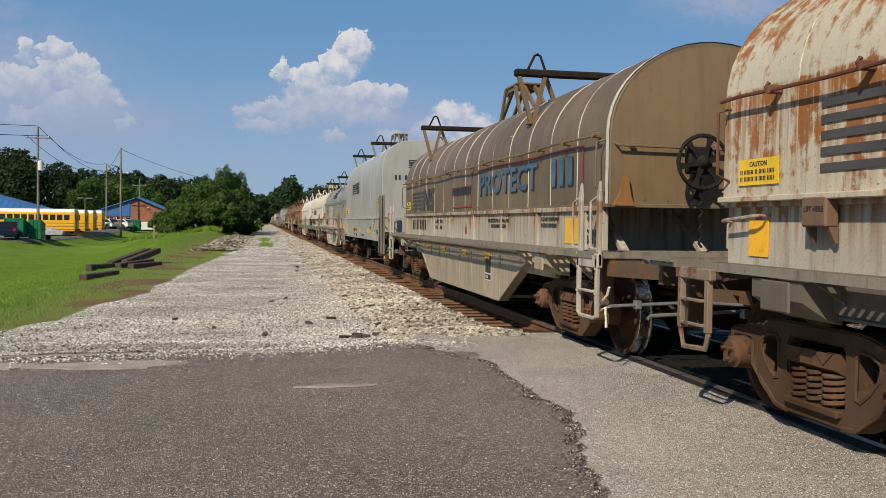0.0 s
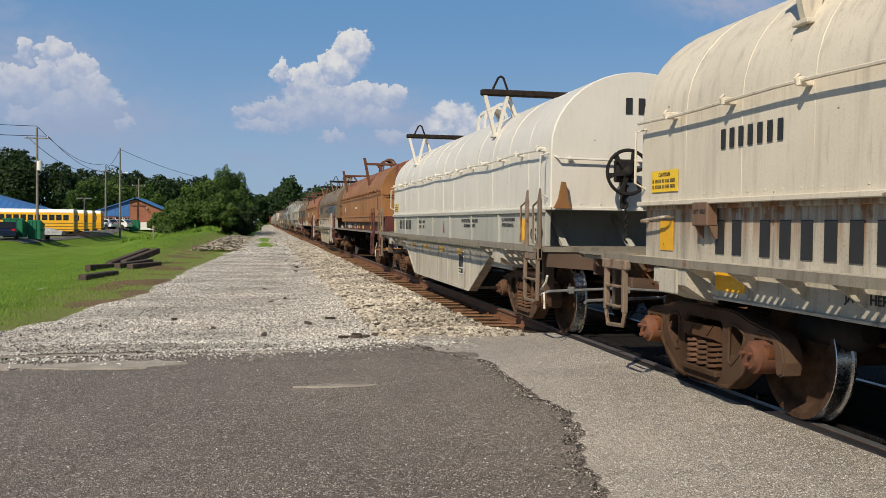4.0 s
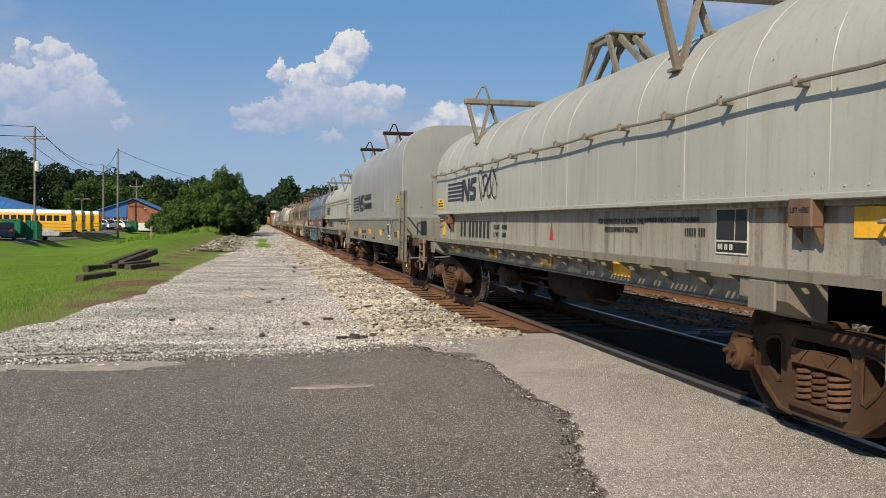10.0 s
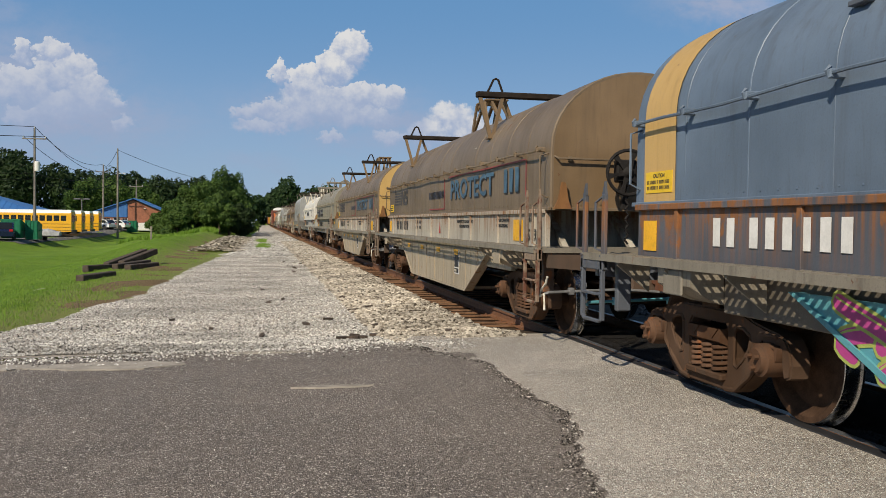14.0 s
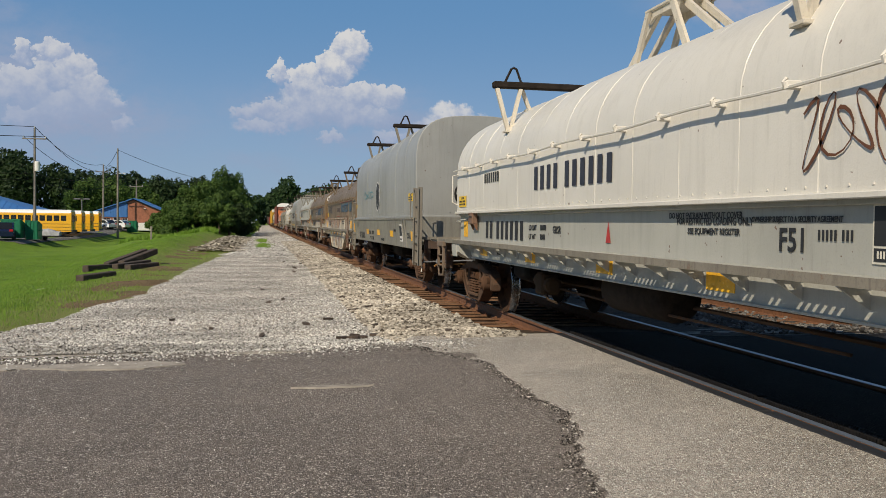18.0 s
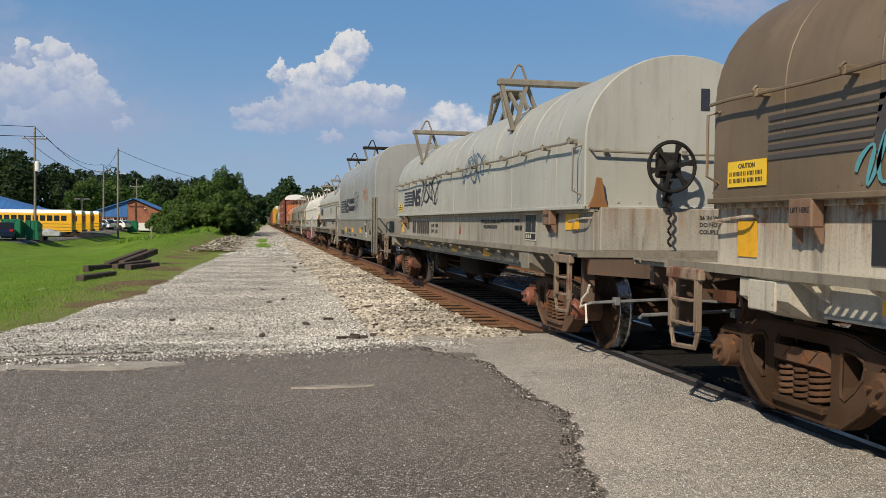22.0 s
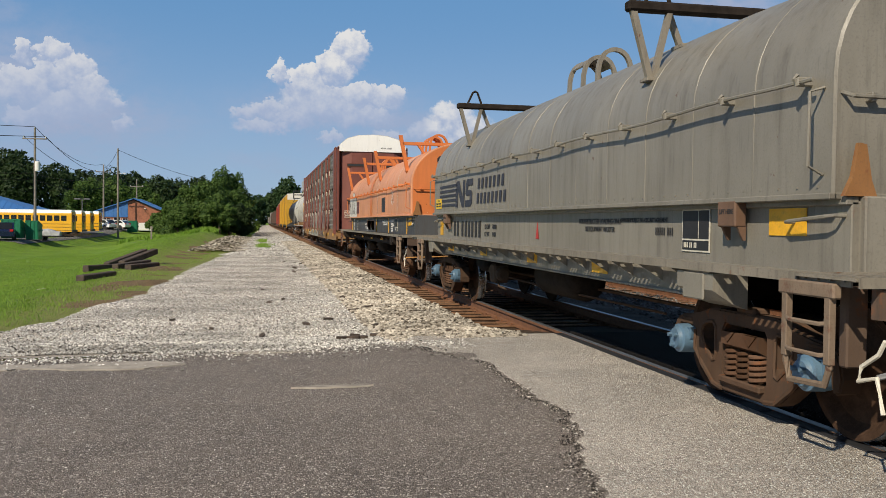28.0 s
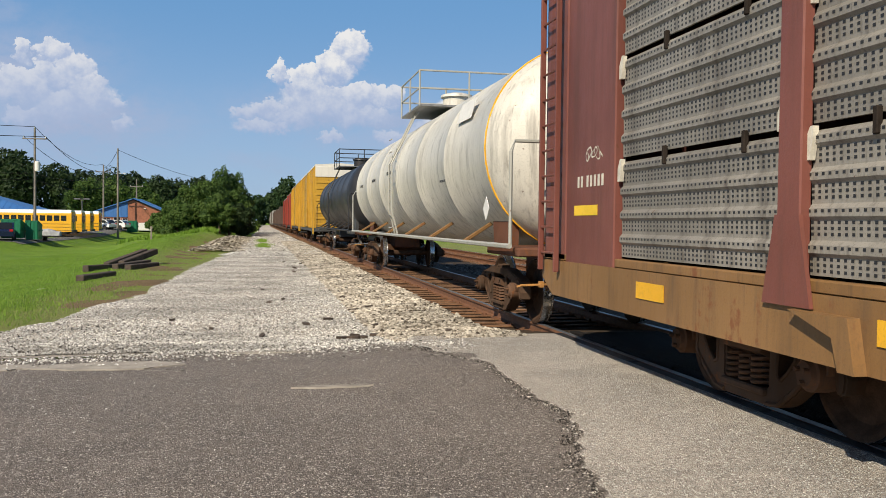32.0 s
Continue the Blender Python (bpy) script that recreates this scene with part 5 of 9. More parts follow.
def bolster_fn(bm):
    box(bm, -1.12, 1.12, -0.24, 0.24, 0.48, 0.60, 0.03)
    box(bm, -0.55, 0.55, -0.3, 0.3, 0.42, 0.72, 0.03)
    for s in (-1, 1):
        prism(bm, [(s * 1.02, 0.60), (s * 1.14, 0.60), (s * 1.14, 0.50), (s * 1.02, 0.44)], -0.26, 0.26)
        for y in (-0.15, 0.15):
            prism(bm, [(y - 0.09, 0.60), (y + 0.09, 0.60), (y, 0.52)], s * 1.12, s * 1.15, "x")


def bearing_fn(bm):
    """Roller bearing, adapter and end cap with three bolts; origin on the axle."""
    lathe(bm, [(-0.20, 0.05), (-0.20, 0.085), (-0.17, 0.10), (-0.16, 0.12), (-0.03, 0.125), (0.04, 0.115)], 18, "x", (-1.02, 0, 0))
    for k in range(3):
        a = 2 * math.pi * k / 3 + 0.5
        lathe(bm, [(-0.235, 0.018), (-0.195, 0.018)], 6, "x", (-1.02, 0.055 * math.cos(a), 0.055 * math.sin(a)))
    prism(bm, [(-0.15, 0.10), (0.15, 0.10), (0.14, 0.02), (0.125, 0.0), (0.11, 0.09), (-0.11, 0.09), (-0.125, 0.0), (-0.14, 0.02)], -1.14, -0.97, "x")


def wheelset_mesh():
    bm = bmesh.new()
    prof = [(-0.825, 0.41), (-0.825, 0.452), (-0.820, 0.457), (-0.712, 0.462), (-0.705, 0.484), (-0.692, 0.486), (-0.682, 0.475), (-0.682, 0.40)]
    n = 40
    for s in (-1, 1):
        rows = [[bm.verts.new((s * -a, r * math.cos(2 * math.pi * k / n), r * math.sin(2 * math.pi * k / n))) for k in range(n)] for a, r in
                [(-0.79, 0.10), (-0.79, 0.13), (-0.745, 0.20), (-0.75, 0.34), (-0.815, 0.40)] + prof + [(-0.72, 0.34), (-0.70, 0.2), (-0.68, 0.12), (-0.64, 0.085)]]
        for i, (A, B) in enumerate(zip(rows, rows[1:])):
            for k in range(n):
                f = bm.faces.new([A[k], A[(k + 1) % n], B[(k + 1) % n], B[k]])
                f.material_index = 1 if 6 <= i <= 10 else 0
        bm.faces.new(rows[0])
    lathe(bm, [(-1.0, 0.075), (-0.6, 0.085), (0, 0.08), (0.6, 0.085), (1.0, 0.075)], 14, "x")
    me = mesh_of("wheelset", bm, True)
    me.materials.append(M_WHEEL)
    me.materials.append(M_TREAD)
    return me


WHEELSET = wheelset_mesh()
WHEELSETS = []


def truck(parent, y, paintmat, capmat):
    t = empty("truck", pose(0, y, 0))
    t.parent = parent
    link("bolster", shared("bolster", bolster_fn), M_BOLSTER, t)
    for s in (0, 180):
        m = pose(0, 0, 0, 0, 0, s)
        link("side_frame", shared("side_frame", side_frame_fn), paintmat, t, "cast iron side frame caked in brown grime", m)
        for dy in (-0.165, 0.0, 0.165):
            link("coil_spring", shared("spring", spring_fn), M_BOLSTER, t, "", m @ pose(0, dy, 0))
        for dy in (-0.889, 0.889):
            link("bearing_cap", shared("bearing", bearing_fn, True), capmat, t, "", m @ pose(0, dy, 0.457))
    for k, dy in enumerate((-0.889, 0.889)):
        w = link("wheelset", WHEELSET, None, t, "steel wheels with bright worn treads", pose(0, dy, 0.457))
        WHEELSETS.append((w, dy))
    return t


def cylinder_fn(r, l):
    def fn(bm):
        lathe(bm, [(-l / 2, r * 0.5), (-l / 2 + 0.04, r * 0.85), (-l / 2 + 0.1, r), (l / 2 - 0.1, r), (l / 2 - 0.04, r * 0.85), (l / 2, r * 0.5)], 18, "y")
    return fn


def jackpad_fn(bm):
    prism(bm, [(-1.18, 1.06), (-1.46, 1.06), (-1.46, 0.94), (-1.30, 0.84), (-1.18, 0.80)], -0.28, 0.28)
    box(bm, -1.475, -1.45, -0.16, 0.16, 0.86, 1.06, 0.01)


def liftpad_fn(bm):
    """Steel lift lug on the trough wall."""
    box(bm, -1.29, -1.19, -0.13, 0.13, 1.40, 1.60, 0.012)
    for s in (-1, 1):
        prism(bm, [(-1.27, 1.42), (-1.19, 1.42), (-1.19, 1.30), (-1.21, 1.30)], s * 0.11 - 0.012, s * 0.11 + 0.012)


def logo_fn(h):
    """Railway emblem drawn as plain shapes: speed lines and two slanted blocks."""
    def fn(bm):
        for k in range(5):
            z = h * (0.06 + 0.19 * k)
            prism(bm, [(0, z), (h * (2.95 + 0.08 * k), z), (h * (3.0 + 0.08 * k), z + h * 0.10), (0, z + h * 0.10)], -0.001, 0.001, "z")
        # two bold slanted blocks, notched
        x, k = h * 3.02, 0.16

        def block(pts):
            prism(bm, [(x + h * (1.12 * u + k * v), h * v) for u, v in pts], -0.001, 0.001, "z")
        block([(0.0, 0.0), (0.30, 0.0), (0.30, 0.62), (0.42, 1.0), (0.0, 1.0)])
        block([(0.302, 0.62), (0.98, 0.0), (1.02, 0.0), (1.02, 0.36), (0.422, 1.0)])
        block([(1.022, 0.0), (1.30, 0.0), (1.30, 1.0), (1.022, 1.0)])
        block([(1.44, 0.0), (2.20, 0.0), (2.38, 0.12), (2.38, 0.24), (1.44, 0.24)])
        block([(2.06, 0.242), (2.38, 0.242), (2.38, 0.50), (2.20, 0.60), (2.06, 0.60)])
        block([(1.44, 0.48), (1.58, 0.40), (2.058, 0.40), (2.058, 0.60), (1.44, 0.60)])
        block([(1.44, 0.602), (1.76, 0.602), (1.76, 0.76), (1.44, 0.76)])
        block([(1.44, 0.762), (2.38, 0.762), (2.38, 1.0), (1.62, 1.0), (1.44, 0.88)])
    return fn


def squiggle_mesh(seed, w, h, t):
    """A spray-can line that loops like writing but spells nothing."""
    key = ("squiggle", seed, w, h, t)
    if key not in SH:
        rng = random.Random(seed)
        bm = bmesh.new()
        pts = []
        n = 60
        p1, p2, a1 = rng.uniform(0, 6), rng.uniform(0, 6), rng.uniform(4, 7)
        for k in range(n + 1):
            u = k / n
            x = u * w + 0.13 * w * math.sin(2 * math.pi * a1 * u + p1)
            y = h * (0.5 + 0.42 * math.sin(2 * math.pi * (a1 * 0.83) * u + p2) * (0.75 + 0.25 * math.sin(9 * u + p1)))
            pts.append(Vector((x, y, 0)))
        L, R = [], []
        for i, p in enumerate(pts):
            d = (pts[min(i + 1, n)] - pts[max(i - 1, 0)]).normalized()
            q = Vector((-d.y, d.x, 0)) * t * (0.7 + 0.3 * math.sin(i * 0.7))
            L.append(bm.verts.new(p + q))
            R.append(bm.verts.new(p - q))
        for i in range(n):
            bm.faces.new([L[i], R[i], R[i + 1], L[i + 1]])
        SH[key] = mesh_of("sprayed_line", bm)
    return SH[key]


def ribbon(bm, pts, w, z):
    """A flat band of width w along points (x, y), at height z, with round ends."""
    P = [Vector((a, b, 0)) for a, b in pts]
    L, R = [], []
    for i, p in enumerate(P):
        d = (P[min(i + 1, len(P) - 1)] - P[max(i - 1, 0)]).normalized()
        q = Vector((-d.y, d.x, 0)) * w / 2
        L.append(bm.verts.new((p.x + q.x, p.y + q.y, z)))
        R.append(bm.verts.new((p.x - q.x, p.y - q.y, z)))
    for i in range(len(P) - 1):
        bm.faces.new([L[i], R[i], R[i + 1], L[i + 1]])
    for p, o, a, b in ((P[0], P[0] - P[1], R[0], L[0]), (P[-1], P[-1] - P[-2], L[-1], R[-1])):
        o.normalize()
        n = Vector((-o.y, o.x, 0)) * (w / 2)
        mid = [bm.verts.new((p.x + o.x * w / 2 * math.sin(t) + n.x * math.cos(t), p.y + o.y * w / 2 * math.sin(t) + n.y * math.cos(t), z)) for t in (0.6, 1.2, 1.94, 2.54)]
        flip = (mid[0].co - b.co).length < (mid[0].co - a.co).length
        bm.faces.new([a] + (mid[::-1] if flip else mid) + [b])


def bubble_mural(seed, w, h, parent, m, fill, edge, n=16, ground=True):
    """A sprayed mural: one pale billowing ground with thin looping outlines that spell nothing."""
    rng = random.Random(seed)
    ph = [rng.uniform(0, 6.28) for _ in range(4)]
    bm, bo, bl, bp = bmesh.new(), bmesh.new(), bmesh.new(), bmesh.new()
    k = 48
    for mesh, grow, z in ((bo, 0.03, 0.0004), (bm, 0.0, 0.0010)):
        A, B = [], []
        for i in range(k + 1):
            u = i / k
            top = h * (0.80 + 0.10 * math.sin(u * w * 3.1 + ph[0]) + 0.10 * abs(math.sin(u * w * 2.3 + ph[1]))) * (0.6 + 0.4 * min(1, 12 * u, 12 * (1 - u)))
            low = h * 0.04 * (1 + math.sin(u * w * 4.7 + ph[2])) if n > 9 else grow
            x = u * (w + 2 * grow) - grow
            A.append(mesh.verts.new((x, low - grow, z)))
            B.append(mesh.verts.new((x, top + grow, z)))
        for i in range(k):
            mesh.faces.new([A[i], A[i + 1], B[i + 1], B[i]])
    for j in range(n):
        cx, t0 = w * (j + 0.5 + rng.uniform(-0.3, 0.3)) / n, rng.uniform(0, 6.28)
        lw = w / n
        if n < 10:  # tall hooked strokes with a small eye at the foot
            d = rng.choice((-1, 1))
            st = [(cx + lw * (0.34 * math.sin(q * 0.42 + t0) + d * 0.10), h * (0.80 - 0.68 * q / 9)) for q in range(10)]
            st += [(cx + d * lw * (0.10 + 0.42 * math.sin(q * 0.55)), h * (0.12 + 0.20 * (1 - math.cos(q * 0.55)))) for q in range(1, 6)]
        elif rng.uniform(0, 1) < 0.5:
            r1, r2, cy = lw * rng.uniform(0.4, 0.8), h * rng.uniform(0.12, 0.26), h * rng.uniform(0.3, 0.6)
            st = [(cx + r1 * math.cos(t0 + q * 0.4), cy + r2 * math.sin(t0 + q * 0.4)) for q in range(14)]
        else:
            st = [(cx + lw * 0.5 * math.sin(t0 + q * 0.45), h * (0.08 + 0.62 * q / 13)) for q in range(14)]
        if not ground:
            ribbon(bp, st, min(0.16, h * 0.16), 0.0006 + 0.0003 * j)
        ribbon(bl, st, rng.choice((0.018, 0.026, 0.045)) * (2.0 if n < 10 else 1), 0.0016 + 0.0003 * j)
    if ground:
        part("mural_rim", bo, edge, parent, m=m)
        part("mural_ground", bm, fill, parent, m=m)
    else:
        part("mural_stroke", bp, fill, parent, m=m)
        bm.free()
        bo.free()
    part("mural_line", bl, edge, parent, m=m)


def blob_letters(seed, n, w, h, parent, m, fill, edge, shade=None, fat=0.36, rim=0.045):
    """A sprayed mural: interlocked fat strokes with outlines that spell nothing, in flat layers."""
    rng = random.Random(seed)
    lw = w / n
    for k in range(n):
        cx = lw * (k + 0.5)
        bm, bo, bh = bmesh.new(), bmesh.new(), bmesh.new()
        sw = min(lw * fat, h * 0.26)
        strokes = []
        for j in range(4):
            x0, sway, ph = cx + lw * rng.uniform(-0.5, 0.5), lw * rng.uniform(0.25, 0.7), rng.uniform(0, 6.28)
            z0, z1 = h * rng.uniform(0.02, 0.25), h * rng.uniform(0.70, 1.0)
            f = rng.uniform(2.4, 5.5)
            if rng.uniform(0, 1) < 0.3:  # a bowl
                r1, r2, cy = max(sw * 0.85, lw * rng.uniform(0.3, 0.5)), max(sw * 0.85, h * rng.uniform(0.18, 0.34)), h * rng.uniform(0.35, 0.62)
                strokes.append([(x0 + r1 * math.cos(ph + q * 0.42), cy + r2 * math.sin(ph + q * 0.42)) for q in range(13)])
            else:
                strokes.append([(x0 + sway * math.sin(ph + f * q / 12) * (0.4 + 0.6 * q / 12), z0 + (z1 - z0) * q / 12) for q in range(13)])
        for j, st in enumerate(strokes):
            ribbon(bo, st, sw + rim, 0.0005 + 0.0012 * j)
            ribbon(bm, st, sw, 0.0011 + 0.0012 * j)
            ribbon(bh, [(a - sw * 0.22, b + 0.03) for a, b in st], 0.014, 0.0016 + 0.0012 * j)
        part("mural_outline", bo, edge, parent, m=m)
        part("mural_shape", bm, fill if (k % 2 == 0 or shade is None) else shade, parent, m=m)
        part("mural_glint", bh, edge, parent, m=m)


FLAT_L, TALL_L = 16.25, 14.85


def coil_car(style, L, pal, label, deco=(), brake=True, post=False, yoke="yoke", rodmat=None, cap=None, trucks=None):
    """A covered coil car. style: flat, belly or tall. pal: hood, end, band, skirt, frame, walkway."""
    root = tagged(empty("coil_car"), label, "freight car", "cars of the freight train")
    h = L / 2
    hood_m, band_m, skirt_m, frame_m = pal["hood"], pal["band"], pal["skirt"], pal["frame"]
    rod_m = rodmat or pal.get("rod", hood_m)
    if style == "tall":
        hl, hw, zs, oy, tuck, board = h - 1.43, 1.36, 2.62, 0.40, 0.0, False
        hood = link("hood", shared("hood_tall%.1f" % L, hood_fn(1.36, 1.57, 2.62, 3.78, 3.1, -hl, hl, ()), True), hood_m, root, "insulated box-shaped metal hood", pose(0, oy, 0))
        for k in range(1, 8):
            link("seam", shared("seam_tall", seam_fn(1.36, 1.57, 2.62, 3.78, 3.1), True), hood_m, hood, "", pose(0, -hl + 2 * hl * k / 8, 0))
        body = link("body", shared("body_tall%.1f" % L, tall_body_fn(L)), band_m, root)
        by = [(-1.75, 0.46), (3.95, 0.46)]
        tc = h - 2.55
    else:
        hl, hw, zs, oy = h - (1.42 if style == "flat" else 1.24), 1.17, 2.36, 0.0
        ribs = [-hl + 2 * hl * k / 14 for k in range(1, 14)]
        hood = link("hood", shared("hood%s%.1f" % (style, L), hood_fn(1.17, 1.61, 2.36, 3.33, 2.0, -hl, hl, ()), True), hood_m, root, "ribbed round-topped metal hood")
        for y in ribs:
            link("seam", shared("seam", seam_fn(1.17, 1.61, 2.36, 3.33, 2.0), True), pal.get("seam", hood_m), hood, "", pose(0, y, 0))
        board = style == "flat" and "apron" not in pal
        tuck = 0.11 if board else 0.14 if style == "flat" else 0.0
        body = link("body", shared("body%s%.1f%.2f" % (style, L, tuck), flat_body_fn(L, 0.75 if style == "belly" else 0.0, tuck)), band_m, root)
        for s in (() if "apron" in pal else (0, 180)):
            link("lower_skirt", shared("low_side%.1f" % L, low_side_fn(L)) if board else shared("skirt%.1f" % L, skirt_fn(L)), skirt_m if board else pal.get("low", skirt_m), root, "", pose(0, 0, 0, 0, 0, s))
        by = [(-3.0, 0.0), (4.95, 0.0)] if post else [(-3.5, 0.0), (3.8, 0.0)]
        tc = h - 2.53
        rod = shared("rod%s%.1f" % (style, L), rod_fn(1.17, 2.34, -hl, hl))
        for s in (0, 180):
            link("locking_rod", rod, rod_m, root, "", pose(0, 0, 0, 0, 0, s))
        link("roof_ridge", shared("ridge", ridge_fn(-2.4, 4.4)), hood_m, root)
        for s in (-1, 1):
            link("end_rail", shared("end_rail%s%d%.1f" % (style, s, L), end_rail_fn(1.17, 2.22, s * hl)), rod_m, root)
    rv = link("rivet_row", shared("rivets%s%.1f" % (style, L), rivet_fn(hw, hl)), hood_m, hood)
    tagged(rv, kind="stuff")
    # M_UNDER: shade below the floor is put into the colour
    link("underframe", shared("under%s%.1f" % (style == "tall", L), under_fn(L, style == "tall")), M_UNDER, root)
    for k, (y, dz) in enumerate(by):
        for a_ in ((0,) if post else (0, 180)):
            link("lifting_frame", shared("lift_post" if post else "lift_v", lift_post_fn if post else lift_v_fn), pal.get("lift", frame_m), root, "", pose(0, y, dz, 0, 0, a_))
        if not post:
            link("lifting_beam", shared("lift_beam", lift_beam_fn), pal.get("beam", M_DARKBEAM), root, "beam with a rope loop at each end", pose(0, y, dz))
    if yoke:
        link("roof_yoke", shared(yoke, yoke_fn if yoke == "yoke" else loop_fn), pal.get("lift", frame_m), root, "", pose(0, 0.45 if style != "tall" else 0.6, 0.54 if style == "tall" else 0.0))
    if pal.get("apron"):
        # cradle coloured near black to stand in for the shade it hangs in
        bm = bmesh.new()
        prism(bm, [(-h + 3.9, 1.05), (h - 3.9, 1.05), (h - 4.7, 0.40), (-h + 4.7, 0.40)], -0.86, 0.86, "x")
        part("cradle", bm, M_UNDER, root, "deep cradle under the floor, darkened for its shade")
    if "apron" in pal:  # the hood's side sheet hangs low over the trough
        for s in (-1, 1):
            bm = bmesh.new()
            box(bm, s * 1.150, s * 1.182, -hl, hl, 1.42, 1.63, 0.006)
            part("hood_apron", bm, hood_m, root)
    # walkways, gussets, belly
    if style != "tall":
        gr = shared("slot_walk%.1f" % L, slot_walk_fn(L)) if board else shared("walkway%s%.1f" % (style, L), grate_fn(-1.52, -1.20, -h + 0.8, h - 0.8, 1.125, 0.09, style == "flat", 0.03 if style == "flat" else 0.055))
        for s in (0, 180):
            m = pose(0, 0, 0, 0, 0, s)
            link("walkway", gr, pal["walk"], root, "", m)
            if board:
                for k in range(19):
                    link("board_bracket", shared("side_bracket", side_bracket_fn), skirt_m, root, "", m @ pose(0, -h + 2.4 + k * (L - 4.8) / 18, 0))
            for k in range(0 if board else 12 if style == "flat" else 6):
                y = -h + 1.7 + k * (L - 3.4) / 11 if style == "flat" else (-h + 1.6 + k * 0.95 if k < 3 else h - 1.6 - (k - 3) * 0.95)
                link("gusset", shared("gusset", gusset_fn), pal.get("gusset", skirt_m), root, "", m @ pose(0, y, 0))
            for y in (-tc + 0.1, tc - 0.1):
                link("jack_pad", shared("jackpad", jackpad_fn), pal.get("gusset", skirt_m), root, "", m @ pose(0, y, 0))
                if board:
                    link("lift_lug", shared("liftpad", liftpad_fn), P_LUG, root, "rust-brown lift lug", m @ pose(tuck - 0.03, y, 0))
        if style == "belly":
            link("belly_panel", shared("belly", belly_fn), skirt_m, root, "deep stained side panel with sloping ends")
    for s in (-1, 1):
        turn = 0 if s < 0 else 180
        link("end_sill", shared("end_sill", end_sill_fn), pal.get("sill", P_GRIMY), root, "", pose(0, s * (h - 0.72), 0, 0, 0, turn))
        link("end_walkway", shared("end_walk", end_walk_fn), pal["walk"], root, "", pose(0, s * (h - 0.72), 0, 0, 0, turn))
        link("coupler", shared("coupler", coupler_fn), M_RUSTIRON, root, "", pose(0, s * (h - 0.72), 0.80, 0, 0, 0 if s < 0 else 180))
        link("air_hose", shared("hose", hose_fn), M_BLACK, root, "", pose(0.3, s * (h - 0.7), 0.68, 0, 0, 0 if s < 0 else 180))
        link("uncoupling_lever", shared("lever", lever_fn), pal.get("lever", M_GREYIRON), root, "", pose(0, s * (h - 0.62), 0.62, 0, 0, 0 if s < 0 else 180))
        link("lever_handle", shared("cock", cock_fn), pal.get("handle", M_CREAM), root, "pale bent lever handle", pose(-1.40, s * (h - 0.62), 0.62) if s < 0 else pose(1.40, s * (h - 0.62), 0.62, 0, 0, 180))
        for sx in (-1, 1):
            if style == "tall" and s > 0:
                lad, ly, lx = shared("ladder_low", low_ladder_fn), h - 1.3, 1.46
                link("end_hoop", shared("end_hoop", end_hoop_fn), P_GREYFRAME, root, "bent tube hand rail", pose(sx * 1.45, h - 1.05, 0, 0, 0, 0) if sx < 0 else pose(1.45, h - 0.75, 0, 0, 0, 180))
            elif style == "tall":
                lad, ly, lx = shared("ladder_tall", tall_ladder_fn), h - 0.83, 1.49
            elif style == "belly" or "ladder" in pal:
                lad, ly, lx = shared("ladder", ladder_fn), h - 0.97, 1.48
            else:
                lad, ly, lx = shared("ladder_low", low_ladder_fn), (h - 1.17) if s < 0 else (h - 1.62), 1.49
                link("side_grab", shared("side_grab", side_grab_fn), band_m, root, "", pose(-sx * tuck, s * (hl - 0.25), 0, 0, 0, 0 if sx < 0 else 180))
            link("corner_ladder", lad, pal.get("ladder", P_GREYFRAME if style == "tall" else M_LADDER), root, "steel corner ladder with worn paint", pose(sx * lx, s * ly, 0, 0, 0, 0 if sx < 0 else 180))
        truck(root, s * tc, trucks or M_TRUCK, cap or M_BOLSTER)
    if brake:
        st = link("brake_stand", shared("brake_stand", brake_stand_fn), M_BLACKIRON, root, "", pose(-0.28, oy - hl - 0.30, 2.05))
        link("brake_wheel", shared("brake_wheel", brake_wheel_fn), pal.get("wheel", M_BLACKIRON), st, "cast hand brake wheel")
    # on apron cars tank and valve get the painted under-car shade too
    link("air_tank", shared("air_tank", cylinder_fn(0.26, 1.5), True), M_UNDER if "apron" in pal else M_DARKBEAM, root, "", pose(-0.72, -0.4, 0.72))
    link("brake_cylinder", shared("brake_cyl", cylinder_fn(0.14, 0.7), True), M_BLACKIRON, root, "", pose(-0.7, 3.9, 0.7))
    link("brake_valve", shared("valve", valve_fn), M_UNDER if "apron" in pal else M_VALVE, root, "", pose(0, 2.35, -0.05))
    link("brake_pipe", shared("pipe%.1f" % L, pipe_fn(L)), M_TRUCK, root)
    if style != "tall" and "apron" not in pal:
        for sx in (1, -1):
            br = link("corner_bracket", shared("bracket", bracket_fn), P_AMBER, root, "rusty amber guide bracket", Matrix.Translation((0, -hl, 0)) @ Matrix.Diagonal((sx, 1, 1, 1)))
    # lettering common to the kind
    xs = -1.49 if style == "tall" else -1.193 + tuck
    ink = pal.get("ink", M_BLACK)
    if style == "tall":
        lean = Matrix.Rotation(radians(5.36), 4, "X")

        def on_side(y, z):
            return side_pose(-1.4435 - (z - 0.86) * 0.094, y, z) @ lean
        plate("reflector", 0.2, 0.3, M_YELLOW, root, on_side(h - 1.4, 1.10))
        for y in (2.46, 0.0, -2.5):
            plate("reflector", 0.5, 0.15, M_YELLOW, root, on_side(y, 1.07))
        plate("reflector", 0.5, 0.21, M_YELLOW, root, on_side(-h + 1.76, 1.02))
        if L > 14.2:
            bars((2, 6), 0.19, ink, root, on_side(4.38, 0.93), w=0.62)
        word("LD LMT", 0.10, ink, root, on_side(1.82, 1.08))
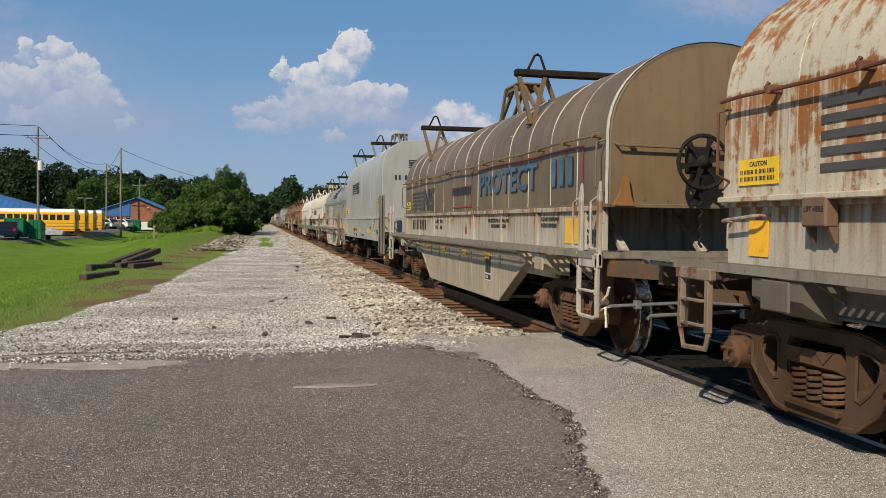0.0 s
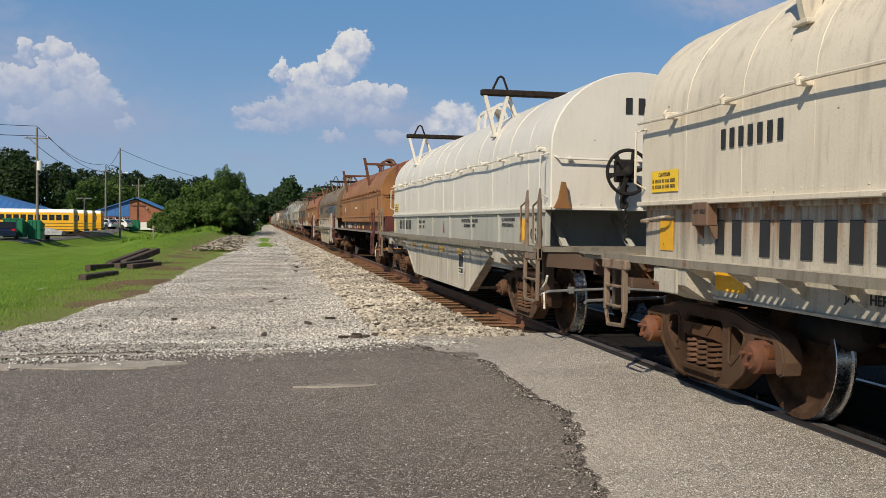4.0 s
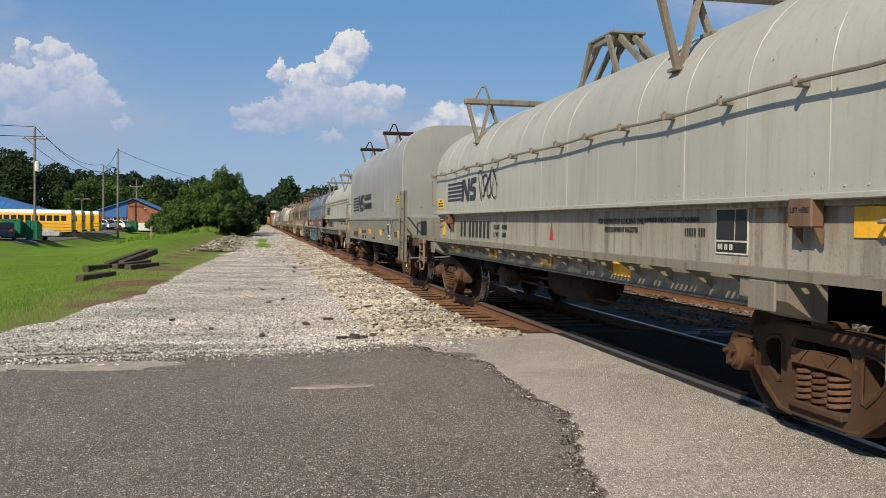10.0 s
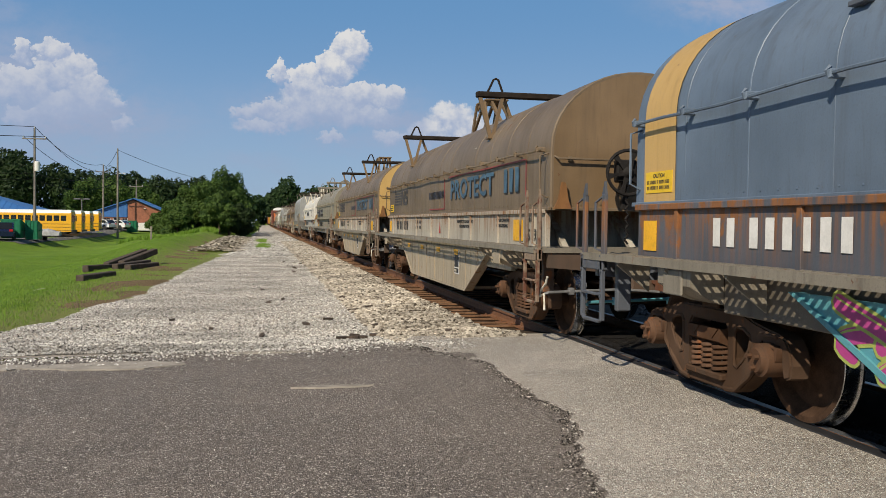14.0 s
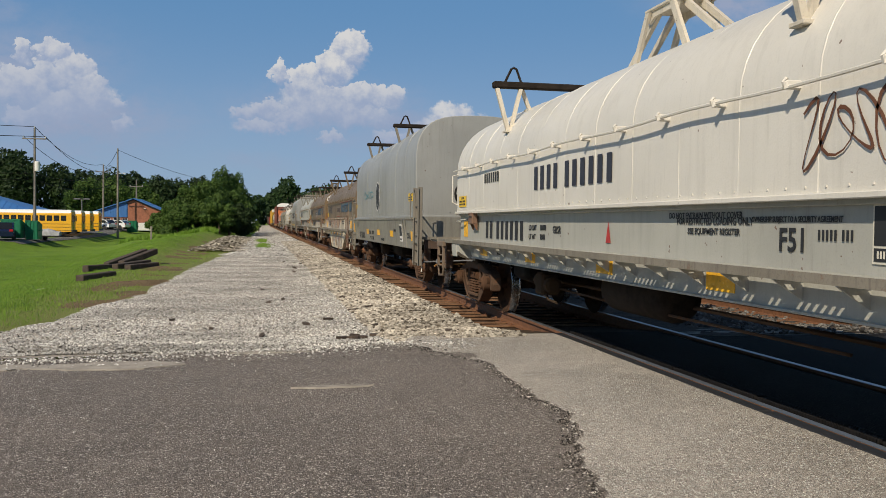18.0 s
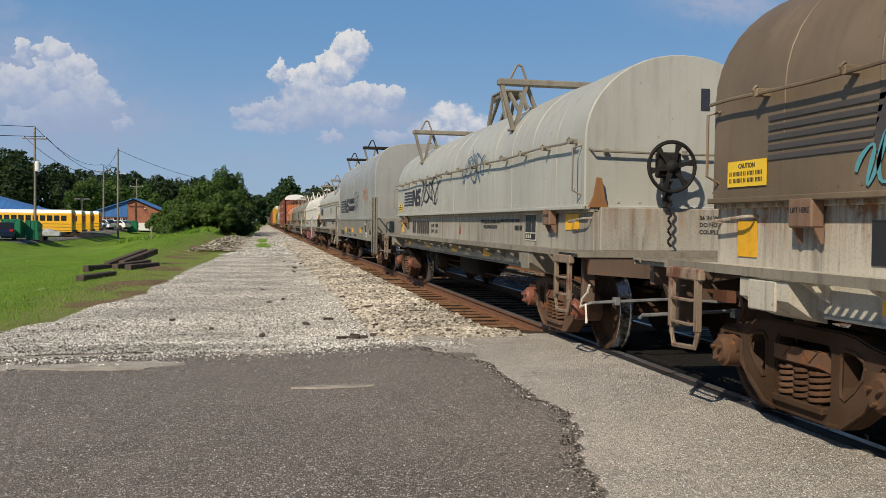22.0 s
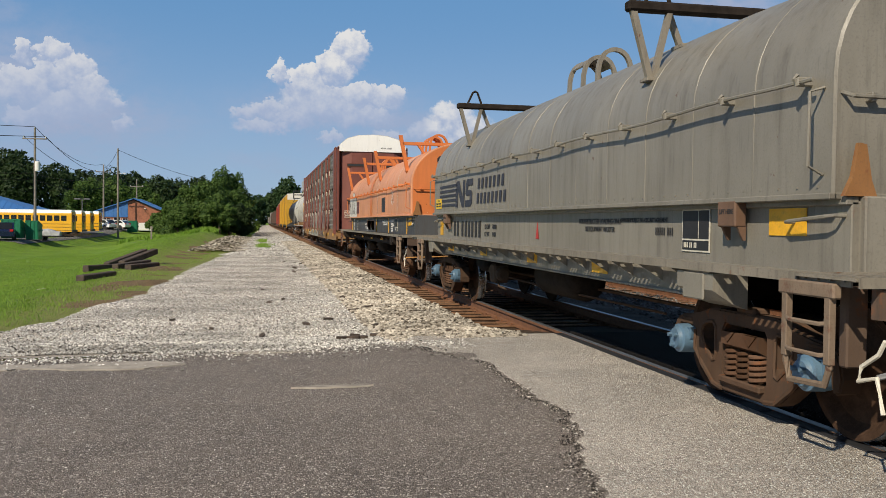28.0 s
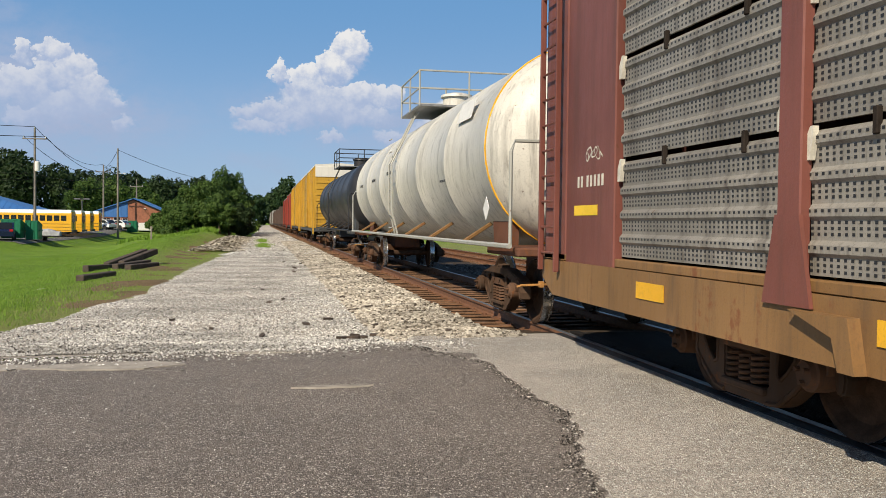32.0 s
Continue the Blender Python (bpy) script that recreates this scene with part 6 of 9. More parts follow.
        word("LT WT", 0.10, ink, root, on_side(1.82, 0.92))
        if "wt" in pal:
            word(pal["wt"][0], 0.10, ink, root, on_side(1.05, 1.08))
            word(pal["wt"][1], 0.10, ink, root, on_side(0.97, 0.92))
        else:
            bars((6,), 0.10, ink, root, on_side(1.12, 1.08))
            bars((5,), 0.10, ink, root, on_side(1.12, 0.92))
        word("RETAINER VALVE", 0.06, ink, root, on_side(-0.7, 0.94))
        word("L-42-5 1/4", 0.06, ink, root, on_side(-3.15, 1.2))
        p = plate("data_panel", 0.36, 0.40, M_WHITE, root, on_side(-4.1, 0.98))
        plate("panel_field", 0.15, 0.24, M_BLACK, p, Matrix.Translation((0.02, 0.13, 0.003)))
        plate("panel_field", 0.15, 0.24, M_BLACK, p, Matrix.Translation((0.19, 0.13, 0.003)))
        bars((3, 2, 2), 0.05, M_BLACK, p, Matrix.Translation((0.03, 0.03, 0.004)))
        word("CS31A", 0.12, ink, root, on_side(-h + 2.32, 1.07))
        plate("caution_label", 0.58, 0.18, M_CAUTION, root, side_pose(-hw - 0.006, -h + 2.75, 1.90))
        word("CAUTION", 0.035, M_BLACK, root, side_pose(-hw - 0.011, -h + 2.58, 2.03))
        for k in range(2):
            bars((2, 7, 2, 5, 5), 0.032, M_BLACK, root, side_pose(-hw - 0.011, -h + 2.72, 1.925 + 0.05 * k), w=0.4)
        plate("reflector", 0.16, 0.12, M_CAUTION, root, side_pose(-hw - 0.012, oy + hl - 0.1, 1.9))
    else:
        low = "apron" in pal
        zn, hn = (1.17, 0.17) if low else (1.18, 0.27) if style == "flat" else (1.25, 0.22)
        bars(pal.get("num", (2, 6)), hn, ink, root, side_pose(xs - 0.005, 4.92 if style == "flat" else 5.34, zn), w=0.66)
        for k, (txt, n_) in enumerate((("LD LMT", 6), ("LT WT", 5))):
            z_ = zn + 0.105 - 0.12 * k + (0 if low else 0.045)
            word(txt, 0.07, ink, root, side_pose(xs - 0.005, 2.6, z_))
            if "wt" in pal:
                word(pal["wt"][k], 0.07, ink, root, side_pose(xs - 0.005, 2.16 - 0.06 * (6 - len(pal["wt"][k])), z_))
            else:
                bars((n_,), 0.07, ink, root, side_pose(xs - 0.005, 2.1, z_))
        if low:
            for y in (3.7, 1.3, -0.6, -3.0):
                plate("reflector", 0.42, 0.13, M_YELLOW, root, side_pose(xs - 0.004, y, 1.17))
        else:
            word("FOR RESTRICTED LOADING ONLY", 0.055, ink, root, side_pose(xs - 0.005, -1.75, 1.42))
            word("SEE EQUIPMENT REGISTER", 0.05, ink, root, side_pose(xs - 0.005, -1.95, 1.34))
            if style == "belly":
                word("U.S. AND CANADIAN", 0.05, ink, root, side_pose(xs - 0.005, -4.45, 1.44))
                word("PATENTS PENDING", 0.05, ink, root, side_pose(xs - 0.005, -4.45, 1.36))
        if style == "flat":
            if not low:
                p = plate("data_panel", 0.48, 0.36, M_CREAM, root, side_pose(xs - 0.004, -4.28, 1.19))
                for a0, b0, w0, h0 in ((0.015, 0.11, 0.27, 0.235), (0.30, 0.11, 0.165, 0.235), (0.015, 0.015, 0.45, 0.08)):
                    q = plate("panel_field", w0, h0, M_BLACK, p, Matrix.Translation((a0, b0, 0.003)))
                bars((3, 2, 2), 0.045, M_CREAM, q, Matrix.Translation((0.03, 0.018, 0.004)))
                word("OWNERSHIP SUBJECT TO A SECURITY AGREEMENT", 0.04, ink, root, side_pose(xs - 0.005, -2.95, 1.44), width=1.05)
                bars((5, 3), 0.07, ink, root, side_pose(xs - 0.005, -3.75, 1.32))
        else:
            p = plate("data_panel", 0.36, 0.40, M_WHITE, root, side_pose(-1.257, -1.85, 0.52))
            for a0, b0, w0, h0 in ((0.02, 0.12, 0.20, 0.26), (0.235, 0.12, 0.105, 0.26), (0.02, 0.02, 0.32, 0.08)):
                q = plate("panel_field", w0, h0, M_BLACK, p, Matrix.Translation((a0, b0, 0.003)))
            bars((2, 3), 0.04, M_CREAM, q, Matrix.Translation((0.03, 0.02, 0.004)))
        plate("end_reflector", 0.44, 0.29 if style == "belly" else 0.19, M_YELLOW, root, side_pose(xs - 0.004, -h + 2.24 if style == "flat" else -5.36, 1.18 if style == "belly" else 1.345 - (0.17 if low else 0)))
        bm = bmesh.new()
        prism(bm, [(0, 0), (0.13, 0), (0.065, 0.22)], -0.001, 0.001, "z")
        part("side_triangle", bm, M_REDMARK if not low else M_CREAM, root, "", m=side_pose(xs - 0.005, 0.55 if low else -0.13, 1.17 if low else 1.22))
        if style == "belly":
            word(pal.get("code", "CS 19"), 0.15, ink, root, side_pose(xs - 0.005, -5.88, 1.20))
            word("L-42-0", 0.06, ink, root, side_pose(xs - 0.005, -6.0, 1.44))
        if "plain_hood" not in pal:
            plate("end_reflector", 0.26, 0.27, M_YELLOW, root, side_pose(xs - 0.004, hl - 0.25, 1.18))
        for y in (4.6, 2.2, -0.3, -2.6):
            if style == "flat":
                if not low:
                    plate("reflector", 0.42, 0.14, M_YELLOW, root, side_pose(-1.254, y, 0.915))
            else:
                plate("reflector", 0.30, 0.09, M_YELLOW, root, side_pose(-1.263, y * 0.7, 0.86))
        if not low and "plain_hood" not in pal:
            lab = plate("caution_label", 0.52, 0.19, M_CAUTION, root, side_pose(-hw - 0.011, hl - 0.25, 1.70))
            word("CAUTION", 0.035, M_BLACK, lab, Matrix.Translation((0.15, 0.135, 0.004)))
            for k in range(2):
                bars((2, 7, 2, 5, 5), 0.032, M_BLACK, lab, Matrix.Translation((0.03, 0.03 + 0.05 * k, 0.004)), w=0.4)
        for y_ in ((tc - 0.0, 0.2 - tc) if board and "plain_hood" not in pal else ()):
            word("LIFT HERE", 0.035, M_BLACK if ink is not M_WHITE else M_WHITE, root, side_pose(-1.3215 + tuck, y_, 1.50), width=0.2)
        if style == "flat" and not low:
            word("JACK HERE", 0.06, ink, root, side_pose(-1.254, tc - 2.0, 0.96))
    # stencils on the front end
    if style == "belly":
        plate("end_placard", 0.42, 0.34, P_WHITEDIRTY, root, end_pose(0.2, -h + 1.30, 1.16))
        bars((3, 2), 0.06, ink, root, end_pose(0.24, -h + 1.29, 1.36))
        bars((3, 2), 0.06, ink, root, end_pose(0.24, -h + 1.29, 1.24))
    if style != "belly" and "noend" not in pal:
        word("DO NOT GROUND TO", 0.045, ink, root, end_pose(0.15, -h + 1.295, 1.40))
        word("COUPLER WHEN WELDING", 0.045, ink, root, end_pose(0.15, -h + 1.295, 1.32))
        word("36 IN WHEELS", 0.045, ink, root, end_pose(0.15, -h + 1.295, 1.48))
    deco_x = -hw - 0.010
    for d in deco:
        kind = d[0]
        if kind == "protect":
            word("PROTECT", 0.33, M_BLUEPAINT, root, side_pose(deco_x, -1.05, 1.87), label="faded blue lettering", width=3.1)
            word("III", 0.33, M_BLUEPAINT, root, side_pose(deco_x, -4.70, 1.87), label="faded blue lettering", width=0.75)
            word("PROTECT", 0.33, M_BLACK, root, side_pose(deco_x + 0.003, -1.085, 1.845), label="black letter shadow", width=3.1)
            word("III", 0.33, M_BLACK, root, side_pose(deco_x + 0.003, -4.735, 1.845), label="black letter shadow", width=0.75)
            bars((12,), 0.15, M_NAVY, root, side_pose(deco_x, 1.05, 1.90), w=0.60, slant=0.15)
            big = "seam" in pal
            link("emblem", shared("logo%.2f" % (0.46 if big else 0.36), logo_fn(0.46 if big else 0.36)), P_INKWORN, root, "", side_pose(deco_x, 5.5 if big else 5.9, 1.67 if big else 1.85))
            for y0, y1, z in ((1.0, -0.5, 1.68), (-0.95, -5.85, 2.26)):
                plate("red_stripe", y0 - y1, 0.025, M_REDPAINT, root, side_pose(deco_x, y0, z))
            plate("red_stripe", 0.025, 0.60, M_REDPAINT, root, side_pose(deco_x, -0.5, 1.68))
            plate("red_stripe", 0.025, 0.55, M_REDPAINT, root, side_pose(deco_x, -5.85, 1.72))
            bars((9, 4), 0.07, M_CREAM, root, side_pose(deco_x + 0.06, -2.2, 2.62) @ Matrix.Rotation(radians(-18), 4, "X"))
        elif kind == "archlogo":  # y, z0, z1, run
            link("emblem", shared("arch_logo", arch_logo_fn(d[1], d[2], d[3], d[4])), M_NAVY, root)
        elif kind == "logo":  # y, z, height, material
            link("emblem", shared("logo%.2f" % d[3], logo_fn(d[3])), d[4], root, "", side_pose(deco_x, d[1], d[2]))
        elif kind == "bars":  # groups, height, y, z, material, slant
            bars(d[1], d[2], d[5], root, side_pose(deco_x, d[3], d[4]), slant=d[6], w=d[7] if len(d) > 7 else 0.6)
        elif kind == "low":  # text, height, y, z on the band
            word(d[1], d[2], ink, root, side_pose(xs - 0.005, d[3], d[4]))
        elif kind == "panel":  # w, h, y, z, material
            plate("painted_panel", d[1], d[2], d[5], root, side_pose(deco_x + 0.003, d[3], d[4]))
        elif kind == "endbars":  # groups, height, x, z, material
            bars(d[1], d[2], d[5], root, end_pose(d[3], oy - hl - 0.012, d[4]), w=0.6)
        elif kind == "endword":  # text, height, x, z, material
            word(d[1], d[2], d[5], root, end_pose(d[3], oy - hl - 0.012, d[4]))
        elif kind == "endlogo":
            link("emblem", shared("logo%.2f" % d[3], logo_fn(d[3])), M_BLACK, root, "", end_pose(d[1], oy - hl - 0.012, d[2]))
        elif kind == "word":  # text, height, y, z, material
            word(d[1], d[2], d[5], root, side_pose(deco_x, d[3], d[4]))
        elif kind == "scrawl":  # seed, w, h, y, z, thickness, material
            link("sprayed_scrawl", squiggle_mesh(d[1], d[2], d[3], d[6]), d[7], root, "", side_pose(deco_x - 0.004, d[4], d[5]))
        elif kind == "endscrawl":  # seed, w, h, x, z, thickness, material
            link("sprayed_scrawl", squiggle_mesh(d[1], d[2], d[3], d[6]), d[7], root, "", end_pose(d[4], oy - hl - 0.014, d[5]))
        elif kind == "mural":  # seed, n, w, h, y, z, fill, edge, shade, x
            blob_letters(d[1], d[2], d[3], d[4], root, side_pose(d[10], d[5], d[6]), d[7], d[8], d[9], *d[11:])
        elif kind == "bubble":  # seed, w, h, y, z, fill, edge, x
            bubble_mural(d[1], d[2], d[3], root, side_pose(d[8], d[4], d[5]), d[6], d[7], 7)
        elif kind == "stripe":  # y, width, material: a painted band over the arch
            y, wd = d[1], d[2]

            def band(bm, y=y, wd=wd, hw=hw):
                prof = hood_outline(hw + 0.008, 1.62, zs, 3.338, 2.0)
                A = [bm.verts.new((x, y - wd / 2, z)) for x, z in prof]
                B = [bm.verts.new((x, y + wd / 2, z)) for x, z in prof]
                for i in range(len(prof) - 1):
                    bm.faces.new([A[i], B[i], B[i + 1], A[i + 1]])
            link("painted_band", shared("band%.2f%.2f%.1f" % (y, wd, L), band, True), d[3], root)
        elif kind == "endpanel":  # material: paint over the end face
            def fn(bm, hw=hw):
                prism(bm, hood_outline(hw - 0.04, 1.62, zs, 3.29, 2.0), -hl - 0.004, -hl + 0.01)
            link("end_sheet", shared("end_sheet%s%.1f" % (style, L), fn), d[1], root)
    return root


TRAIN = []  # (thing, place along the train of its middle)


def join_train(root, s0, s1):
    TRAIN.append((root, (s0 + s1) / 2))

# ---- train: paints ----
P_BROWN = paint("brown_hood", (0.155, 0.112, 0.069), 0.16, 0.25, 0.5, 0.24, top=0.05)
P_TAN = paint("tan_end", (0.185, 0.122, 0.064), 0.15, 0.3, 0.5, 0.2)
P_WHITEDIRTY = paint("dirty_white", (0.460, 0.420, 0.345), 0.32, 0.5, 0.55, 0.12, (0.20, 0.085, 0.03), drip=(1.60, 0.40, 0.34))
P_BELLY = paint("stained_belly", (0.365, 0.305, 0.220), 0.42, 0.5, 0.55, 0.16, (0.22, 0.10, 0.035))
P_WHITE = paint("white_hood", (0.385, 0.378, 0.335), 0.10, 0.16, 0.45, 0.1)
P_WHITEGRIM = paint("grimy_white_band", (0.33, 0.305, 0.255), 0.28, 0.6, 0.55, 0.15, (0.19, 0.09, 0.035), drip=(1.60, 0.35, 0.2))
P_CREAM = paint("cream_hood", (0.640, 0.575, 0.465), 0.16, 0.26, 0.5, 0.12)
P_GREY = paint("grey_hood", (0.220, 0.210, 0.180), 0.12, 0.36, 0.42, 0.14)
P_PALEGREY = paint("pale_grey_hood", (0.300, 0.300, 0.282), 0.06, 0.14, 0.38, 0.12)
P_SILVER = paint("silver_grey_hood", (0.355, 0.355, 0.335), 0.06, 0.16, 0.38, 0.12)
P_MIDGREY = paint("mid_grey_hood", (0.262, 0.258, 0.236), 0.10, 0.32, 0.42, 0.14)
P_BRIGHT = paint("bright_white_hood", (0.660, 0.625, 0.555), 0.02, 0.1, 0.4, 0.06)
P_GREYW = paint("warm_grey_hood", (0.215, 0.198, 0.163), 0.1, 0.36, 0.42, 0.14)
P_DOORW = paint("door_white", (0.80, 0.79, 0.76), 0.02, 0.1, 0.4, 0.05)
P_GREYTAN = paint("grey_tan_hood", (0.238, 0.212, 0.156), 0.08, 0.3, 0.5, 0.15)
P_GREYFRAME = paint("grey_frame", (0.215, 0.190, 0.150), 0.45, 0.5, 0.5, 0.15)
P_GRIMY = paint("grimy_frame", (0.085, 0.053, 0.035), 0.6, 0.55, 0.75, 0.3)
P_DARKGREY = paint("dark_grey_steel", (0.061, 0.063, 0.065), 0.2, 0.4, 0.5, 0.2)
P_RUSTWHITE = paint("rusty_white", (0.530, 0.475, 0.365), 0.75, 0.40, 0.55, 0.12, (0.24, 0.095, 0.03), drip=(2.36, 0.80, 0.50), top=0.12)
P_ORANGE = paint("rust_orange_hood", (0.285, 0.125, 0.038), 0.55, 0.22, 0.55, 0.25, (0.13, 0.045, 0.042), top=0.13)
P_REDEND = paint("brick_red_end", (0.180, 0.061, 0.036), 0.2, 0.3, 0.55, 0.2)
# skirt grime, darkened further to paint in the walkway's shade
P_SKIRT = paint("grimy_shaded_skirt", (0.115, 0.097, 0.075), 0.4, 0.5, 0.65, 0.3)
P_AMBER = paint("amber_bracket", (0.24, 0.11, 0.035), 0.75, 0.4, 0.6, 0.3)
P_LUG = paint("rust_brown_lug", (0.15, 0.085, 0.052), 0.5, 0.4, 0.6, 0.3)
P_MAROON = paint("maroon_frame", (0.094, 0.023, 0.019), 0.2, 0.3, 0.55, 0.25)
P_BLUE = paint("blue_grey_hood", (0.118, 0.158, 0.215), 0.08, 0.25, 0.45, 0.22)
P_NAVYF = paint("navy_frame", (0.085, 0.095, 0.115), 0.35, 0.3, 0.5, 0.2, (0.22, 0.09, 0.03), drip=(1.60, 0.5, 0.4))
P_STRIPE = paint("buff_stripe", (0.518, 0.331, 0.115), 0.05, 0.15, 0.5, 0.1)
P_SAFETY = paint("safety_orange_hood", (0.575, 0.255, 0.130), 0.08, 0.15, 0.5, 0.14)
P_SAFETY2 = paint("deep_orange_end", (0.560, 0.165, 0.045), 0.14, 0.1, 0.5, 0.12)
P_RACK = paint("rack_brown", (0.165, 0.052, 0.037), 0.12, 0.3, 0.5, 0.2)
P_SPOT = paint("spot_orange", (0.62, 0.22, 0.02), 0.1, 0.2, 0.5, 0.1)
P_RACKSILL = paint("rack_sill", (0.230, 0.122, 0.043), 0.55, 0.4, 0.55, 0.2)
P_GALV = paint("galvanised_panel", (0.240, 0.220, 0.188), 0.2, 0.55, 0.45, 0.3)
P_ROOFG = paint("galvanised_roof", (0.42, 0.41, 0.39), 0.05, 0.3, 0.45, 0.2)
P_BOXYEL = paint("boxcar_yellow", (0.475, 0.266, 0.025), 0.1, 0.3, 0.5, 0.15)
P_BOXRED = paint("boxcar_red", (0.238, 0.036, 0.022), 0.15, 0.3, 0.5, 0.2)
P_TANKW = paint("tank_white", (0.60, 0.57, 0.50), 0.06, 0.45, 0.45, 0.12)
P_TANKB = paint("tank_black", (0.020, 0.020, 0.023), 0.05, 0.2, 0.45, 0.2)
P_HOPPER = paint("hopper_brown", (0.072, 0.043, 0.032), 0.3, 0.4, 0.6, 0.2)
P_PINK = paint("pink_mural", (0.336, 0.104, 0.136), 0.05, 0.4, 0.5, 0.2)
P_TEAL = paint("teal_mural", (0.080, 0.264, 0.304), 0.0, 0.2, 0.5, 0.2)
P_TEALD = paint("deep_teal_mural", (0.03, 0.14, 0.19), 0.0, 0.2, 0.5, 0.2)
P_LIME = paint("lime_mural", (0.360, 0.416, 0.096), 0.0, 0.2, 0.5, 0.2)
P_RED = paint("red_mural", (0.400, 0.072, 0.056), 0.0, 0.2, 0.5, 0.15)
P_GREENM = paint("green_mural", (0.128, 0.256, 0.120), 0.0, 0.2, 0.5, 0.2)
P_MURALW = paint("white_mural", (0.62, 0.60, 0.55), 0.12, 0.3, 0.5, 0.1)
P_INKWORN = paint("worn_black_spray", (0.055, 0.05, 0.05), 0.05, 0.4, 0.6, 0.4)
P_PALEM = paint("pale_mural", (0.440, 0.424, 0.368), 0.05, 0.3, 0.5, 0.15)
P_MAGENTA = paint("magenta_mural", (0.400, 0.048, 0.208), 0.0, 0.15, 0.5, 0.15)
P_RUSTMUR = paint("red_brown_mural", (0.27, 0.135, 0.12), 0.0, 0.2, 0.5, 0.2)
P_PINKBROWN = paint("pink_brown_mural", (0.34, 0.20, 0.185), 0.0, 0.3, 0.5, 0.2)
P_TEALG = paint("pale_green_mural", (0.30, 0.37, 0.33), 0.0, 0.3, 0.5, 0.15)
P_PINKPALE = paint("pale_pink_mural", (0.46, 0.28, 0.32), 0.0, 0.2, 0.5, 0.15)
P_DARKGREENM = paint("dark_green_mural", (0.04, 0.08, 0.04), 0.0, 0.2, 0.5, 0.15)
P_BEIGEM = paint("beige_mural", (0.400, 0.288, 0.192), 0.25, 0.3, 0.5, 0.15)


def pal(hood, band, skirt, frame, walk=None, **kw):
    d = dict(hood=hood, band=band, skirt=skirt, frame=frame, walk=walk or frame)
    d.update(kw)
    return d


brown_belly = pal(P_BROWN, P_WHITEDIRTY, P_BELLY, P_GRIMY, P_GREYFRAME, lift=P_TAN)
brown_flat = pal(P_BROWN, P_WHITEDIRTY, P_WHITEDIRTY, P_GRIMY, P_GREYFRAME, lift=P_BROWN, low=P_GREYFRAME)
white_flat = pal(P_WHITE, P_WHITEGRIM, P_GREYFRAME, P_GRIMY, P_GREYFRAME, lift=P_GREYFRAME, rod=P_GREYFRAME, low=P_SKIRT, beam=P_GREYFRAME)
cream_flat = pal(P_CREAM, P_WHITEDIRTY, P_WHITEDIRTY, P_GRIMY, P_GREYFRAME, lift=P_CREAM, low=P_SKIRT)
grey_flat = pal(P_GREYTAN, P_GREYTAN, P_GREY, P_GREYFRAME, P_GREYFRAME, lift=P_GREYFRAME, low=P_SKIRT, beam=P_GREYFRAME)
grey_tall = pal(P_PALEGREY, P_GREY, P_GREY, P_GREYFRAME, P_GREYFRAME, lift=P_GREYFRAME)
# gusset: M_UNDER paints shade below the running board
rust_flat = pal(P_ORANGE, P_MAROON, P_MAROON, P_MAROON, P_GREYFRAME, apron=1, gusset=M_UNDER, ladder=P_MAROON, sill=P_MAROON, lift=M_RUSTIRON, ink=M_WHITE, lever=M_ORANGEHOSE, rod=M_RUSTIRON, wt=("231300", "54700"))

# ---- train: the cars in order ----
GAPS = [-8.93, 7.32, 23.06, 36.9, 52.38, 67.6, 83.3, 99.37, 115.34, 131.45, 147.8, 164.2, 179.2, 195.5, 211.75, 228.0, 244.18,
        260.42, 276.68, 291.53, 307.86, 324.06, 340.32, 355.12, 371.45, 387.65, 403.86, 419.6, 437.15]


def length(k):
    return round(GAPS[k + 1] - GAPS[k], 1)


def add(k, style, palette, label, deco=(), **kw):
    L = length(k)
    join_train(coil_car(style, L, palette, label, deco, **kw), GAPS[k] + (0.8 if k == 0 else 0), GAPS[k + 1])


BIGWORDS = [("logo", 5.40, 1.78, 0.54, M_NAVY), ("bars", (7,), 0.19, 2.02, 2.11, M_NAVY, 0.18, 0.96), ("bars", (8,), 0.19, 2.10, 1.84, M_NAVY, 0.18, 0.92)]
add(0, "flat", pal(P_RUSTWHITE, P_WHITEDIRTY, P_SKIRT, P_WHITEDIRTY, P_GREYFRAME, rod=M_RUSTIRON), "rust-streaked cream coil car with round hood", [("logo", 5.45, 1.72, 0.54, P_INKWORN)], brake=False)
add(1, "belly", dict(brown_belly, seam=P_CREAM, ladder=P_WHITEDIRTY), "brown-hooded coil car with pale blue lettering and rusty white sides", [("protect",), ("endpanel", P_TAN), ("stripe", -6.57, 0.08, M_CREAM)])
add(2, "tall", pal(P_SILVER, P_SILVER, P_SILVER, P_GREYFRAME, lift=P_GREYFRAME), "pale grey coil car with tall insulated hood", [("logo", 3.3, 2.40, 0.40, M_NAVY), ("endlogo", -0.6, 2.95, 0.26), ("endbars", (2, 6, 6), 0.13, -1.0, 2.62, M_NAVY)], brake=False)
CAR_TWO = TRAIN[-1][0]
LEAN = Matrix.Rotation(radians(5.36), 4, "X")
plate("caution_label", 0.86, 0.17, M_CAUTION, CAR_TWO, side_pose(-1.366, 5.66, 1.70))
bars((2, 7, 2, 5, 5), 0.034, M_BLACK, CAR_TWO, side_pose(-1.371, 5.62, 1.73), w=0.56)
bars((3, 6, 4, 6), 0.034, M_BLACK, CAR_TWO, side_pose(-1.371, 5.62, 1.79), w=0.56)
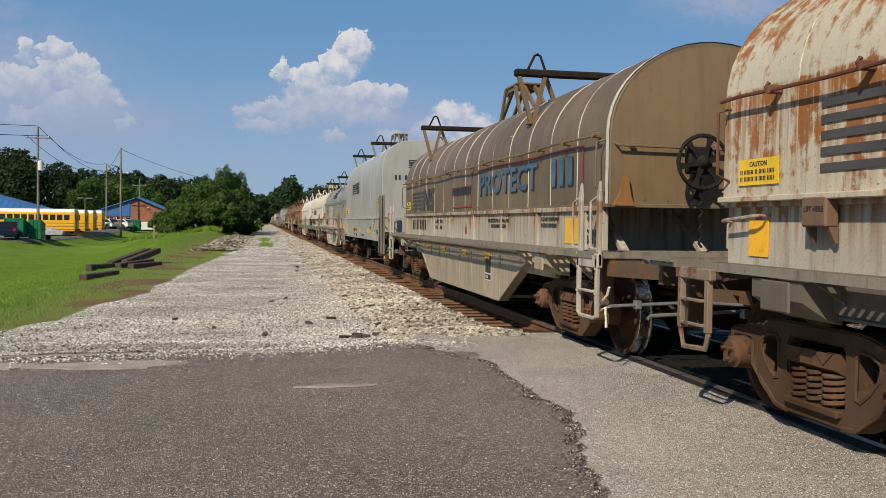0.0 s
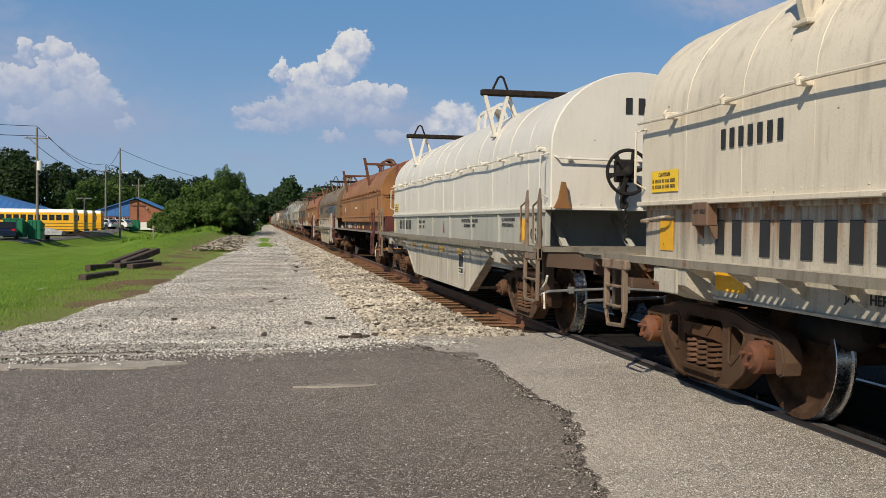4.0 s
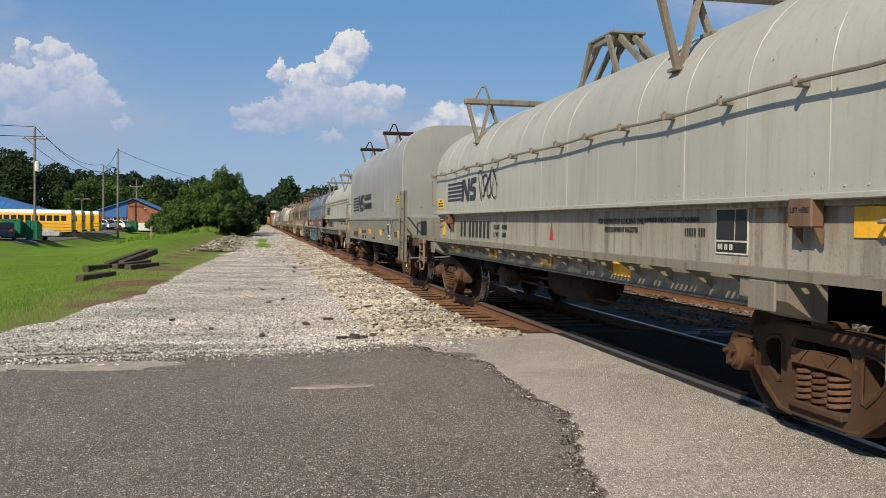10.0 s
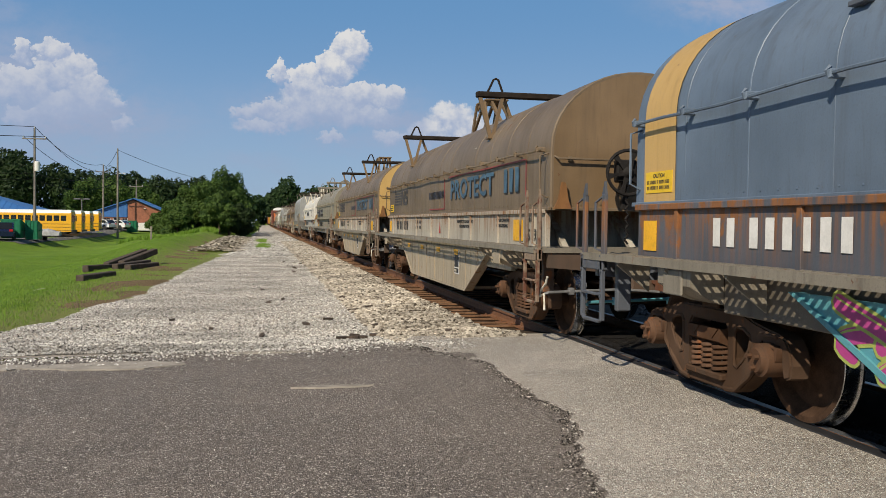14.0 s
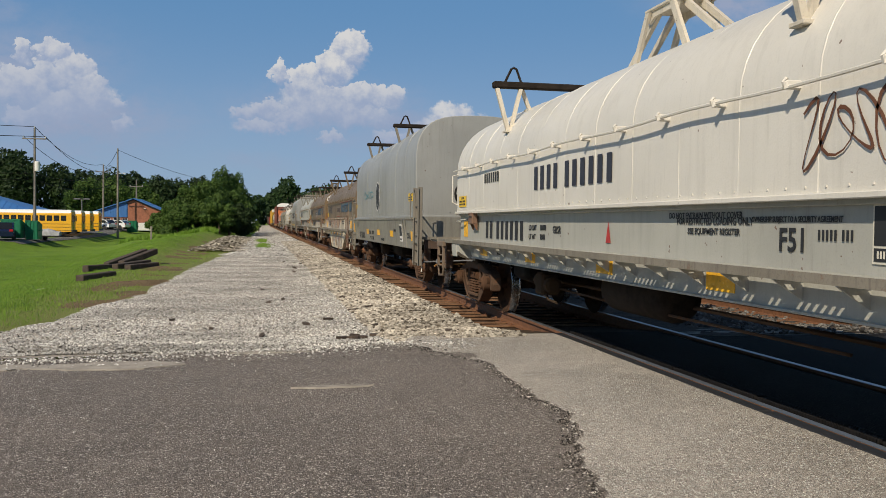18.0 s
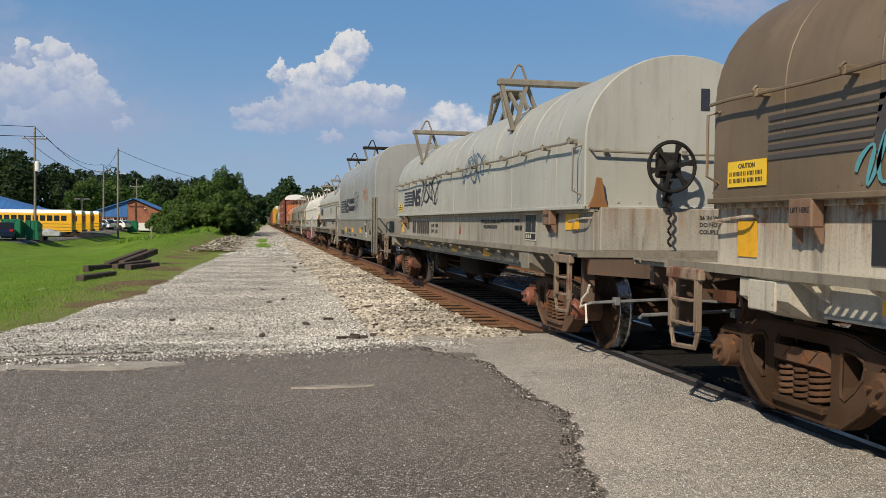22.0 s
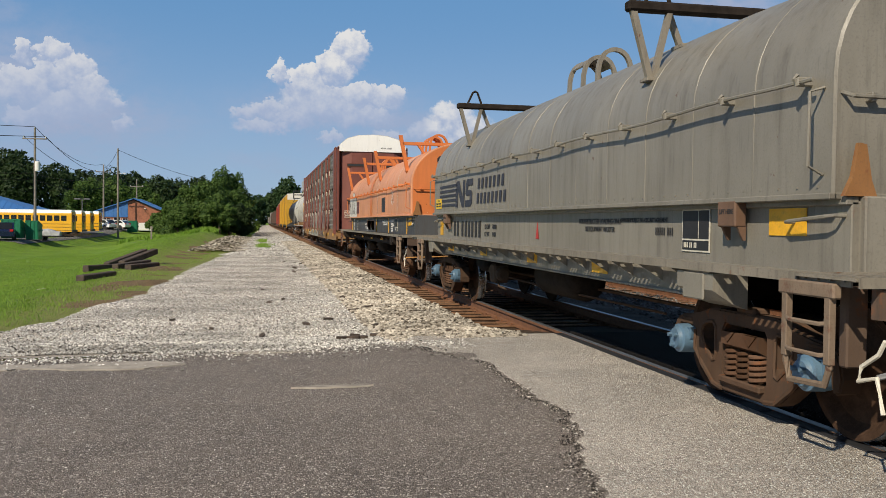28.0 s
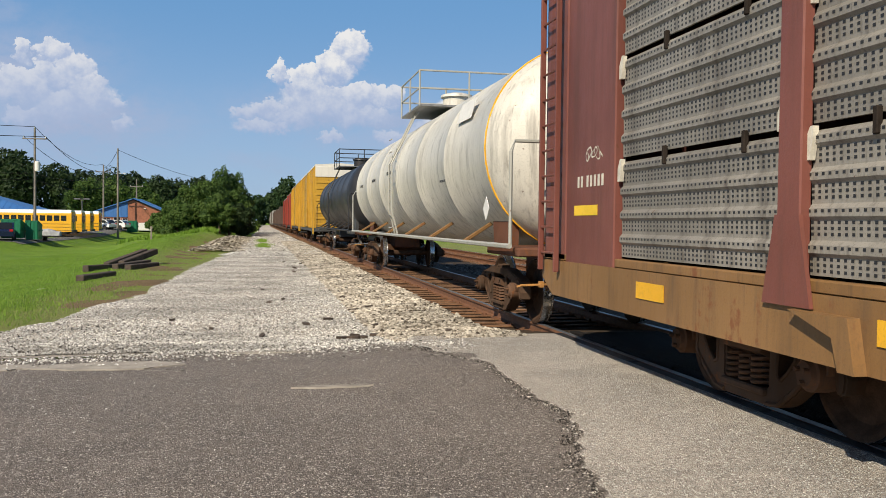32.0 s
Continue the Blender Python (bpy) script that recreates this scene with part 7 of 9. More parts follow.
plate("reflector", 0.85, 0.12, M_YELLOW, CAR_TWO, side_pose(-1.4605, 5.56, 1.02) @ LEAN)
plate("reflector", 0.42, 0.13, M_YELLOW, CAR_TWO, side_pose(-1.4735, 5.56, 1.145) @ LEAN)
word("2 INCH HF COMP SHOE", 0.055, M_NAVY, CAR_TWO, side_pose(-1.447, 5.3, 0.88) @ LEAN)
add(3, "belly", pal(P_MIDGREY, P_WHITEDIRTY, P_WHITEDIRTY, P_WHITEDIRTY, P_GREYFRAME, lift=P_GREYFRAME), "grey-hooded coil car with a red and green belly mural",
    [("archlogo", 1.46, 2.55, 3.08, 2.7), ("mural", 4, 3, 2.0, 0.55, 3.0, 1.64, P_RED, M_WHITE, P_GREENM, -1.176, 0.8, 0.12), ("mural", 6, 3, 2.6, 0.36, 3.2, 1.15, P_RED, M_WHITE, P_PINKPALE, -1.197, 0.7, 0.08), ("mural", 8, 3, 2.6, 0.62, 2.7, 0.32, P_RED, M_WHITE, P_PINKPALE, -1.256, 0.7, 0.10), ("mural", 5, 4, 2.2, 0.45, -0.25, 0.42, P_GREENM, P_DARKGREENM, None, -1.257, 0.75, 0.05), ("scrawl", 7, 0.7, 0.28, 0.0, 1.75, 0.018, P_STRIPE), ("scrawl", 9, 0.75, 0.42, 4.6, 1.76, 0.03, P_RED)], yoke="loop", brake=False)
add(4, "flat", cream_flat, "cream coil car with round hood and black stencils", [("low", "GBSR", 0.09, 1.6, 1.3), ("low", "F51", 0.16, -3.3, 1.24), ("low", "DO NOT ENTRAIN WITHOUT COVER", 0.05, -1.6, 1.47), ("bars", (4, 6), 0.30, 2.1, 1.85, M_NAVY, 0.0), ("bars", (7,), 0.15, 4.7, 2.0, M_BLACK, 0.0), ("endbars", (3, 3, 2, 6), 0.07, -0.3, 2.6, M_NAVY)], cap=M_RUSTIRON)
add(5, "belly", pal(P_BRIGHT, P_WHITE, P_WHITEDIRTY, P_WHITE, P_GREYFRAME, lift=P_BRIGHT), "bright white coil car with round hood", [("endbars", (3,), 0.2, -0.2, 2.8, M_BLACK)], yoke="loop")
add(6, "flat", rust_flat, "rust-orange coil car with maroon sill and white stencils", [("bars", (4, 5), 0.09, 0.9, 1.9, M_CREAM, 0.0), ("bars", (3,), 0.2, 5.2, 1.85, M_CREAM, 0.1)], post=True, yoke="loop", brake=False)
add(7, "belly", pal(P_BROWN, P_WHITEDIRTY, P_BELLY, P_WHITEDIRTY, P_GREYFRAME, lift=P_TAN, ladder=P_WHITEDIRTY), "brown-hooded coil car with blue lettering and rusty pale belly", [("protect",), ("endpanel", P_TAN), ("endscrawl", 71, 0.7, 0.45, -0.1, 2.75, 0.02, M_WHITE), ("endbars", (2, 6), 0.12, -0.2, 1.75, M_BLACK), ("scrawl", 77, 0.75, 0.62, 6.62, 1.72, 0.02, M_WHITE), ("scrawl", 78, 0.5, 0.3, 6.5, 1.85, 0.025, P_LIME)])
add(8, "flat", rust_flat, "rust-orange coil car with dark name panels and a brick-red end", [("panel", 1.15, 0.50, 4.17, 1.68, M_MAROON), ("bars", (3,), 0.36, 3.92, 1.75, M_WHITE, 0.0), ("word", "FOR USE ON", 0.065, -0.87, 1.93, M_CREAM), ("word", "THRU", 0.065, -0.87, 1.82, M_CREAM), ("bars", (3, 4), 0.065, -1.38, 1.93, M_CREAM, 0.0), ("bars", (3, 4), 0.065, -1.38, 1.82, M_CREAM, 0.0), ("endpanel", P_REDEND), ("panel", 0.01, 0.01, 0, 1.8, M_MAROON), ("endbars", (3,), 0.2, -0.1, 2.85, M_WHITE)], post=True, yoke="loop")
add(9, "flat", brown_flat, "brown-hooded coil car with blue lettering and white sill", [("protect",), ("endpanel", P_TAN)])
add(10, "flat", white_flat, "off-white coil car with round hood and a black sprayed scrawl", [("logo", 5.62, 1.80, 0.38, M_NAVY), ("scrawl", 21, 1.1, 0.6, 3.2, 1.74, 0.02, M_BLACK), ("endbars", (2,), 0.24, 0.2, 2.72, M_NAVY)])
add(11, "tall", grey_tall, "grey coil car with tall insulated hood and black emblem", BIGWORDS + [("endlogo", 0.0, 2.95, 0.26), ("endword", "CS31A", 0.12, 0.25, 2.68, M_NAVY)], brake=False, yoke=None)
add(12, "flat", white_flat, "off-white coil car with rust-stained hood and small scrawl", [("logo", 5.62, 1.80, 0.38, M_NAVY), ("scrawl", 22, 0.7, 0.4, 3.1, 1.8, 0.012, M_BLACK), ("endbars", (2,), 0.24, 0.2, 2.72, M_NAVY)], brake=False)
add(13, "belly", pal(P_BLUE, P_NAVYF, P_TEAL, P_NAVYF, P_GREYFRAME, lift=P_NAVYF, sill=P_NAVYF, ladder=P_NAVYF, ink=M_WHITE, lever=P_TEAL, handle=P_TEAL, low=P_SKIRT, gusset=P_GREYFRAME), "blue coil car with buff stripes and a teal belly mural",
    [("stripe", -6.35, 0.62, P_STRIPE), ("stripe", 6.35, 0.62, P_STRIPE), ("endword", "FOR USE ON", 0.1, -0.55, 2.75, M_CAUTION), ("endword", "THRU", 0.1, -0.1, 2.6, M_CAUTION), ("endbars", (2, 6), 0.1, 0.32, 2.75, M_WHITE), ("endbars", (2, 6), 0.1, 0.32, 2.6, M_WHITE), ("endbars", (4,), 0.22, -0.05, 2.92, P_NAVYF), ("endbars", (2, 6), 0.14, 0.5, 1.68, M_WHITE),
     ("mural", 14, 7, 6.6, 0.40, 3.5, 0.56, P_MAGENTA, P_LIME, P_LIME, -1.256), ("mural", 15, 3, 1.3, 0.45, -2.3, 0.45, P_LIME, P_MAGENTA, P_MAGENTA, -1.258), ("mural", 13, 5, 5.0, 0.62, 2.75, 0.33, P_TEAL, M_BLACK, P_TEALD, -1.260)], yoke="loop")
add(14, "belly", brown_belly, "brown-hooded coil car with worn blue lettering and tan end", [("protect",), ("endpanel", P_TAN)])
add(15, "belly", brown_belly, "brown-hooded coil car with faded lettering and a tan end", [("protect",), ("endpanel", P_STRIPE)])
add(16, "flat", dict(grey_flat, wt=("223500", "62500")), "grey-tan coil car with round hood and dark emblem", [("logo", 5.82, 1.70, 0.47, M_NAVY), ("bars", (7,), 0.17, 2.74, 1.98, M_NAVY, 0.18, 1.0), ("bars", (8,), 0.17, 2.80, 1.74, M_NAVY, 0.18, 0.96), ("endlogo", -0.55, 2.85, 0.24), ("endword", "CS30", 0.13, -0.15, 2.62, M_NAVY), ("endbars", (2, 6), 0.11, 0.0, 1.85, M_NAVY)], yoke="loop", brake=False)
add(17, "flat", pal(P_BRIGHT, P_WHITE, P_WHITE, P_WHITEDIRTY, P_GREYFRAME, lift=P_CREAM, wheel=M_RUSTIRON, lever=M_ORANGEHOSE), "white coil car with black stencils and a brown scrawl", [("low", "GBSR", 0.09, 1.6, 1.3), ("low", "F51", 0.16, -3.3, 1.24), ("low", "DO NOT ENTRAIN WITHOUT COVER", 0.05, -1.6, 1.47), ("bars", (4, 6), 0.30, 2.1, 1.85, M_NAVY, 0.0), ("bars", (7,), 0.15, 4.7, 2.05, M_BLACK, 0.0), ("scrawl", 31, 0.9, 0.6, -3.7, 1.72, 0.014, M_RUSTIRON), ("endword", "FOR USE ON", 0.07, -0.35, 2.6, M_NAVY), ("endbars", (3, 3, 5), 0.07, -0.35, 2.48, M_NAVY), ("endbars", (2, 6), 0.12, 0.2, 1.72, M_NAVY)])
add(18, "tall", grey_tall, "grey coil car with tall insulated hood and a round badge", [("endbars", (3, 4), 0.1, 0.25, 2.55, M_NAVY), ("scrawl", 41, 2.2, 0.3, 3.9, 2.1, 0.02, P_TEAL)], yoke=None)
add(19, "belly", pal(P_BROWN, P_WHITEDIRTY, P_RUSTWHITE, P_WHITEDIRTY, P_GREYFRAME, lift=P_BROWN), "brown-hooded coil car with beige sprayed shapes over its belly", [("protect",), ("endpanel", P_TAN), ("mural", 61, 6, 5.2, 0.60, 2.7, 0.34, P_BEIGEM, P_RUSTMUR, P_PALEM, -1.257, 0.6, 0.04), ("mural", 62, 5, 4.4, 0.36, 4.2, 1.16, P_BEIGEM, P_RUSTMUR, P_PALEM, -1.197, 0.55, 0.03)], brake=False)
add(20, "flat", brown_flat, "brown coil car with white scrawls on its tan end", [("low", "CS-17", 0.12, -5.4, 1.24), ("protect",), ("endpanel", P_TAN), ("endscrawl", 81, 0.62, 0.55, -0.95, 2.5, 0.03, M_WHITE), ("endscrawl", 82, 0.75, 0.55, 0.05, 2.45, 0.03, M_WHITE), ("scrawl", 83, 0.5, 0.5, -0.1, 1.6, 0.02, M_WHITE), ("scrawl", 84, 0.4, 0.4, 4.9, 1.6, 0.02, P_TEAL)])
add(21, "flat", white_flat, "off-white coil car with black sprayed scrawls", [("logo", 5.62, 1.80, 0.38, M_NAVY), ("scrawl", 91, 1.9, 0.7, 3.3, 1.72, 0.026, M_BLACK), ("scrawl", 92, 1.4, 0.7, -0.9, 2.0, 0.02, M_BLUEPAINT), ("endbars", (2,), 0.24, 0.2, 2.72, M_NAVY)], cap=P_REDEND)
add(22, "tall", dict(grey_tall, wt=("221600", "64400")), "grey coil car with tall insulated hood, black emblem and red scrawl", BIGWORDS + [("scrawl", 95, 1.6, 0.9, 0.3, 1.7, 0.014, M_BLACK), ("scrawl", 96, 1.1, 0.6, -2.6, 2.0, 0.022, P_SAFETY2), ("endlogo", -0.2, 2.95, 0.24), ("endword", "CS31A", 0.12, 0.15, 2.7, M_NAVY)], brake=False, yoke=None)
add(23, "flat", dict(white_flat, wt=("225200", "60800")), "off-white coil car with dark emblem and a thin scrawl", [("low", "CS-18", 0.14, -5.35, 1.24), ("logo", 5.62, 1.80, 0.38, M_NAVY), ("scrawl", 101, 1.2, 0.5, -1.6, 1.75, 0.01, M_BLACK)], brake=False)
add(24, "belly", pal(P_BRIGHT, P_WHITE, P_PINK, P_WHITEDIRTY, P_PALEGREY, lift=P_BRIGHT, ladder=P_WHITE, low=P_SKIRT, gusset=P_WHITEDIRTY), "white coil car with pink sprayed belly panel", [("endbars", (3,), 0.24, -0.3, 2.82, M_BLACK), ("endword", "FOR USE ON", 0.1, -0.95, 2.62, M_BLACK), ("endbars", (3, 6), 0.1, 0.05, 2.62, M_BLACK), ("endword", "THRU", 0.1, -0.45, 2.45, M_BLACK), ("endbars", (6,), 0.1, 0.0, 2.45, M_BLACK), ("endbars", (3, 6), 0.14, -0.1, 1.66, M_BLACK), ("mural", 111, 5, 4.6, 0.5, 2.6, 0.36, P_PINK, M_BLACK, P_RED, -1.258)], yoke="loop", brake=False)
add(25, "flat", grey_flat, "grey-tan coil car with round hood and dark emblem", [("logo", 5.82, 1.70, 0.47, M_NAVY)], yoke="loop", brake=False)
add(26, "flat", pal(P_GREYW, P_GREYW, P_GREYW, P_GREYFRAME, P_GREYFRAME, lift=P_GREYFRAME, low=P_SKIRT), "grey coil car with round hood, emblem and blue bearing caps", [("logo", 5.82, 1.70, 0.47, M_NAVY), ("bars", (7,), 0.17, 2.74, 1.98, M_NAVY, 0.18, 1.0), ("bars", (8,), 0.17, 2.80, 1.74, M_NAVY, 0.18, 0.96)], yoke="loop", brake=False, cap=paint("blue_cap", (0.075, 0.140, 0.205), 0.2, 0.3))
# skirt and gussets in M_DARKBEAM paint the shade below the walkway
add(27, "flat", pal(P_SAFETY, P_DARKGREY, M_DARKBEAM, P_GREYFRAME, P_GREYFRAME, lift=P_SAFETY2, ink=M_WHITE, lever=M_ORANGEHOSE, noend=1, plain_hood=1, gusset=M_DARKBEAM, num=()), "faded orange coil car with two hoods on a dark grey body",
    [("endpanel", P_SAFETY2), ("panel", 0.7, 0.42, -2.2, 1.72, M_BLACK), ("panel", 0.7, 0.42, 4.6, 1.74, M_MAROON), ("scrawl", 121, 0.35, 0.5, -4.2, 1.85, 0.012, M_WHITE), ("stripe", 0.35, 0.5, P_SAFETY2),
     ("stripe", -5.2, 0.05, M_CREAM), ("stripe", -1.2, 0.05, M_CREAM), ("bubble", 122, 2.72, 0.92, 7.31, 1.62, P_MURALW, M_BLACK, -1.176)], post=True, yoke=None, rodmat=P_SAFETY2)
ORANGE = TRAIN[-1][0]
ORANGE_HL = length(27) / 2 - 1.42
for ob in list(ORANGE.children):
    if ob.name.startswith("lifting_frame"):
        ob.matrix_local = pose(0, -6.32 if ob.location.y < 0 else 7.05, 0)
    elif ob.name.startswith("lift_lug"):
        ob.matrix_local = pose(0, 0.45 if ob.location.y > 0 else -0.45, -0.12) @ ob.matrix_local
for y in (-1.38, 1.56):
    link("lifting_frame", shared("lift_post", lift_post_fn), P_SAFETY2, ORANGE, "", pose(0, y, 0.0))
for y in (-4.2, 4.4):
    link("roof_yoke", shared("loop", loop_fn), P_SAFETY2, ORANGE, "", pose(0, y, 0))
bm = bmesh.new()
ribbon(bm, [(0.0, 0.11), (0.2, 0.10), (0.55, 0.08), (0.85, 0.06)], 0.22, 0.0)
ribbon(bm, [(0.03, 0.16), (0.4, 0.15), (0.88, 0.12)], 0.12, 0.001)
part("painted_patch", bm, M_BLACK, ORANGE, "black painted-over patch", m=end_pose(-0.45, -ORANGE_HL - 0.022, 2.80))
word("2 IN HF COMP", 0.07, M_WHITE, ORANGE, side_pose(-1.088, -6.55, 1.35))
word("WHEN EMPTY", 0.06, M_WHITE, ORANGE, side_pose(-1.088, -3.55, 1.44))
word("RETURN TO", 0.05, M_WHITE, ORANGE, side_pose(-1.088, -3.55, 1.36))
for k in range(3):
    bars((4, 6), 0.045, M_WHITE, ORANGE, side_pose(-1.088, -3.55, 1.29 - 0.06 * k))
word("KEEP OFF", 0.07, M_CREAM, ORANGE, end_pose(0.05, -ORANGE_HL - 0.735, 0.96))
for y in (2.2, -0.3, -3.0, -6.2):
    plate("upright_reflector", 0.09, 0.42, M_YELLOW if y != 2.2 else M_WHITE, ORANGE, side_pose(-1.087, y, 1.13))
plate("upright_reflector", 0.24, 0.42, M_YELLOW, ORANGE, side_pose(-1.087, 7.09, 1.12))
plate("upright_reflector", 0.10, 0.42, M_WHITE, ORANGE, side_pose(-1.087, 6.41, 1.12))
word("WHEN EMPTY", 0.07, P_PALEGREY, ORANGE, side_pose(-1.088, 5.38, 1.43), width=0.60)
word("RETURN", 0.07, P_PALEGREY, ORANGE, side_pose(-1.088, 5.24, 1.33), width=0.34)
bars((2, 3, 3), 0.06, P_PALEGREY, ORANGE, side_pose(-1.088, 5.38, 1.235), w=0.6)
bars((4, 3), 0.06, P_PALEGREY, ORANGE, side_pose(-1.088, 5.28, 1.14), w=0.6)
badge = TRAIN[18][0]
for r, mt, z in ((0.42, M_WHITE, 0.0), (0.38, M_BLACK, 0.002), (0.26, P_PALEGREY, 0.003), (0.24, M_BLACK, 0.004)):
    bm = bmesh.new()
    lathe(bm, [(-0.001 - z, r), (0.001, r)], 28, "x", (-1.372, 0.7, 2.16))
    part("badge_disc", bm, mt, badge)


# ---- train: other cars ----
def ends(root, h, frame_m, lever=None, ladders=True, tc=None, cap=None):
    for s in (-1, 1):
        link("coupler", shared("coupler", coupler_fn), M_RUSTIRON, root, "", pose(0, s * (h - 0.72), 0.80, 0, 0, 0 if s < 0 else 180))
        link("air_hose", shared("hose", hose_fn), M_BLACK, root, "", pose(0.3, s * (h - 0.7), 0.68, 0, 0, 0 if s < 0 else 180))
        link("uncoupling_lever", shared("lever", lever_fn), lever or M_GREYIRON, root, "", pose(0, s * (h - 0.62), 0.62, 0, 0, 0 if s < 0 else 180))
        truck(root, s * (tc or h - 2.6), M_TRUCK, cap or M_BOLSTER)


def auto_rack(s0, s1):
    """Tall rack car: brown frame, galvanised corrugated screens in four tiers, white-topped end doors."""
    L = s1 - s0
    h = L / 2
    b = h - 0.68
    root = tagged(empty("auto_rack_car"), "brown auto rack car with grey corrugated screens and sprayed murals", "freight car", "cars of the freight train")
    bm = bmesh.new()
    for s in (-1, 1):
        prism(bm, [(-b, 1.02), (b, 1.02), (b, 0.82), (b - 0.35, 0.64), (b * 0.5, 0.615), (-b * 0.5, 0.615), (0.35 - b, 0.64), (-b, 0.82)], s * 1.44, s * 1.52, "x")
    box(bm, -1.5, 1.5, -b, b, 0.98, 1.02)
    box(bm, -0.4, 0.4, -b, b, 0.62, 0.98, 0.02)
    for s in (-1, 1):
        box(bm, -1.45, 1.45, s * b, s * (b - 0.2), 0.70, 1.05, 0.02)
    part("underframe", bm, P_RACKSILL, root, "rusty ochre side sill")
    for s in (-1, 1):
        for z0, z1 in ((4.50, 4.62), (1.02, 1.10)):
            bm = bmesh.new()
            box(bm, s * 1.39, s * 1.50, -b, b, z0, z1, 0.01)
            part("side_rail", bm, P_RACK if z0 > 2 else P_RACKSILL, root)
    roof = [(-1.45, 4.60), (-1.38, 4.72), (-1.1, 4.98), (-0.6, 5.12), (0, 5.16), (0.6, 5.12), (1.1, 4.98), (1.38, 4.72), (1.45, 4.60)]
    bm = bmesh.new()
    n = int(2 * b / 1.2)
    for k in range(n):
        y0, y1 = -b + 2 * b * k / n, -b + 2 * b * (k + 1) / n
        o = 0.012 * (k % 2)
        prism(bm, [(x * (1 + o * 0.3), z + o) for x, z in roof], y0, y1)
    part("roof", bm, P_ROOFG, root, "pale corrugated roof")
    # posts
    bm = bmesh.new()
    box(bm, -1.54, -1.46, -0.12, 0.12, 1.02, 4.6, 0.01)
    prism(bm, [(-0.125, 1.48), (0.125, 1.48), (0.25, 0.93), (-0.25, 0.93)], -1.55, -1.523, "x")
    post = mesh_of("post", bm)
    ys = [-11.9, -9.1, -7.2, -4.3, -1.4, 1.4, 4.3, 7.2, 9.1, 11.9]
    nb = len(ys) - 1
    widths = [round(ys[i + 1] - ys[i] - 0.22, 2) for i in range(nb)]
    rows = ((1.12, 1.98), (2.02, 2.90), (2.94, 3.80), (3.84, 4.50))
    panels, holes = {}, {}
    for wd, row in [(w, k) for w in sorted(set(widths)) for k in range(4)]:
        z0, z1 = rows[row]
        bm = bmesh.new()
        prof = []
        n = max(3, round((z1 - z0) / 0.215))
        for k in range(n):
            a, c = z0 + (z1 - z0) * k / n, z0 + (z1 - z0) * (k + 1) / n
            prof += [(-1.452, a), (-1.456, a + (c - a) * 0.52), (-1.478, a + (c - a) * 0.62), (-1.478, a + (c - a) * 0.84), (-1.452, a + (c - a) * 0.97)]
        prism(bm, prof + [(-1.43, z1), (-1.43, z0)], -wd / 2, wd / 2)
        panels[wd, row] = mesh_of("screen_panel", bm)
        V, F = [], []
        for k in range(n):
            d = (z1 - z0) / n
            for f, x in ((0.10, -1.4555), (0.26, -1.4565), (0.42, -1.4575), (0.73, -1.480)):
                for j in range(int(wd / 0.062)):
                    y, zz = -wd / 2 + 0.04 + 0.062 * j, z0 + d * (k + f)
                    V += [(x, y, zz), (x, y + 0.026, zz), (x, y + 0.026, zz + 0.018), (x, y, zz + 0.018)]
                    F.append((len(V) - 4, len(V) - 3, len(V) - 2, len(V) - 1))
        me = bpy.data.meshes.new("punched_holes")
        me.from_pydata(V, [], F)
        holes[wd, row] = me
    bm = bmesh.new()
    prism(bm, [(0.0, -0.10), (0.05, -0.10), (0.05, 0.02), (0.0, 0.10), (-0.03, 0.10), (-0.03, 0.04)], -1.50, -1.462, "x")
    clip = mesh_of("clip", bm)
    bm = bmesh.new()
    box(bm, -1.50, -1.462, -0.02, 0.02, -0.10, 0.05, 0.006)
    latch = mesh_of("latch", bm)
    for s in (0, 180):
        m = pose(0, 0, 0, 0, 0, s)
        for i, y in enumerate(ys):
            if 0 < i < nb:
                link("post", post, P_RACK, root, "", m @ pose(0, y, 0))
            if s == 0:
                for z in (2.0, 2.92, 3.82):
                    for d in (-0.17, 0.17):
                        link("clip", clip, M_CREAM, root, "pale panel clip", pose(0, y + d * 0.85, z + (0.10 if d > 0 else -0.10), 0, 0, 0 if d < 0 else 0))
                    for d in (0.6, 1.2 if i in (1, 7) else 1.8):
                        if i < nb:
                            link("latch", latch, M_DARKBEAM, root, "dark hanging latch", pose(0, y + d, z))
        for i in range(nb):
            yc = (ys[i] + ys[i + 1]) / 2
            for k in range(4):
                p = link("screen_panel", panels[widths[i], k], P_GALV, root, "", m @ pose(0, yc, 0))
                if s == 0 and k < 4:
                    tagged(link("punched_holes", holes[widths[i], k], M_BLACK, p), kind="stuff")
    # end doors
    for s in (-1, 1):
        bt = bmesh.new()
        for sx in (-1, 1):
            bm = bmesh.new()
            prof = [(sx * 0.02, -0.20), (sx * 0.9, -0.18), (sx * 1.3, -0.02), (sx * 1.44, 0.12), (sx * 1.44, 0.2), (sx * 0.03, 0.2)]
            prism(bm, [(x, s * (b - 0.2) - s * y) for x, y in prof], 1.04, 4.42, "z")
            part("end_door", bm, P_RACK, root, "reddish brown end door")
        prism(bt, [(-1.42, 4.42), (-1.42, 4.62), (-1.36, 4.74), (-1.08, 4.96), (-0.6, 5.10), (0, 5.14), (0.6, 5.10), (1.08, 4.96), (1.36, 4.74), (1.42, 4.62), (1.42, 4.42)], s * (b - 0.2), s * (b + 0.03))
        cap = part("white_door_top", bt, P_DOORW, root, "white painted top")
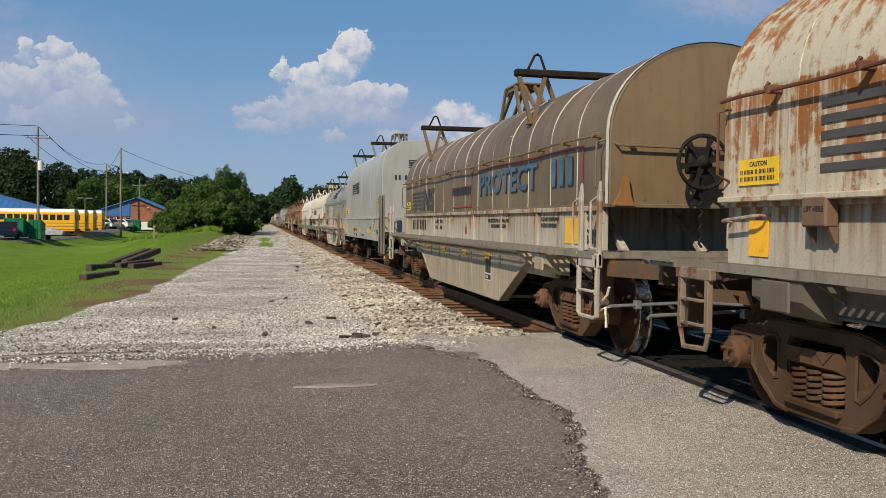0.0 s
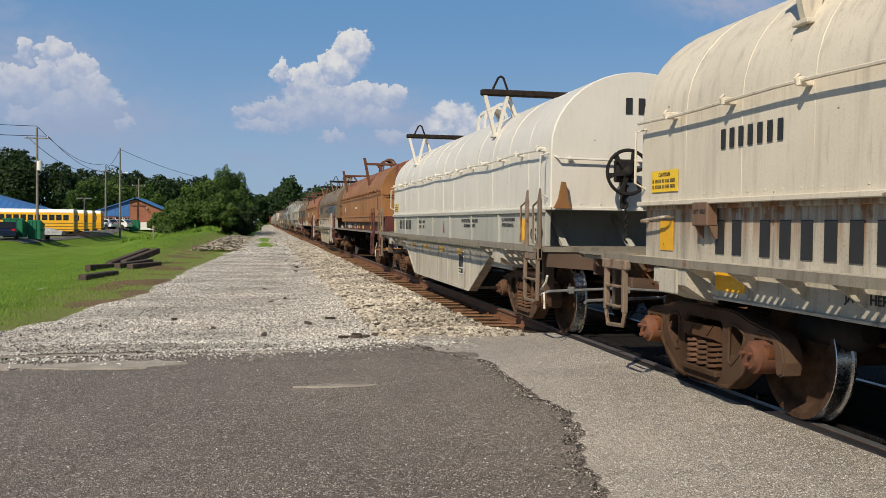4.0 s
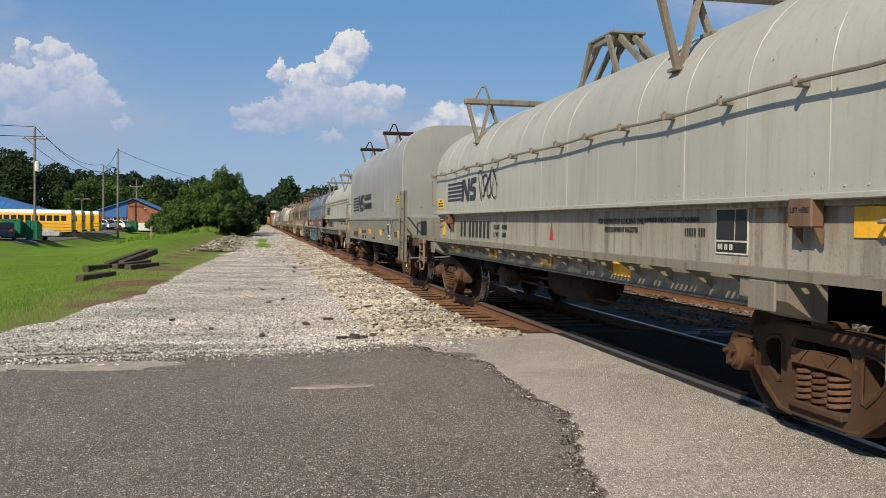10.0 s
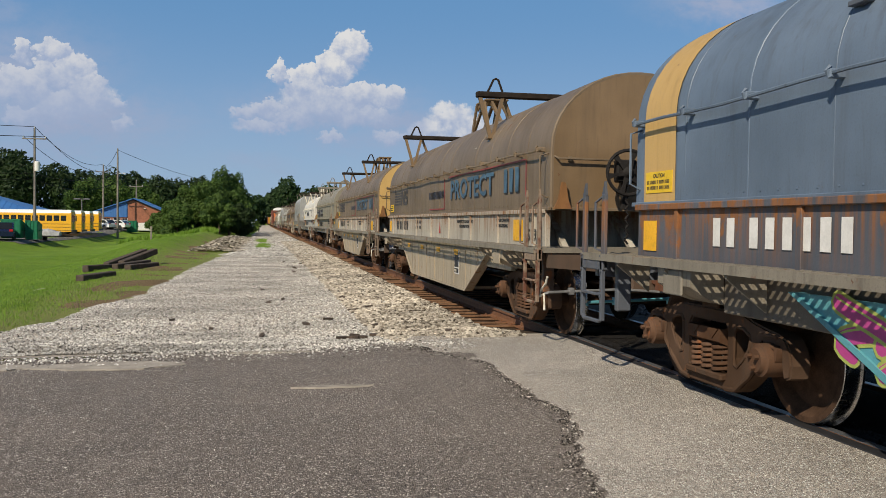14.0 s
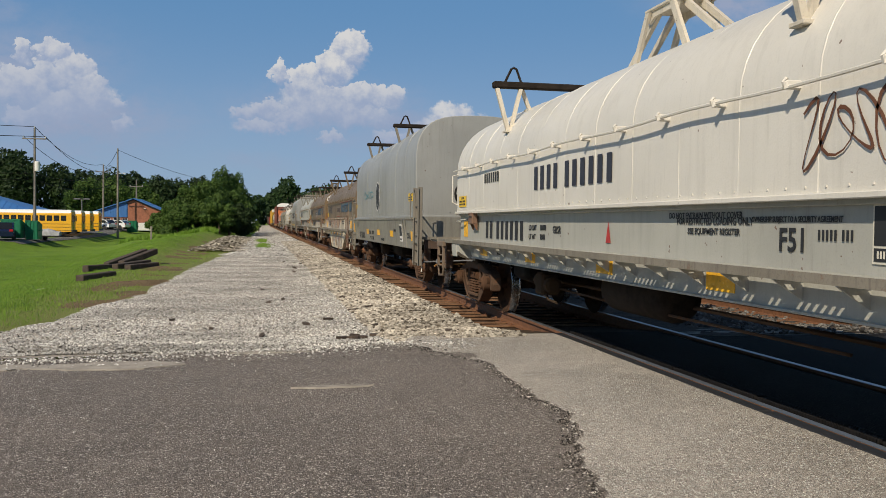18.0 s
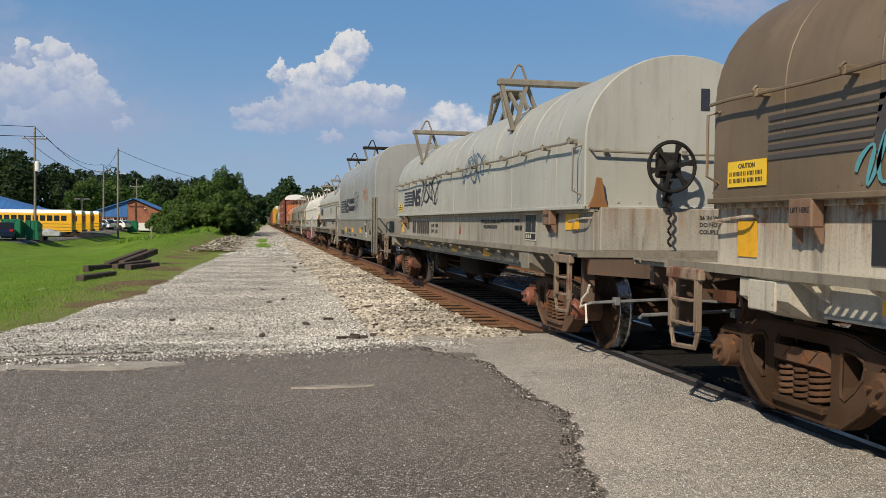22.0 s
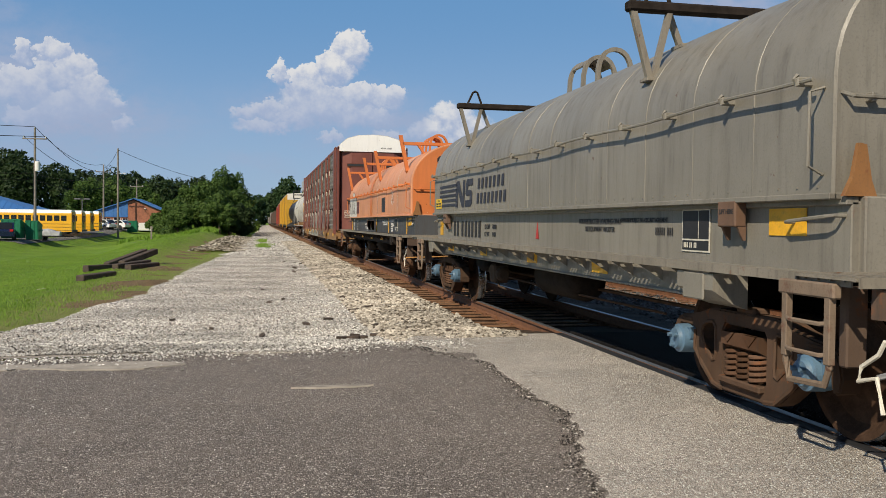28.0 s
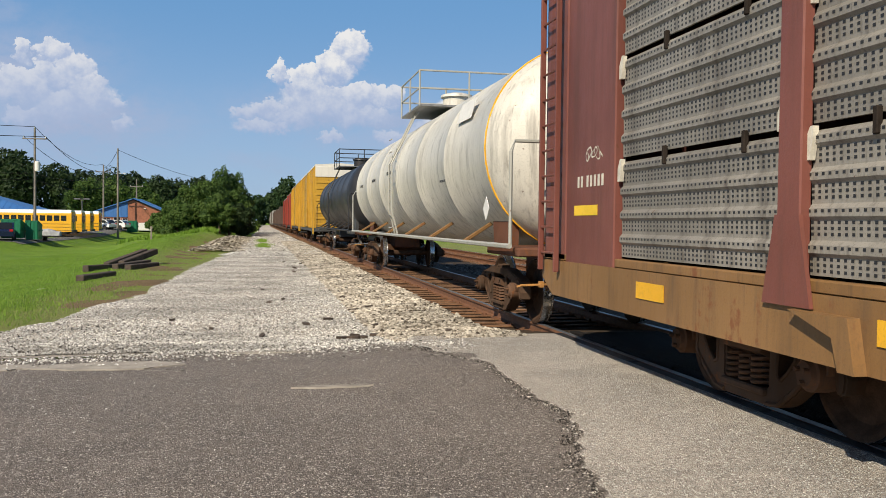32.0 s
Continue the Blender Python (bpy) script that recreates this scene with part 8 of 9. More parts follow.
        if s < 0:
            for z in (3.78, 2.25):
                for sx in (-1.10, 0.30):
                    slot = plate("door_slot", 0.80, 0.13, M_RUSTIRON, root, end_pose(sx, -b - 0.006, z))
                    plate("slot_opening", 0.74, 0.09, M_BLACK, slot, Matrix.Translation((0.03, 0.02, 0.004)))
            for k, txt in enumerate(("LOWER & LOCK", "HINGED DECK", "CLOSE & LOCK", "DOORS BEFORE", "MOVING CAR")):
                word(txt, 0.042, M_CREAM, root, end_pose(-1.20, -b - 0.005, 1.88 - 0.065 * k), width=0.033 * len(txt))
            link("sprayed_scrawl", squiggle_mesh(231, 0.62, 0.34, 0.020), M_WHITE, root, "", end_pose(-0.85, -b - 0.005, 1.42))
            bm = bmesh.new()
            for x in (-0.86, -0.12, 0.12, 0.86):
                for k in range(22):
                    box(bm, x - 0.009, x + 0.009, -b - 0.007, -b + 0.05, 1.15 + 0.148 * k, 1.168 + 0.148 * k)
            tagged(part("door_rivets", bm, P_RACK, root), kind="stuff")
        bm = bmesh.new()
        for sx in (-1,):
            for d in (0.08, 0.60):
                box(bm, -1.60, -1.54, s * (b - d) - 0.02, s * (b - d) + 0.02, 0.9, 4.6, 0.006)
            for k in range(13):
                tube(bm, [(-1.57, s * (b - 0.08), 1.1 + 0.28 * k), (-1.57, s * (b - 0.60), 1.1 + 0.28 * k)], 0.014, 5)
        part("side_ladder", bm, P_RACK, root)
        for sx in (-1, 1):
            bm = bmesh.new()
            box(bm, sx * 1.40, sx * 1.50, s * b, s * (b - 0.7), 1.02, 4.6, 0.02)
            part("corner_sheet", bm, P_RACK, root)
            bm = bmesh.new()
            box(bm, sx * 1.42, sx * 1.515, s * (b - 0.76), s * 11.84, 1.0, 4.6, 0.012)
            part("side_sheet", bm, P_RACK, root, "reddish brown side sheet")
            bm = bmesh.new()
            prism(bm, [(s * 9.0, 0.92), (s * 8.45, 0.92), (s * 8.38, 0.62), (s * 8.52, 0.62), (s * 8.58, 0.80)], sx * 1.52, sx * 1.60, "x")
            part("jacking_bracket", bm, P_RACKSILL, root)
    ends(root, h, P_RACKSILL, tc=b - 3.6)
    for y in (11.3, 8.3, 5.73, 2.95, -0.2, -3.1, -6.2, -9.0, -11.9):
        plate("reflector", 0.52, 0.14, M_YELLOW, root, side_pose(-1.5275, y, 0.79))
    plate("dark_patch", 2.75, 0.24, M_DARKBEAM, root, side_pose(-1.5225, 7.66, 0.64))
    bars((4, 6), 0.17, M_CREAM, root, side_pose(-1.530, 7.34, 0.66), w=0.78)
    bm = bmesh.new()
    prism(bm, [(0.085 * math.cos(k * 0.5236), 0.12 * math.sin(k * 0.5236)) for k in range(12)], -0.002, 0.002, "z")
    part("orange_spot", bm, P_SPOT, root).matrix_local = side_pose(-1.555, 7.17, 1.27)
    for k, (w, z) in enumerate(((1.35, 1.66), (1.2, 1.47), (1.3, 1.28))):
        link("sprayed_scrawl", squiggle_mesh(240 + k, w, 0.14, 0.016), M_WHITE, root, "", side_pose(-1.484, 5.7, z))
    bars((7,), 0.13, M_BLACK, root, side_pose(-1.484, 5.92, 3.20), w=0.9)
    bars((8,), 0.13, M_BLACK, root, side_pose(-1.484, 5.92, 3.00), w=0.8)
    bars((2, 5), 0.11, M_CREAM, root, side_pose(-1.518, 12.78, 1.78), w=0.62)
    link("sprayed_scrawl", squiggle_mesh(245, 0.4, 0.16, 0.01), M_CREAM, root, "", side_pose(-1.518, 12.55, 2.02))
    bars((3, 6, 2), 0.06, M_CREAM, root, side_pose(-1.51, -b + 0.62, 1.9))
    plate("panel_label", 0.62, 0.10, M_CAUTION, root, side_pose(-1.518, 12.86, 1.50))
    bars((6, 6), 0.06, M_BLACK, root, end_pose(0.35, -b - 0.034, 4.55))
    link("emblem", shared("logo0.50", logo_fn(0.50)), M_BLACK, root, "", side_pose(-1.484, 7.0, 3.40))
    bubble_mural(201, 5.4, 1.15, root, side_pose(-1.483, 4.4, 1.06), P_PALEM, P_INKWORN, 30, False)
    for k, (ya, yb, mat) in enumerate(((4.75, -1.9, P_PALEM),)):
        bm = bmesh.new()
        edge = [(ya + 0.10 * math.sin(9.0 * z + k), z) for z in (0.63, 0.72, 0.81, 0.90, 0.99)]
        edge += [(yb + 0.12 * math.sin(8.0 * z + 2 + k), z) for z in (0.99, 0.90, 0.81, 0.72, 0.63)]
        prism(bm, edge, -1.5222, -1.5205, "x")
        part("mural_ground", bm, mat, root, "pale sprayed mural ground")
    bubble_mural(203, 5.2, 0.42, root, side_pose(-1.526, 4.3, 0.65), P_TEALG, P_INKWORN, 22, False)
    bubble_mural(205, 4.4, 0.42, root, side_pose(-1.526, -1.9, 0.65), P_TEALG, P_INKWORN, 14, False)
    bubble_mural(207, 4.2, 0.40, root, side_pose(-1.5305, -1.7, 0.66), P_RUSTMUR, P_INKWORN, 10, False)
    blob_letters(204, 8, 4.4, 1.15, root, side_pose(-1.482, -1.45, 1.08), P_RUSTMUR, P_TEALG, P_PINKBROWN, 0.30, 0.15)
    bubble_mural(206, 4.4, 1.3, root, side_pose(-1.490, -1.45, 1.06), P_RUSTMUR, P_INKWORN, 14, False)
    join_train(root, s0, s1)


def tank_car(s0, s1, mat, label, r=1.5, zc=2.50, white=True):
    L = s1 - s0
    h = L / 2
    root = tagged(empty("tank_car"), label, "freight car", "cars of the freight train")
    t = h - 1.35
    bm = bmesh.new()
    prof = [(-t, 0.05), (-t + 0.06, 0.45 * r), (-t + 0.2, 0.75 * r), (-t + 0.42, 0.93 * r), (-t + 0.7, r)]
    rings_ = 7
    for k in range(rings_):
        y = -t + 0.8 + (2 * t - 1.6) * k / (rings_ - 1)
        prof += [(y - 0.03, r), (y - 0.02, r + 0.006), (y + 0.02, r + 0.006), (y + 0.03, r)]
    prof += [(t - 0.7, r), (t - 0.42, 0.93 * r), (t - 0.2, 0.75 * r), (t - 0.06, 0.45 * r), (t, 0.05)]
    lathe(bm, prof, 48, "y", (0, 0, zc))
    part("tank", bm, mat, root, "round tank shell with weld seams", True)
    bm = bmesh.new()
    for s in (-1, 1):
        box(bm, -1.4, 1.4, s * (h - 0.7), s * (h - 2.3), 0.98, 1.10, 0.02)
        prism(bm, [(s * (h - 2.2), 1.08), (s * (h - 3.2), 1.08), (s * (h - 3.3), 1.6), (s * (h - 2.1), 1.8)], -1.05, -0.95, "x")
        prism(bm, [(s * (h - 2.2), 1.08), (s * (h - 3.2), 1.08), (s * (h - 3.3), 1.6), (s * (h - 2.1), 1.8)], 0.95, 1.05, "x")
        box(bm, -0.4, 0.4, s * (h - 0.65), s * (h - 3.6), 0.62, 1.0, 0.02)
    part("bolster_frame", bm, M_RUSTIRON if white else P_DARKGREY, root)
    for s in (-1, 1):
        bm = bmesh.new()
        tube(bm, [(s * 1.5, -h + 0.75, 1.12), (s * 1.52, -h + 1.6, 1.12), (s * 1.52, h - 1.6, 1.12), (s * 1.5, h - 0.75, 1.12)], 0.035, 6)
        part("side_rail", bm, P_WHITE if white else M_BLACK, root)
        for k in range(6):
            y = -h + 3.4 + (L - 6.8) * k / 5
            bm = bmesh.new()
            tube(bm, [(s * 1.50, y, 1.12), (s * 0.98, y + 0.1, 1.44)], 0.035, 5)
            part("rail_strut", bm, P_RACKSILL if white else M_BLACK, root)
        bm = bmesh.new()
        for e in (-1, 1):
            tube(bm, [(s * 1.48, e * (h - 0.8), 1.1), (s * 1.48, e * (h - 0.8), 2.35), (s * 1.4, e * (h - 0.9), 2.5), (s * 0.4, e * (h - 0.95), 2.5)], 0.025, 6)
        part("end_handrail", bm, P_WHITE if white else M_BLACK, root)
    # platform on top
    bm = bmesh.new()
    zt = zc + r
    box(bm, -1.15, 1.15, -1.3, 1.3, zt + 0.05, zt + 0.09)
    part("top_platform", bm, M_GREYIRON, root)
    bm = bmesh.new()
    for z in (zt + 0.45, zt + 0.85):
        tube(bm, [(-1.15, -1.3, z), (1.15, -1.3, z), (1.15, 1.3, z), (-1.15, 1.3, z)], 0.022, 6, True)
    for x in (-1.15, 0, 1.15):
        for y in (-1.3, 0, 1.3):
            if x or y:
                tube(bm, [(x, y, zt + 0.05), (x, y, zt + 0.85)], 0.022, 6)
    part("platform_rail", bm, P_WHITE if white else M_BLACK, root)
    bm = bmesh.new()
    lathe(bm, [(zt - 0.1, 0.34), (zt + 0.42, 0.34), (zt + 0.44, 0.40), (zt + 0.5, 0.38), (zt + 0.55, 0.2)], 20, "z")
    part("dome", bm, mat, root, "", True)
    bm = bmesh.new()
    for d in (-0.2, 0.2):
        tube(bm, [(-1.0, d, zt + 0.05), (-r - 0.12, d, zc + 0.3), (-r - 0.1, d, zc - 0.8), (-1.45, d, 1.12)], 0.022, 5)
    for k in range(8):
        z = 1.3 + 0.3 * k
        tube(bm, [(-r - 0.11, -0.2, z), (-r - 0.11, 0.2, z)], 0.014, 5)
    part("side_ladder", bm, P_WHITE if white else M_BLACK, root)
    ink = M_BLACK if white else M_WHITE
    if white:
        for y, z, w_, h_ in ((-h + 3.5, zc + 0.35, 1.0, 0.5),):
            plate("notice_board", 1.0, 0.34, M_WHITE, root, side_pose(-1.44, -t + 2.9, zc + 0.55) @ Matrix.Rotation(radians(-16), 4, "X"))
        bm = bmesh.new()
        a = []
        for s in (1,):
            pts = [(r * 1.004 * math.cos(q), -t + 0.72, zc + r * 1.004 * math.sin(q)) for q in np.linspace(0, 2 * math.pi, 40, endpoint=False)]
            tube(bm, pts, 0.018, 5, True)
        part("yellow_ring", bm, M_YELLOW, root)
        for k in range(3):
            bars((5, 3, 6), 0.08, ink, root, side_pose(-1.505, t - 2 - 3.0 * k, zc + 0.05 * k))
        for k in range(4):
            bars((9,), 0.05, ink, root, side_pose(-1.46, -t + 4.2, zc - 0.1 - 0.09 * k), w=0.8)
        bm = bmesh.new()
        prism(bm, [(0, -0.17), (0.17, 0), (0, 0.17), (-0.17, 0)], -0.004, 0.004, "z")
        part("hazard_placard", bm, M_WHITE, root, "white diamond placard", m=side_pose(-1.56, -h + 1.75, 1.62))
    ends(root, h, P_GREYFRAME, tc=h - 2.7, lever=M_ORANGEHOSE if white else None)
    join_train(root, s0, s1)


def box_car(s0, s1, mat, label, zt=4.75, door=True, white_top=False, ribs=14):
    L = s1 - s0
    h = L / 2
    b = h - 0.75
    root = tagged(empty("box_car"), label, "freight car", "cars of the freight train")
    bm = bmesh.new()
    box(bm, -1.52, 1.52, -b, b, 1.05, zt - 0.12, 0.02)
    part("body", bm, mat, root)
    bm = bmesh.new()
    prism(bm, [(-1.55, zt - 0.14), (1.55, zt - 0.14), (1.5, zt - 0.02), (0, zt + 0.08), (-1.5, zt - 0.02)], -b, b)
    part("roof", bm, P_BRIGHT if white_top else P_GALV, root)
    bm = bmesh.new()
    box(bm, -1.565, -1.515, -0.05, 0.05, 1.06, zt - 0.14, 0.015)
    rib = mesh_of("side_post", bm)
    for k in range(ribs + 1):
        y = -b + 0.1 + (2 * b - 0.2) * k / ribs
        if door and abs(y) < 1.7:
            continue
        for s in (0, 180):
            link("side_post", rib, mat, root, "", pose(0, 0, 0, 0, 0, s) @ pose(0, y, 0))
    bm = bmesh.new()
    for k in range(9):
        box(bm, -1.45, 1.45, -b - 0.035, -b + 0.01, 1.2 + k * 0.36, 1.34 + k * 0.36, 0.02)
    part("end_corrugation", bm, mat, root)
    if white_top:
        bm = bmesh.new()
        box(bm, -1.5, 1.5, -b - 0.045, -b, zt - 0.75, zt - 0.14, 0.01)
        part("white_end_top", bm, P_BRIGHT, root)
    if door:
        for s in (-1, 1):
            bm = bmesh.new()
            box(bm, s * 1.53, s * 1.60, -1.6, 1.6, 1.15, zt - 0.35, 0.02)
            for z in (1.5, 2.2, 2.9, 3.6):
                box(bm, s * 1.6, s * 1.625, -1.5, 1.5, z, z + 0.12, 0.01)
            part("sliding_door", bm, mat, root)
    bm = bmesh.new()
    box(bm, -1.5, 1.5, -b, b, 0.85, 1.05, 0.02)
    box(bm, -0.4, 0.4, -h + 0.7, h - 0.7, 0.62, 0.9, 0.02)
    part("underframe", bm, P_DARKGREY, root)
    bm = bmesh.new()
    for s in (-1, 1):
        for d in (0.1, 0.55):
            box(bm, -1.62, -1.57, s * (b - d) - 0.02, s * (b - d) + 0.02, 0.7, zt - 0.4)
        for k in range(9):
            tube(bm, [(-1.6, s * (b - 0.1), 0.75 + 0.38 * k), (-1.6, s * (b - 0.55), 0.75 + 0.38 * k)], 0.014, 5)
    part("side_ladders", bm, mat, root)
    ends(root, h, P_DARKGREY)
    join_train(root, s0, s1)


def hopper_car(s0, s1, mat, label, zt=3.9):
    L = s1 - s0
    h = L / 2
    b = h - 0.8
    root = tagged(empty("hopper_car"), label, "freight car", "cars of the freight train")
    bm = bmesh.new()
    for s in (-1, 1):
        prism(bm, [(-b, 1.1), (-b, zt), (b, zt), (b, 1.1), (b * 0.55, 1.0), (b * 0.3, 0.6), (0.3, 0.6), (0, 1.0), (-0.3, 0.6), (-b * 0.3, 0.6), (-b * 0.55, 1.0)], s * 1.45, s * 1.50, "x")
        box(bm, -1.45, 1.45, s * b, s * (b - 0.06), 1.6, zt)
        box(bm, s * 1.42, s * 1.56, -b, b, zt - 0.12, zt, 0.015)
    box(bm, -1.4, 1.4, -b, b, 1.1, 1.3)
    part("body", bm, mat, root)
    bm = bmesh.new()
    box(bm, -1.58, -1.50, -0.05, 0.05, 1.1, zt - 0.1, 0.015)
    rib = mesh_of("side_post", bm)
    for k in range(9):
        for s in (0, 180):
            link("side_post", rib, mat, root, "", pose(0, 0, 0, 0, 0, s) @ pose(0, -b + 0.1 + (2 * b - 0.2) * k / 8, 0))
    ends(root, h, mat)
    join_train(root, s0, s1)


auto_rack(437.15, 466.25)
tank_car(466.25, 487.8, P_TANKW, "dirty white tank car with top platform", 1.5, 2.52)
tank_car(487.8, 507.9, P_TANKB, "black tank car with top platform", 1.42, 2.5, False)
box_car(507.9, 528.0, P_BOXYEL, "yellow high box car with white-topped end", 4.85, True, True)
box_car(528.0, 548.1, P_BOXYEL, "yellow high box car", 4.85, True, False)
box_car(548.1, 564.5, P_BOXRED, "weathered red steel box car", 4.6)
box_car(564.5, 581.0, P_BOXRED, "red box car with weathered sides", 4.4)
for k in range(7):
    hopper_car(581.0 + 15.2 * k, 581.0 + 15.2 * (k + 1), P_HOPPER, "dark brown open hopper car", 3.7 + 0.2 * (k % 2))
for k in range(6):
    box_car(687.4 + 16.5 * k, 687.4 + 16.5 * (k + 1), (P_PALEGREY, P_HOPPER, P_GREY)[k % 3], "distant weathered covered freight car", 4.4)

# ---- surroundings ----
M_BARK = plain("bark", (0.10, 0.075, 0.055), 0.9, 0, 0.35, 6.0, 0.8, 0.03)
M_POLE = plain("pole_wood", (0.22, 0.19, 0.16), 0.85, 0, 0.3, 3.0, 0.6, 0.01)
M_LEAF_A = mat_leaf("leaf_mid_green", (0.058, 0.112, 0.022), (0.115, 0.180, 0.038), (0.040, 0.082, 0.018))
M_LEAF_B = mat_leaf("leaf_dark_green", (0.021, 0.042, 0.013), (0.040, 0.068, 0.020), (0.016, 0.033, 0.011))
M_LEAF_C = mat_leaf("leaf_far_green", (0.028, 0.060, 0.020), (0.055, 0.095, 0.030), (0.020, 0.045, 0.016))
M_BRICK = plain("red_brick", (0.30, 0.115, 0.065), 0.85, 0, 0.25, 3.0)
M_BLUEROOF = plain("blue_metal_roof", (0.05, 0.16, 0.40), 0.45, 0.0, 0.12, 1.0, 0.1)
M_BUSYEL = plain("bus_yellow", (0.80, 0.42, 0.02), 0.35, 0, 0.06, 1.0, 0.05)
M_BUSWHITE = plain("bus_white_roof", (0.80, 0.80, 0.78), 0.4, 0, 0.05)
M_BINGREEN = plain("dumpster_green", (0.010, 0.16, 0.075), 0.5, 0, 0.2)
M_TARP = plain("silver_tarp", (0.42, 0.42, 0.42), 0.5, 0.2, 0.25, 4.0, 0.8, 0.05)
M_CARBLUE = plain("car_navy", (0.015, 0.025, 0.07), 0.25, 0.3, 0.1)
M_CARWHITE = plain("car_white", (0.75, 0.75, 0.75), 0.3, 0, 0.05)
M_LAMPRED = plain("red_lamp", (0.5, 0.01, 0.01), 0.3)
M_LOT = mat_asphalt("parking_asphalt", (0.17, 0.16, 0.145), (0.35, 0.33, 0.3))


def leaves(rg, lobes, n, size):
    """Small bent leaf clumps spread over lobes (centre, radii): vertices and faces."""
    w = np.array([a[1][0] * a[1][2] for a in lobes])
    pick = rg.choice(len(lobes), n, p=w / w.sum())
    C = np.array([a[0] for a in lobes])[pick]
    Rr = np.array([a[1] for a in lobes])[pick]
    D = rg.normal(size=(n, 3))
    D /= np.linalg.norm(D, axis=1)[:, None]
    r = rg.uniform(0.45, 1.0, (n, 1)) ** 0.5 * (1 + 0.10 * np.sin(D[:, :1] * 7 + C[:, :1]) + 0.10 * np.sin(D[:, 2:] * 9 + C[:, 1:2]))
    P = C + D * Rr * r
    N_ = D + rg.normal(size=(n, 3)) * 0.55
    N_ /= np.linalg.norm(N_, axis=1)[:, None]
    A = np.cross(N_, rg.normal(size=(n, 3)))
    A /= np.linalg.norm(A, axis=1)[:, None]
    B = np.cross(N_, A)
    s = rg.uniform(0.55, 1.25, (n, 1)) * size
    V = np.stack([P - A * s, P - B * s * 0.55 + N_ * s * 0.15, P + A * s, P + B * s * 0.55 + N_ * s * 0.15], 1)
    return V.reshape(-1, 3), np.arange(n * 4).reshape(-1, 4)


def tree(x, y, height, spread, seed, mat, label, n=2600, size=0.26, low=0.25):
    rg = np.random.default_rng(seed)
    rng = random.Random(seed)
    z = ground_z(x, y)
    root = tagged(empty("tree", pose(x, y, z)), label, "tree", "trees beside the track")
    bm = bmesh.new()
    lean = rng.uniform(-0.3, 0.3)
    tube(bm, [(0, 0, -0.3), (lean * 0.3, 0, height * 0.3), (lean, 0.1, height * 0.62)], 0.05 * height ** 0.6, 8)
    lobes = [((lean, 0, height * 0.62), (spread * 0.55, spread * 0.55, height * 0.36))]
    for k in range(9):
        a = rng.uniform(0, 6.28)
        d = spread * rng.uniform(0.4, 0.75)
        hz_ = height * rng.uniform(low + 0.1, 0.85)
        r = spread * rng.uniform(0.26, 0.42)
        c = (math.cos(a) * d * (1.1 - 0.5 * hz_ / height), math.sin(a) * d * (1.1 - 0.5 * hz_ / height), hz_)
        lobes.append((c, (r, r, r * 0.85)))
        tube(bm, [(lean * 0.4, 0, height * 0.3), (c[0] * 0.5, c[1] * 0.5, (hz_ + height * 0.3) / 2), c], 0.014 * height ** 0.6, 5)
    part("trunk", bm, M_BARK, root, "brown trunk with limbs")
    V, F = leaves(rg, lobes, n, size)
    me = bpy.data.meshes.new("crown")
    me.from_pydata(V, [], F)
    link("crown", me, mat, root, "dense green leaves")
    return root


# thicket left of the line
for k, (x, y, h, s, mt) in enumerate(((-17.6, 104, 4.6, 2.6, M_LEAF_A), (-15.9, 106, 6.2, 3.0, M_LEAF_A), (-13.6, 105, 6.4, 3.0, M_LEAF_A), (-11.6, 108, 5.6, 2.6, M_LEAF_A),
                                      (-15.0, 112, 7.2, 2.9, M_LEAF_B), (-12.6, 114, 8.6, 2.6, M_LEAF_A), (-10.9, 116, 8.4, 2.6, M_LEAF_A), (-9.6, 118, 7.2, 2.4, M_LEAF_B), (-8.9, 124, 6.4, 2.3, M_LEAF_B),
                                      (-9.2, 132, 7.0, 2.4, M_LEAF_B), (-9.0, 142, 6.5, 2.4, M_LEAF_B), (-11.0, 128, 8.6, 3.0, M_LEAF_B), (-18.6, 108, 3.4, 1.9, M_LEAF_A), (-14.3, 104, 4.2, 2.4, M_LEAF_A), (-19.4, 106, 3.0, 1.8, M_LEAF_A), (-16.9, 101, 3.6, 2.2, M_LEAF_A), (-12.4, 101, 4.4, 2.3, M_LEAF_A), (-10.4, 104, 4.0, 2.0, M_LEAF_B))):
    tree(x + (3.3 if y < 117 else 1.1), y, h * 0.95, s, 300 + k, mt, "leafy green broadleaf tree in a thicket beside the track", 6800, 0.155, 0.0)
# the tree that closes the view down the line, and others beyond the track
for k, (x, y, h, s) in enumerate(((3.6, 280, 16, 6.6), (0.6, 300, 13.5, 5.0), (26, 200, 9, 6), (30, 160, 13, 7), (36, 120, 13, 7), (38, 80, 12, 7), (40, 45, 12, 7))):
    tree(x, y, h, s, 340 + k, M_LEAF_C, "tall green broadleaf tree far along the line", 2600, 0.55)
for k, (x, y, h, s) in enumerate(((-33, 180, 10, 5), (-28.5, 190, 9, 4.5), (-37, 175, 9, 4.5))):
    tree(x, y, h, s, 360 + k, M_LEAF_A, "light green broadleaf tree behind the buildings", 2600, 0.34)


